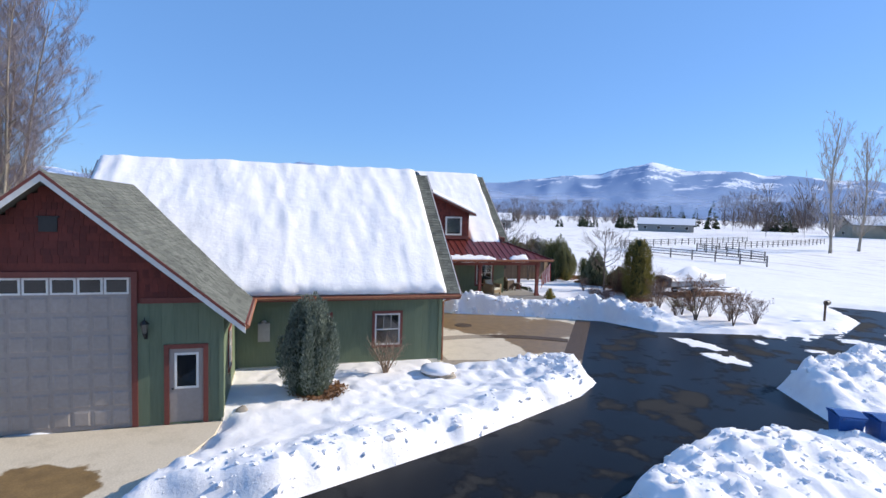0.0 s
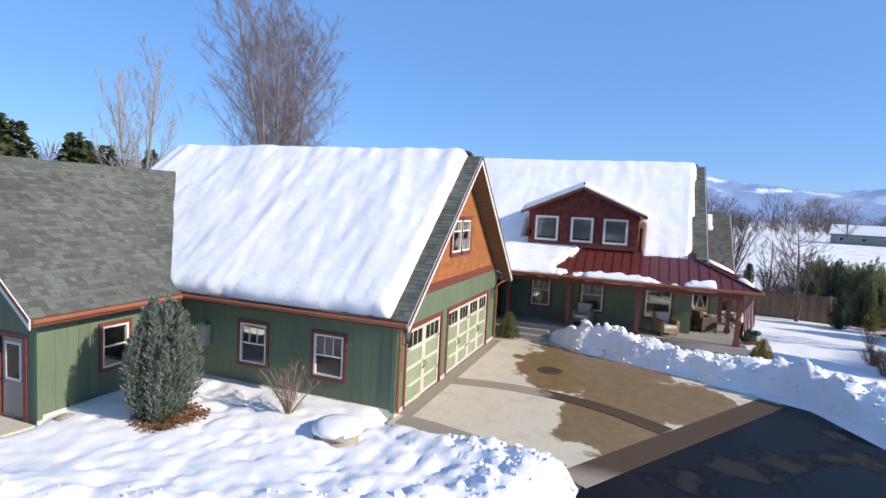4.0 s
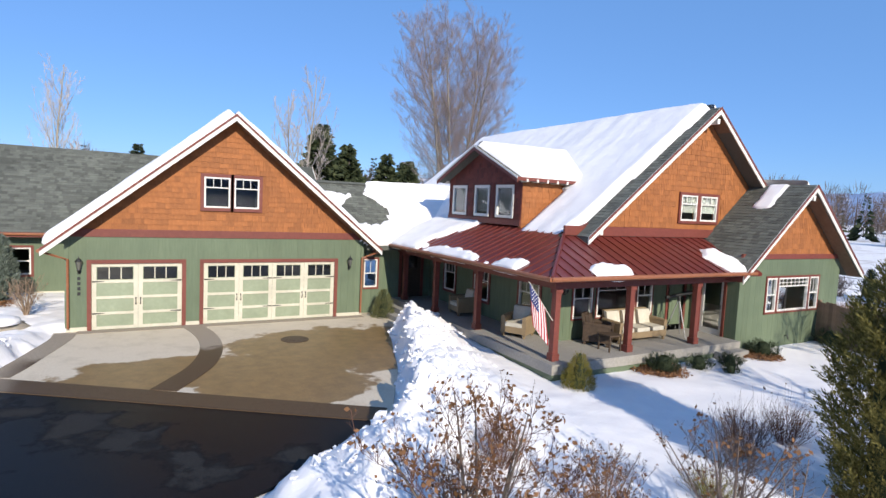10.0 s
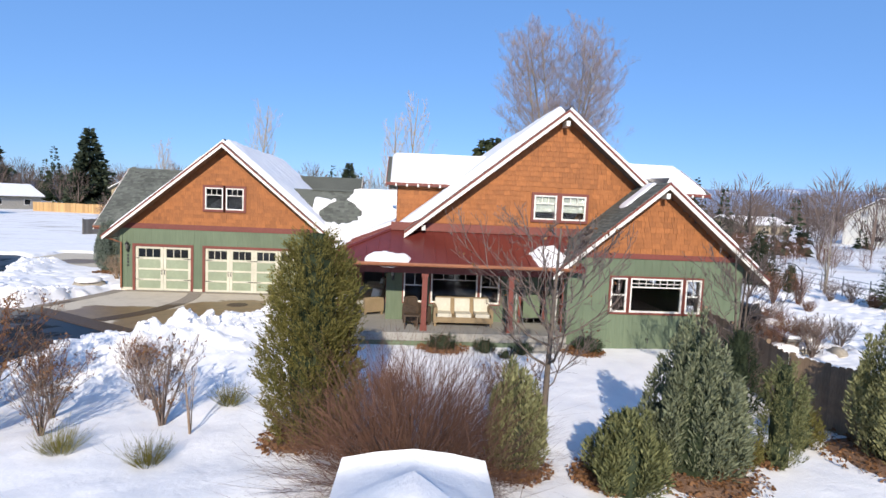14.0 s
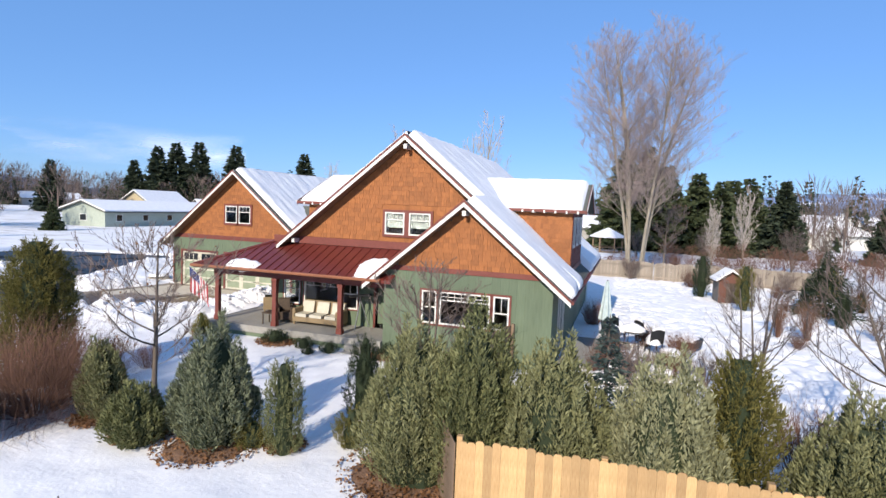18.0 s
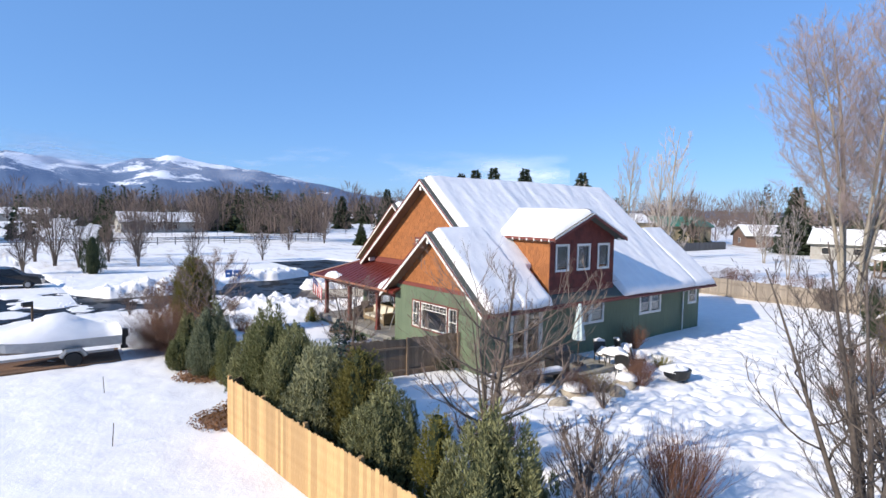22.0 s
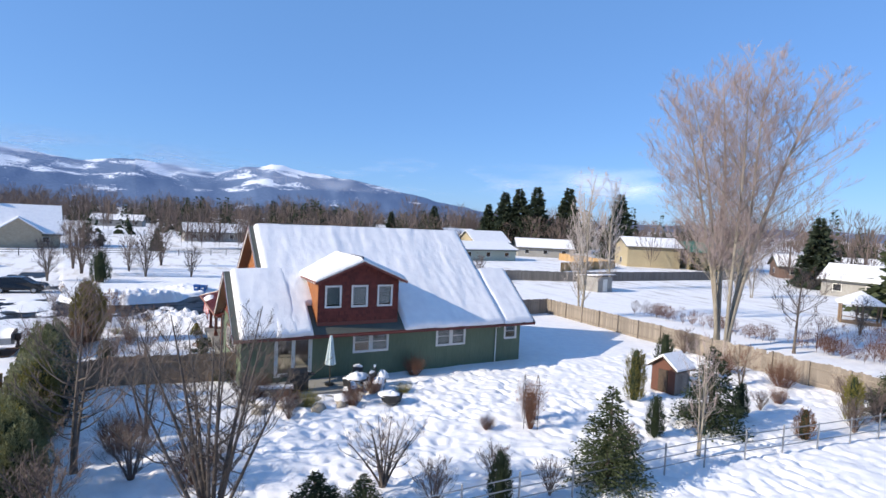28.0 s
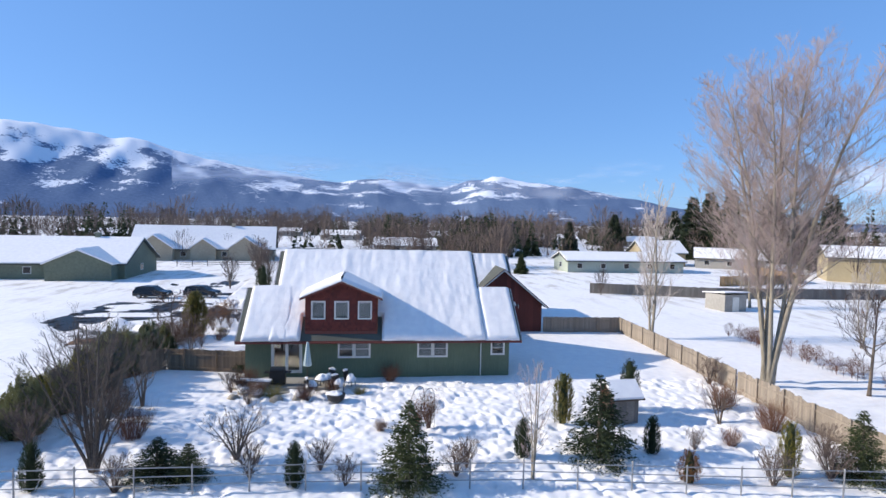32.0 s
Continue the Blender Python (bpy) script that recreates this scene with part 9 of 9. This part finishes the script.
# ---- back yard things ----
um = thing("patio_umbrella", "closed pale teal patio umbrella on a pole", "umbrella", at=pose(27.95, -5.75, 0.35))
part("pole", Mesh().tube([(0, 0, 0), (0, 0, 2.75)], [0.022, 0.02], 8), DARK_WOOD, um)
m = Mesh()
prof = [(0.05, 2.72), (0.10, 2.4), (0.17, 1.7), (0.24, 1.15), (0.20, 1.1)]
k = 16
m.add([(r * (1 + 0.28 * (j % 2)) * math.cos(6.2832 * j / k), r * (1 + 0.28 * (j % 2)) * math.sin(6.2832 * j / k), z) for r, z in prof for j in range(k)], [(i * k + j, i * k + (j + 1) % k, (i + 1) * k + (j + 1) % k, (i + 1) * k + j) for i in range(4) for j in range(k)] + [tuple(range(k))])
part("canopy", m, CANVAS, um, "folded pale teal canopy")
part("base", Mesh().lathe([(0.25, 0), (0.25, 0.06), (0.05, 0.12), (0.03, 0.3)], (0, 0, 0), 14), BLACK, um)
pd = part("patio_deck", Mesh().box((26.45, -8.9, 0.0), (29.0, -4.2, 0.3)).box((29.0, -8.2, 0.0), (29.5, -6.0, 0.15)), DECK, None)
tagged(pd, "low concrete patio behind the house", "patio", kind="structure")


def snow_lump(name, x, y, z, r, h, seed, label, parent=None):
    n, k = 6, 16
    rng = np.random.default_rng(seed)
    vs = []
    for i in range(n + 1):
        f = math.pi * 0.5 * i / n
        for j in range(k):
            a = 6.2832 * j / k
            w = 1 + 0.14 * math.sin(2 * a + seed) + 0.08 * rng.normal() * (i < n - 1)
            q = w * (1 + 0.22 * math.sin(a + seed * 1.7))
            vs.append((x + r * math.cos(f) * q * math.cos(a), y + r * math.cos(f) * q * math.sin(a), z - 0.06 + h * math.sin(f) * (1 + 0.18 * math.sin(3 * a + seed)) * (1 if i < n else 0.97)))
    m = Mesh().add(vs, [(i * k + j, i * k + (j + 1) % k, (i + 1) * k + (j + 1) % k, (i + 1) * k + j) for i in range(n) for j in range(k)])
    return part(name, m, SNOW, parent, label, True)


pt = thing("patio_table", "round patio table buried under thick snow", "table", at=pose(29.1, -4.6, 0.2))
part("tabletop", Mesh().lathe([(0.6, 0.68), (0.6, 0.72), (0.0, 0.72)], (0, 0, 0), 20), BLACK, pt)
for k in range(4):
    a = 1.571 * k + 0.5
    part("leg", Mesh().tube([(0.45 * math.cos(a), 0.45 * math.sin(a), 0), (0.35 * math.cos(a), 0.35 * math.sin(a), 0.68)], [0.02, 0.02], 6), BLACK, pt)
snow_lump("snow_cap", 0, 0, 0.71, 0.62, 0.32, 3, "thick snow cap", pt)
for x, y, t in ((28.2, -4.3, 60), (29.9, -5.2, 200), (29.6, -3.6, 130), (28.4, -2.9, 150)):
    ch = thing("patio_chair", "patio chair heaped with snow", "chair", "patio chairs", at=pose(x, y, 0.22, 0, 0, t))
    part("seat", Mesh().box((-0.28, -0.28, 0.40), (0.28, 0.28, 0.45)), BLACK, ch)
    part("backrest", Mesh().prism([(-0.28, 0.26, 0.45), (0.28, 0.26, 0.45), (0.28, 0.36, 1.0), (-0.28, 0.36, 1.0)], (0, 0.04, 0)), BLACK, ch)
    for sx in (-0.25, 0.25):
        for sy in (-0.25, 0.25):
            part("leg", Mesh().box((sx - 0.02, sy - 0.02, 0), (sx + 0.02, sy + 0.02, 0.40)), BLACK, ch)
    snow_lump("snow_cap", 0, -0.02, 0.42, 0.33, 0.40, int(t), "", ch)
    part("snow_cap", Mesh().prism([(-0.26, 0.34, 1.02), (0.0, 0.30, 1.09), (0.26, 0.34, 1.01), (0.26, 0.42, 1.01), (0.0, 0.45, 1.10), (-0.26, 0.42, 1.02)], (0, 0, -0.07)), SNOW, ch)
gr = thing("gas_grill", "black covered gas grill on the patio", "grill", at=pose(28.3, -7.6, 0.3, 0, 0, 90))
part("lid", Mesh().tube([(-0.45, 0, 0.98), (0.45, 0, 0.98)], [0.26, 0.26], 14), BLACK, gr)
part("cart", Mesh().box((-0.5, -0.26, 0.1), (0.5, 0.26, 0.9)), BLACK, gr)
for s in (-1, 1):
    part("side_shelf", Mesh().box((s * 0.5, -0.24, 0.84), (s * 0.86, 0.24, 0.88)), BLACK, gr)
fp = thing("fire_pit", "round dark fire pit with a snow cap", "fire pit", at=pose(31.4, -3.6, 0.2))
part("bowl", Mesh().lathe([(0.35, 0.0), (0.5, 0.1), (0.58, 0.42), (0.55, 0.44), (0.0, 0.40)], (0, 0, 0), 20), BLACK, fp)
snow_lump("snow_cap", 0, 0, 0.40, 0.54, 0.22, 6, "", fp)
bn = thing("patio_bench", "long snow-topped bench beside the patio", "bench", at=pose(28.6, -9.1, 0.2, 0, 0, 80))
part("seat", Mesh().box((-1.2, -0.25, 0.42), (1.2, 0.25, 0.5)), GREY_WOOD, bn)
for s in (-1, 1):
    part("leg", Mesh().box((s * 1.0 - 0.05, -0.22, 0), (s * 1.0 + 0.05, 0.22, 0.42)), GREY_WOOD, bn)
part("snow_cap", Mesh().prism([(-1.15, -0.2, 0.60), (1.15, -0.2, 0.60), (1.15, 0.2, 0.60), (-1.15, 0.2, 0.60)], (0, 0, -0.1)), SNOW, bn)
plant("yucca", grass_m, 30.2, -7.6, "yellow-green yucca clump by the patio", "yucca", scale=1.7)
plant("yucca", grass_m, 29.9, -2.2, "yellow-green yucca clump by the patio", "yucca", scale=1.3, turn=90)
# little garden shed, arch
SHED_WOOD = surface("brown_shed_board", (0.11, 0.045, 0.03), (0.17, 0.07, 0.045), 8, 0.6, 0.85, 0.4, 0.01, (7, 7, 0.8))
ls = thing("playhouse", "little red-brown garden shed with a snowy gable roof", "shed", at=pose(35.4, 12.7, 0.15, 0, 0, 6))
part("wall", Mesh().prism([(-0.75, -0.75, 0), (0.75, -0.75, 0), (0.75, -0.75, 1.5), (0, -0.75, 2.05), (-0.75, -0.75, 1.5)], (0, 1.5, 0)), SHED_WOOD, ls)
for s in (-1, 1):
    part("roof", Mesh().prism([(0, -1.0, 2.16), (0, 1.0, 2.16), (s * 1.0, 1.0, 1.42), (s * 1.0, -1.0, 1.42)], (0, 0, -0.06)), DARK_WOOD, ls)
    part("snow_cap", Mesh().prism([(0, -0.95, 2.30), (0, 0.95, 2.30), (s * 0.97, 0.95, 1.56), (s * 0.97, -0.95, 1.56)], (0, 0, -0.13)), SNOW, ls)
for s in (-1, 1):
    for k in range(6):
        part("side_board", Mesh().box((s * 0.752, -0.75 + 0.25 * k, 0.02), (s * 0.775, -0.51 + 0.25 * k, 1.48)), GREY_WOOD, ls)
part("door", Mesh().box((-0.3, -0.79, 0.05), (0.3, -0.74, 1.35)), DARK_WOOD, ls)
ar = thing("garden_arch", "rusty metal garden arch with dry vines", "garden arch", at=pose(36.5, 1.3, ground_at(36.5, 1.3) - 0.05, 0, 0, -35) @ Matrix.Diagonal((1.25, 1.25, 1.15, 1)))
for y in (-0.25, 0.25):
    pts = [(-0.55, y, 0), (-0.55, y, 1.5)] + [(-0.55 * math.cos(a), y, 1.5 + 0.55 * math.sin(a)) for a in (0.5, 1.05, 1.57, 2.1, 2.64)] + [(0.55, y, 1.5), (0.55, y, 0)]
    part("hoop", Mesh().tube(pts, [0.014] * len(pts), 6), BLACK, ar)
for x in (-0.55, 0.55):
    for k in range(7):
        part("crossbar", Mesh().tube([(x, -0.25, 0.25 + 0.2 * k), (x, 0.25, 0.25 + 0.2 * k)], [0.008, 0.008], 5), BLACK, ar)
vine = twig_bush(1.75, 0.30, 95, 110, RED_TWIG, 4, 0.005, 0.5)
for x in (-0.5, 0.5):
    for n2, me2 in vine:
        o = new("vine" if n2 == "branch" else "dry_foliage", me2)
        o.parent, o.matrix_basis = ar, pose(x, 0, 0)
bl = thing("garden_table", "low board table under snow by the little shed", "table", at=pose(38.6, 10.2, 0.15, 0, 0, 10))
part("tabletop", Mesh().box((-0.2, -0.9, 0.32), (0.2, 0.9, 0.38)), GREY_WOOD, bl)
for s in (-0.7, 0.7):
    part("leg", Mesh().box((-0.15, s - 0.04, 0), (0.15, s + 0.04, 0.32)), GREY_WOOD, bl)
for x, y, lean in ((19.9, -22.8, 3), (25.3, -23.3, -4)):
    st = thing("stake", "thin metal stake standing in the snow", "stake", "stakes in the snow", at=pose(x, y, ground_at(x, y) - 0.1, lean, lean, 0))
    part("rod", Mesh().tube([(0, 0, 0), (0, 0, 0.75)], [0.014, 0.012], 5), DARK_WOOD, st)
# shingle tabs on the bare workshop roof
shingles(shop, (-5.0, SR - 4.6, SZ - SS * 4.6), (1, 0, 0), (0, 1, SS), 9.8, math.hypot(4.6, 4.6 * SS), keep=lambda u, v: -5 + u < 0.3 + v * 0.77 * 1.2 + 0.4, limit=300, seed=7, lift=0.002)
shingles(house, (19.31, -10.66, 2.905), (0, 1, 0), (1, 0, 0.836), 2.4, 4.95, limit=0, seed=8, lift=0.002)
shingles(house, (9.4, -0.25, 2.95), (1, 0, 0), (0, 3.2, 2.6), 6.0, 4.1, keep=lambda u, v: u + v * 0.9 > 0.95, limit=0, seed=9, lift=0.002)
shingles(garage, (-0.58, -0.58, GZ - GS * 5.68), (0, 1, 0), (1, 0, GS), 0.9, 7.4, limit=0, seed=10, lift=0.002)
shingles(garage, (10.78, -0.58, GZ - GS * 5.68), (0, 1, 0), (-1, 0, GS), 0.9, 7.4, limit=0, seed=11, lift=0.002)
shingles(house, (14.2, -8.81, RZ - SW * 5.84), (0, 1, 0), (1, 0, SW), 0.9, 7.45, limit=0, seed=12, lift=0.002)
